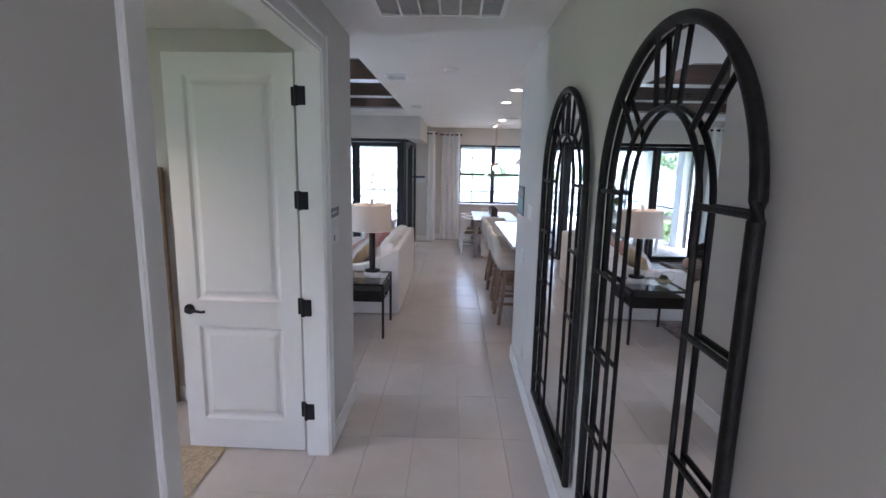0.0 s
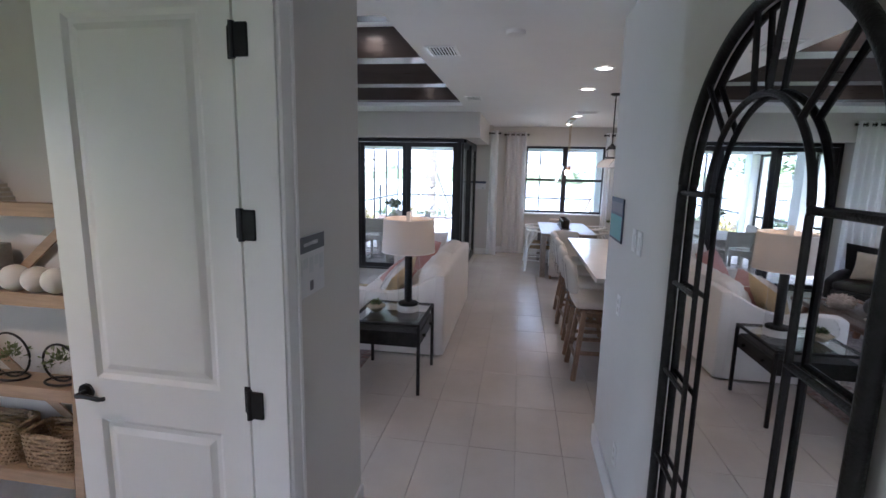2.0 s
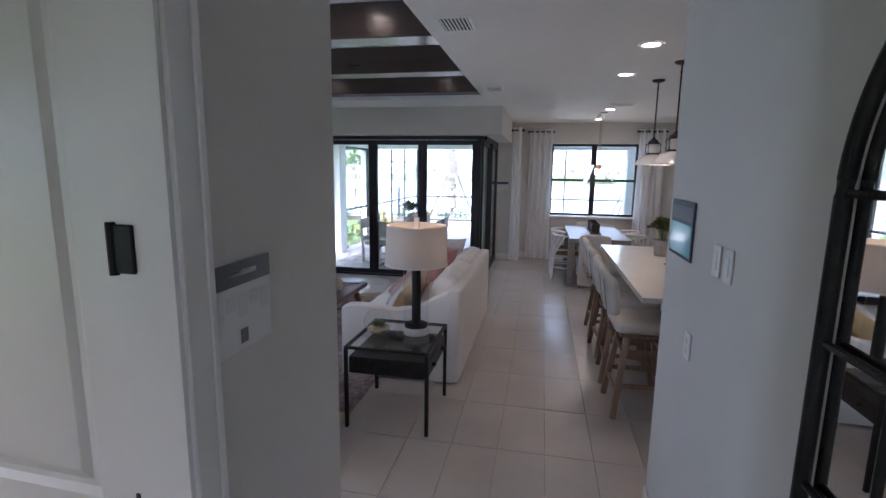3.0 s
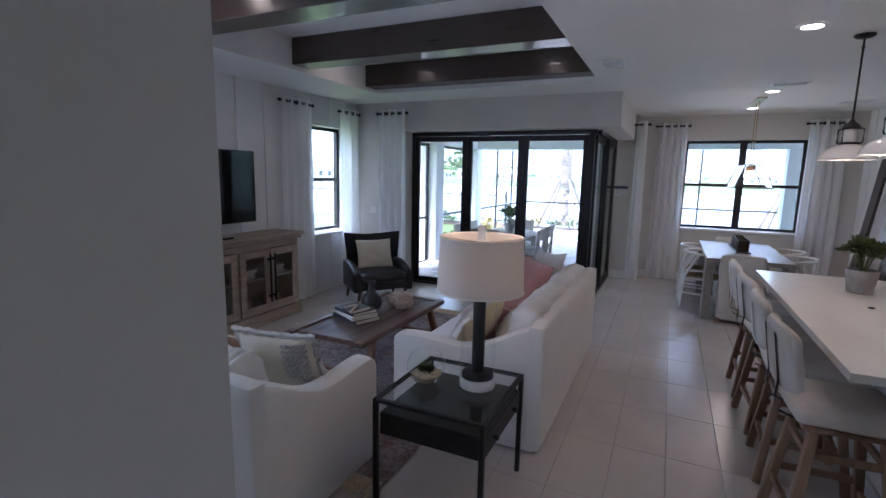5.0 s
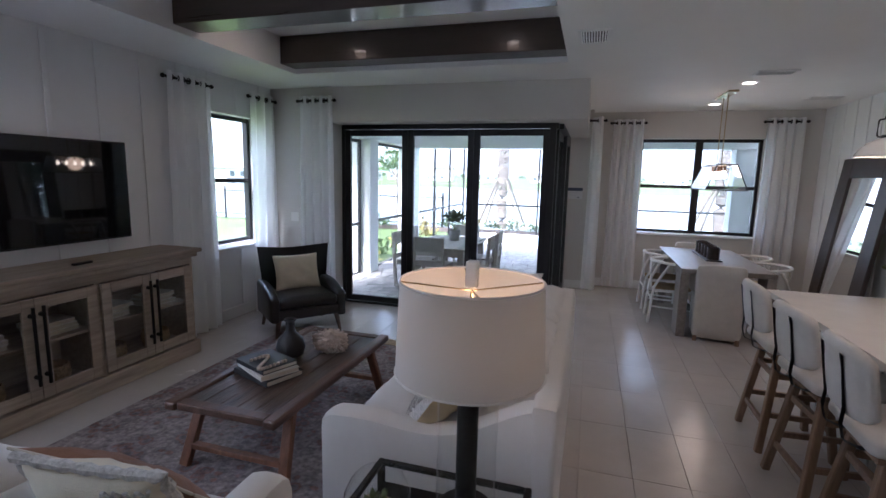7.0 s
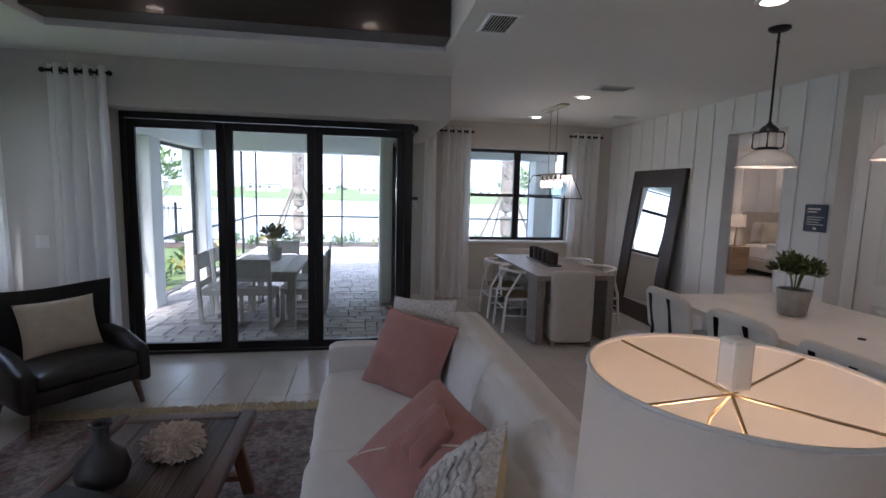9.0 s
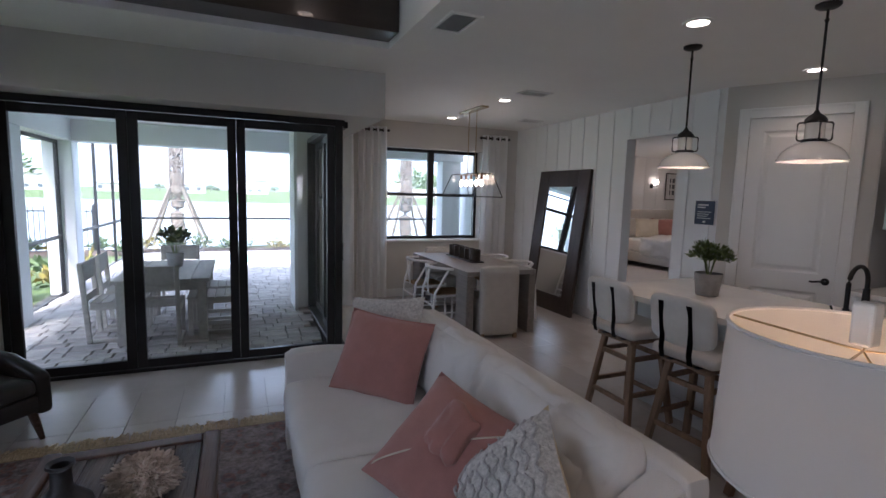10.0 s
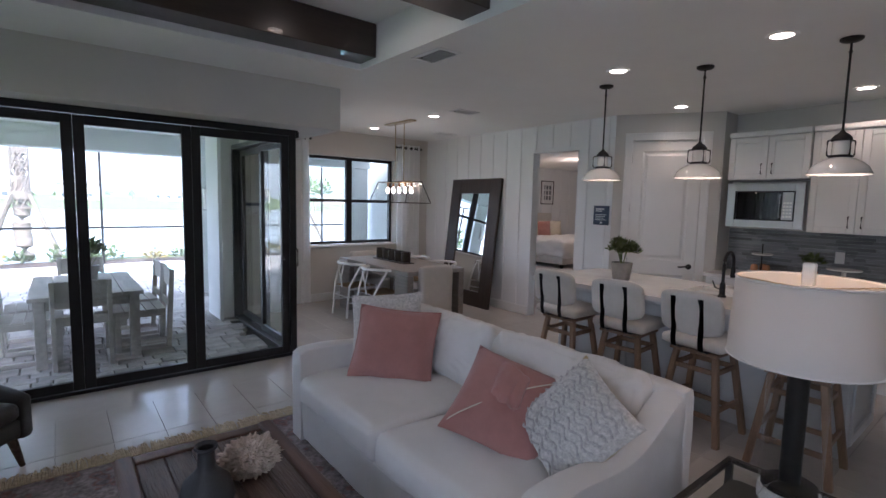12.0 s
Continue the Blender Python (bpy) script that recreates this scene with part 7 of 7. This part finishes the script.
part("shade", lathe(B(), [(0.18, 1.05), (0.17, 1.32)], 30, close=False), "shade", bl, "", True)
lamp("bedside_glow", "POINT", Matrix.Translation((6.62, 14.9, 1.2)), 0.9, (1, 0.72, 0.45), soft=0.05)
ns = thing("nightstand", "pale wooden nightstand beside the bed", "nightstand", Matrix.Translation((6.62, 14.9, 0)))
part("body", box(B(), (-0.22, -0.2, 0.1), (0.22, 0.2, 0.619), 0.01), "oak", ns)
part("base", box(B(), (-0.2, -0.18, 0.0), (0.2, 0.18, 0.099)), "oak", ns)
# Added fill lamp with no fixture, brightening the bedroom.
lamp("bedroom_fill", "POINT", Matrix.Translation((7.0, 12.6, CEIL - 0.3)), 4.5, (1, 0.76, 0.54), soft=0.15)

# ---- porch furniture ----
PT = Matrix.Translation((-2.81, 12.03, -0.03))
ot = thing("patio_table", "silvery teak patio table with plank top", "patio table", PT)
for k in range(5):
    part("plank", box(B(), (-0.46 + 0.185 * k, -0.76, 0.66), (-0.28 + 0.185 * k, 0.76, 0.70), 0.005), "deck_wood", ot)
for sx in (-1, 1):
    for sy in (-1, 1):
        part("leg", box(B(), (sx * 0.38 - 0.045, sy * 0.66 - 0.045, 0), (sx * 0.38 + 0.045, sy * 0.66 + 0.045, 0.659), 0.004), "deck_wood", ot)
for sy in (-1, 1):
    part("apron", box(B(), (-0.33, sy * 0.66 - 0.02, 0.56), (0.33, sy * 0.66 + 0.02, 0.659)), "deck_wood", ot)


def patio_chair(m):
    c = thing("patio_chair", "silvery teak patio chair with slatted seat", "patio chair", m, "chairs round the patio table")
    for sx in (-1, 1):
        part("back_leg", bar(B(), (sx * 0.22, -0.24, 0.0), (sx * 0.22, -0.29, 0.86), 0.04, 0.05, (0, 1, 0)), "deck_wood", c)
        part("front_leg", box(B(), (sx * 0.22 - 0.02, 0.20, 0), (sx * 0.22 + 0.02, 0.25, 0.42), 0.003), "deck_wood", c)
        part("runner", box(B(), (sx * 0.22 - 0.018, -0.21, 0.0), (sx * 0.22 + 0.018, 0.199, 0.045), 0.003), "deck_wood", c)
        part("seat_rail", box(B(), (sx * 0.22 - 0.018, -0.22, 0.36), (sx * 0.22 + 0.018, 0.199, 0.42), 0.003), "deck_wood", c)
    for k in range(5):
        part("seat_slat", box(B(), (-0.24, -0.22 + 0.098 * k, 0.421), (0.24, -0.13 + 0.098 * k, 0.44), 0.003), "deck_wood", c)
    part("back_slat", box(B(), (-0.20, -0.295, 0.66), (0.20, -0.27, 0.86), 0.006), "deck_wood", c)
    part("back_slat", box(B(), (-0.20, -0.272, 0.44), (0.20, -0.25, 0.52), 0.004), "deck_wood", c)
    return c


pc = patio_chair(PT @ pose(-0.06, -0.60, 0))
for x, y, a in ((0.47, -0.28, 90), (0.47, 0.34, 92), (-0.47, -0.28, -90), (-0.47, 0.34, -88), (0, 0.86, 180)):
    copy_thing(pc, PT @ pose(x, y, 0, 0, 0, a))
potted(-2.77, 12.20, 0.672, 0.10, 0.17, "leafy plant in a grey pot on the patio table", 55, 0.16, 0.075, 260)
pl = thing("porch_lantern", "pale frosted porch wall light on the column", "wall light", Matrix.Translation((-1.02, 14.59, 1.6)))
part("back_plate", box(B(), (-0.05, -0.015, -0.2), (0.05, 0.0, 0.2), 0.004), "steel", pl)
part("diffuser", box(B(), (-0.04, -0.08, -0.17), (0.04, -0.016, 0.17), 0.01, 2), "milk", pl)

# ---- floor tiles and pavers ----
TW, TL = 0.305, 0.61


def bevel_tile(w, l, h, b):
    bm = B()
    v = [bm.verts.new((x, y, z)) for x, y, z in ((-w, -l, 0), (w, -l, 0), (w, l, 0), (-w, l, 0), (-w, -l, h - b), (w, -l, h - b), (w, l, h - b), (-w, l, h - b),
                                                 (-w + b, -l + b, h), (w - b, -l + b, h), (w - b, l - b, h), (-w + b, l - b, h))]
    for q in ((0, 1, 5, 4), (1, 2, 6, 5), (2, 3, 7, 6), (3, 0, 4, 7), (4, 5, 9, 8), (5, 6, 10, 9), (6, 7, 11, 10), (7, 4, 8, 11), (8, 9, 10, 11)):
        bm.faces.new([v[k] for k in q])
    return bm


tile_mesh = None
rest_v, rest_f = [], []
col = 0
x = -0.04 - TW * 16
count = 0
while x < 3.3:
    y = -3.55
    while y < 12.75:
        cx, cy = x + TW / 2, y + TL / 2
        porch = cx < -1.1 and y + TL > 10.345
        near = (-1.3 < cx < 2.3 and 3.0 < cy < 12.5) or (-4.6 < cx < -1.3 and 8.9 < cy < 10.4)
        if porch and y > 10.3:
            pass
        elif near and not porch and count < 300:
            count += 1
            if tile_mesh is None:
                o = part("tile", bevel_tile(TW / 2 - 0.0015, TL / 2 - 0.0015, 0.0085, 0.001), "tile", floor)
                tile_mesh = o.data
            else:
                o = new("tile", tile_mesh)
                o.parent = floor
            o.matrix_basis = Matrix.Translation((cx, cy, -0.0078))
        elif cy > -2.6:
            k = len(rest_v)
            w, l = TW / 2 - 0.0015, TL / 2 - 0.0015
            if porch:
                cy, l = (y + 10.345) / 2, (10.345 - y) / 2 - 0.0015
            rest_v += [(cx - w, cy - l, 0.0006), (cx + w, cy - l, 0.0006), (cx + w, cy + l, 0.0006), (cx - w, cy + l, 0.0006)]
            rest_f.append((k, k + 1, k + 2, k + 3))
        y += TL
    x += TW
    col += 1
me = bpy.data.meshes.new("floor_tiles")
me.from_pydata(rest_v, [], rest_f)
me.materials.append(M["tile"])
o = new("floor_tiles", me)
o.parent = floor
tagged(o, "large beige porcelain tiles laid in a running pattern", "", "", "stuff")

rng = random.Random(17)
shapes = {}
rest_v, rest_f = [], []
count = 0
y, row = 10.44, 0
while y < 19.55:
    d = (0.15, 0.15, 0.225)[row % 3]
    x = -4.5 - rng.uniform(0, .15)
    while x < (2.0 if y > 15.0 else -1.16):
        w = rng.choice((0.15, 0.225, 0.30))
        cx, cy = x + w / 2, y + d / 2
        pool_gap = -2.85 < cx < 6.75 and 17.15 < cy < 19.35
        bay = cx > -1.20 and cy < 13.15
        if not pool_gap and not bay:
            h = rng.uniform(-0.004, 0.003)
            if cy < 13.2 and -3.9 < cx and count < 300:
                count += 1
                key = (w, d)
                if key not in shapes:
                    o = part("paver", bevel_tile(w / 2 - 0.004, d / 2 - 0.004, 0.045, 0.008), "paver", porch_bed)
                    shapes[key] = o.data
                else:
                    o = new("paver", shapes[key])
                    o.parent = porch_bed
                o.matrix_basis = pose(cx, cy, -0.074 + h, 0, 0, rng.uniform(-.6, .6))
            else:
                k = len(rest_v)
                a, b, z = w / 2 - 0.004, d / 2 - 0.004, -0.030 + h
                for q, zz in ((0, z - 0.035), (0, z - 0.008), (0.008, z)):
                    rest_v += [(cx - a + q, cy - b + q, zz), (cx + a - q, cy - b + q, zz), (cx + a - q, cy + b - q, zz), (cx - a + q, cy + b - q, zz)]
                for r_ in (0, 4):
                    for c_ in range(4):
                        n_ = (c_ + 1) % 4
                        rest_f.append((k + r_ + c_, k + r_ + n_, k + r_ + 4 + n_, k + r_ + 4 + c_))
                rest_f.append((k + 8, k + 9, k + 10, k + 11))
        x += w
    y += d
    row += 1
me = bpy.data.meshes.new("deck_pavers")
me.from_pydata(rest_v, [], rest_f)
me.materials.append(M["paver"])
o = new("deck_pavers", me)
o.parent = porch_bed
tagged(o, "tumbled grey and tan concrete pavers of the pool deck", "", "", "stuff")
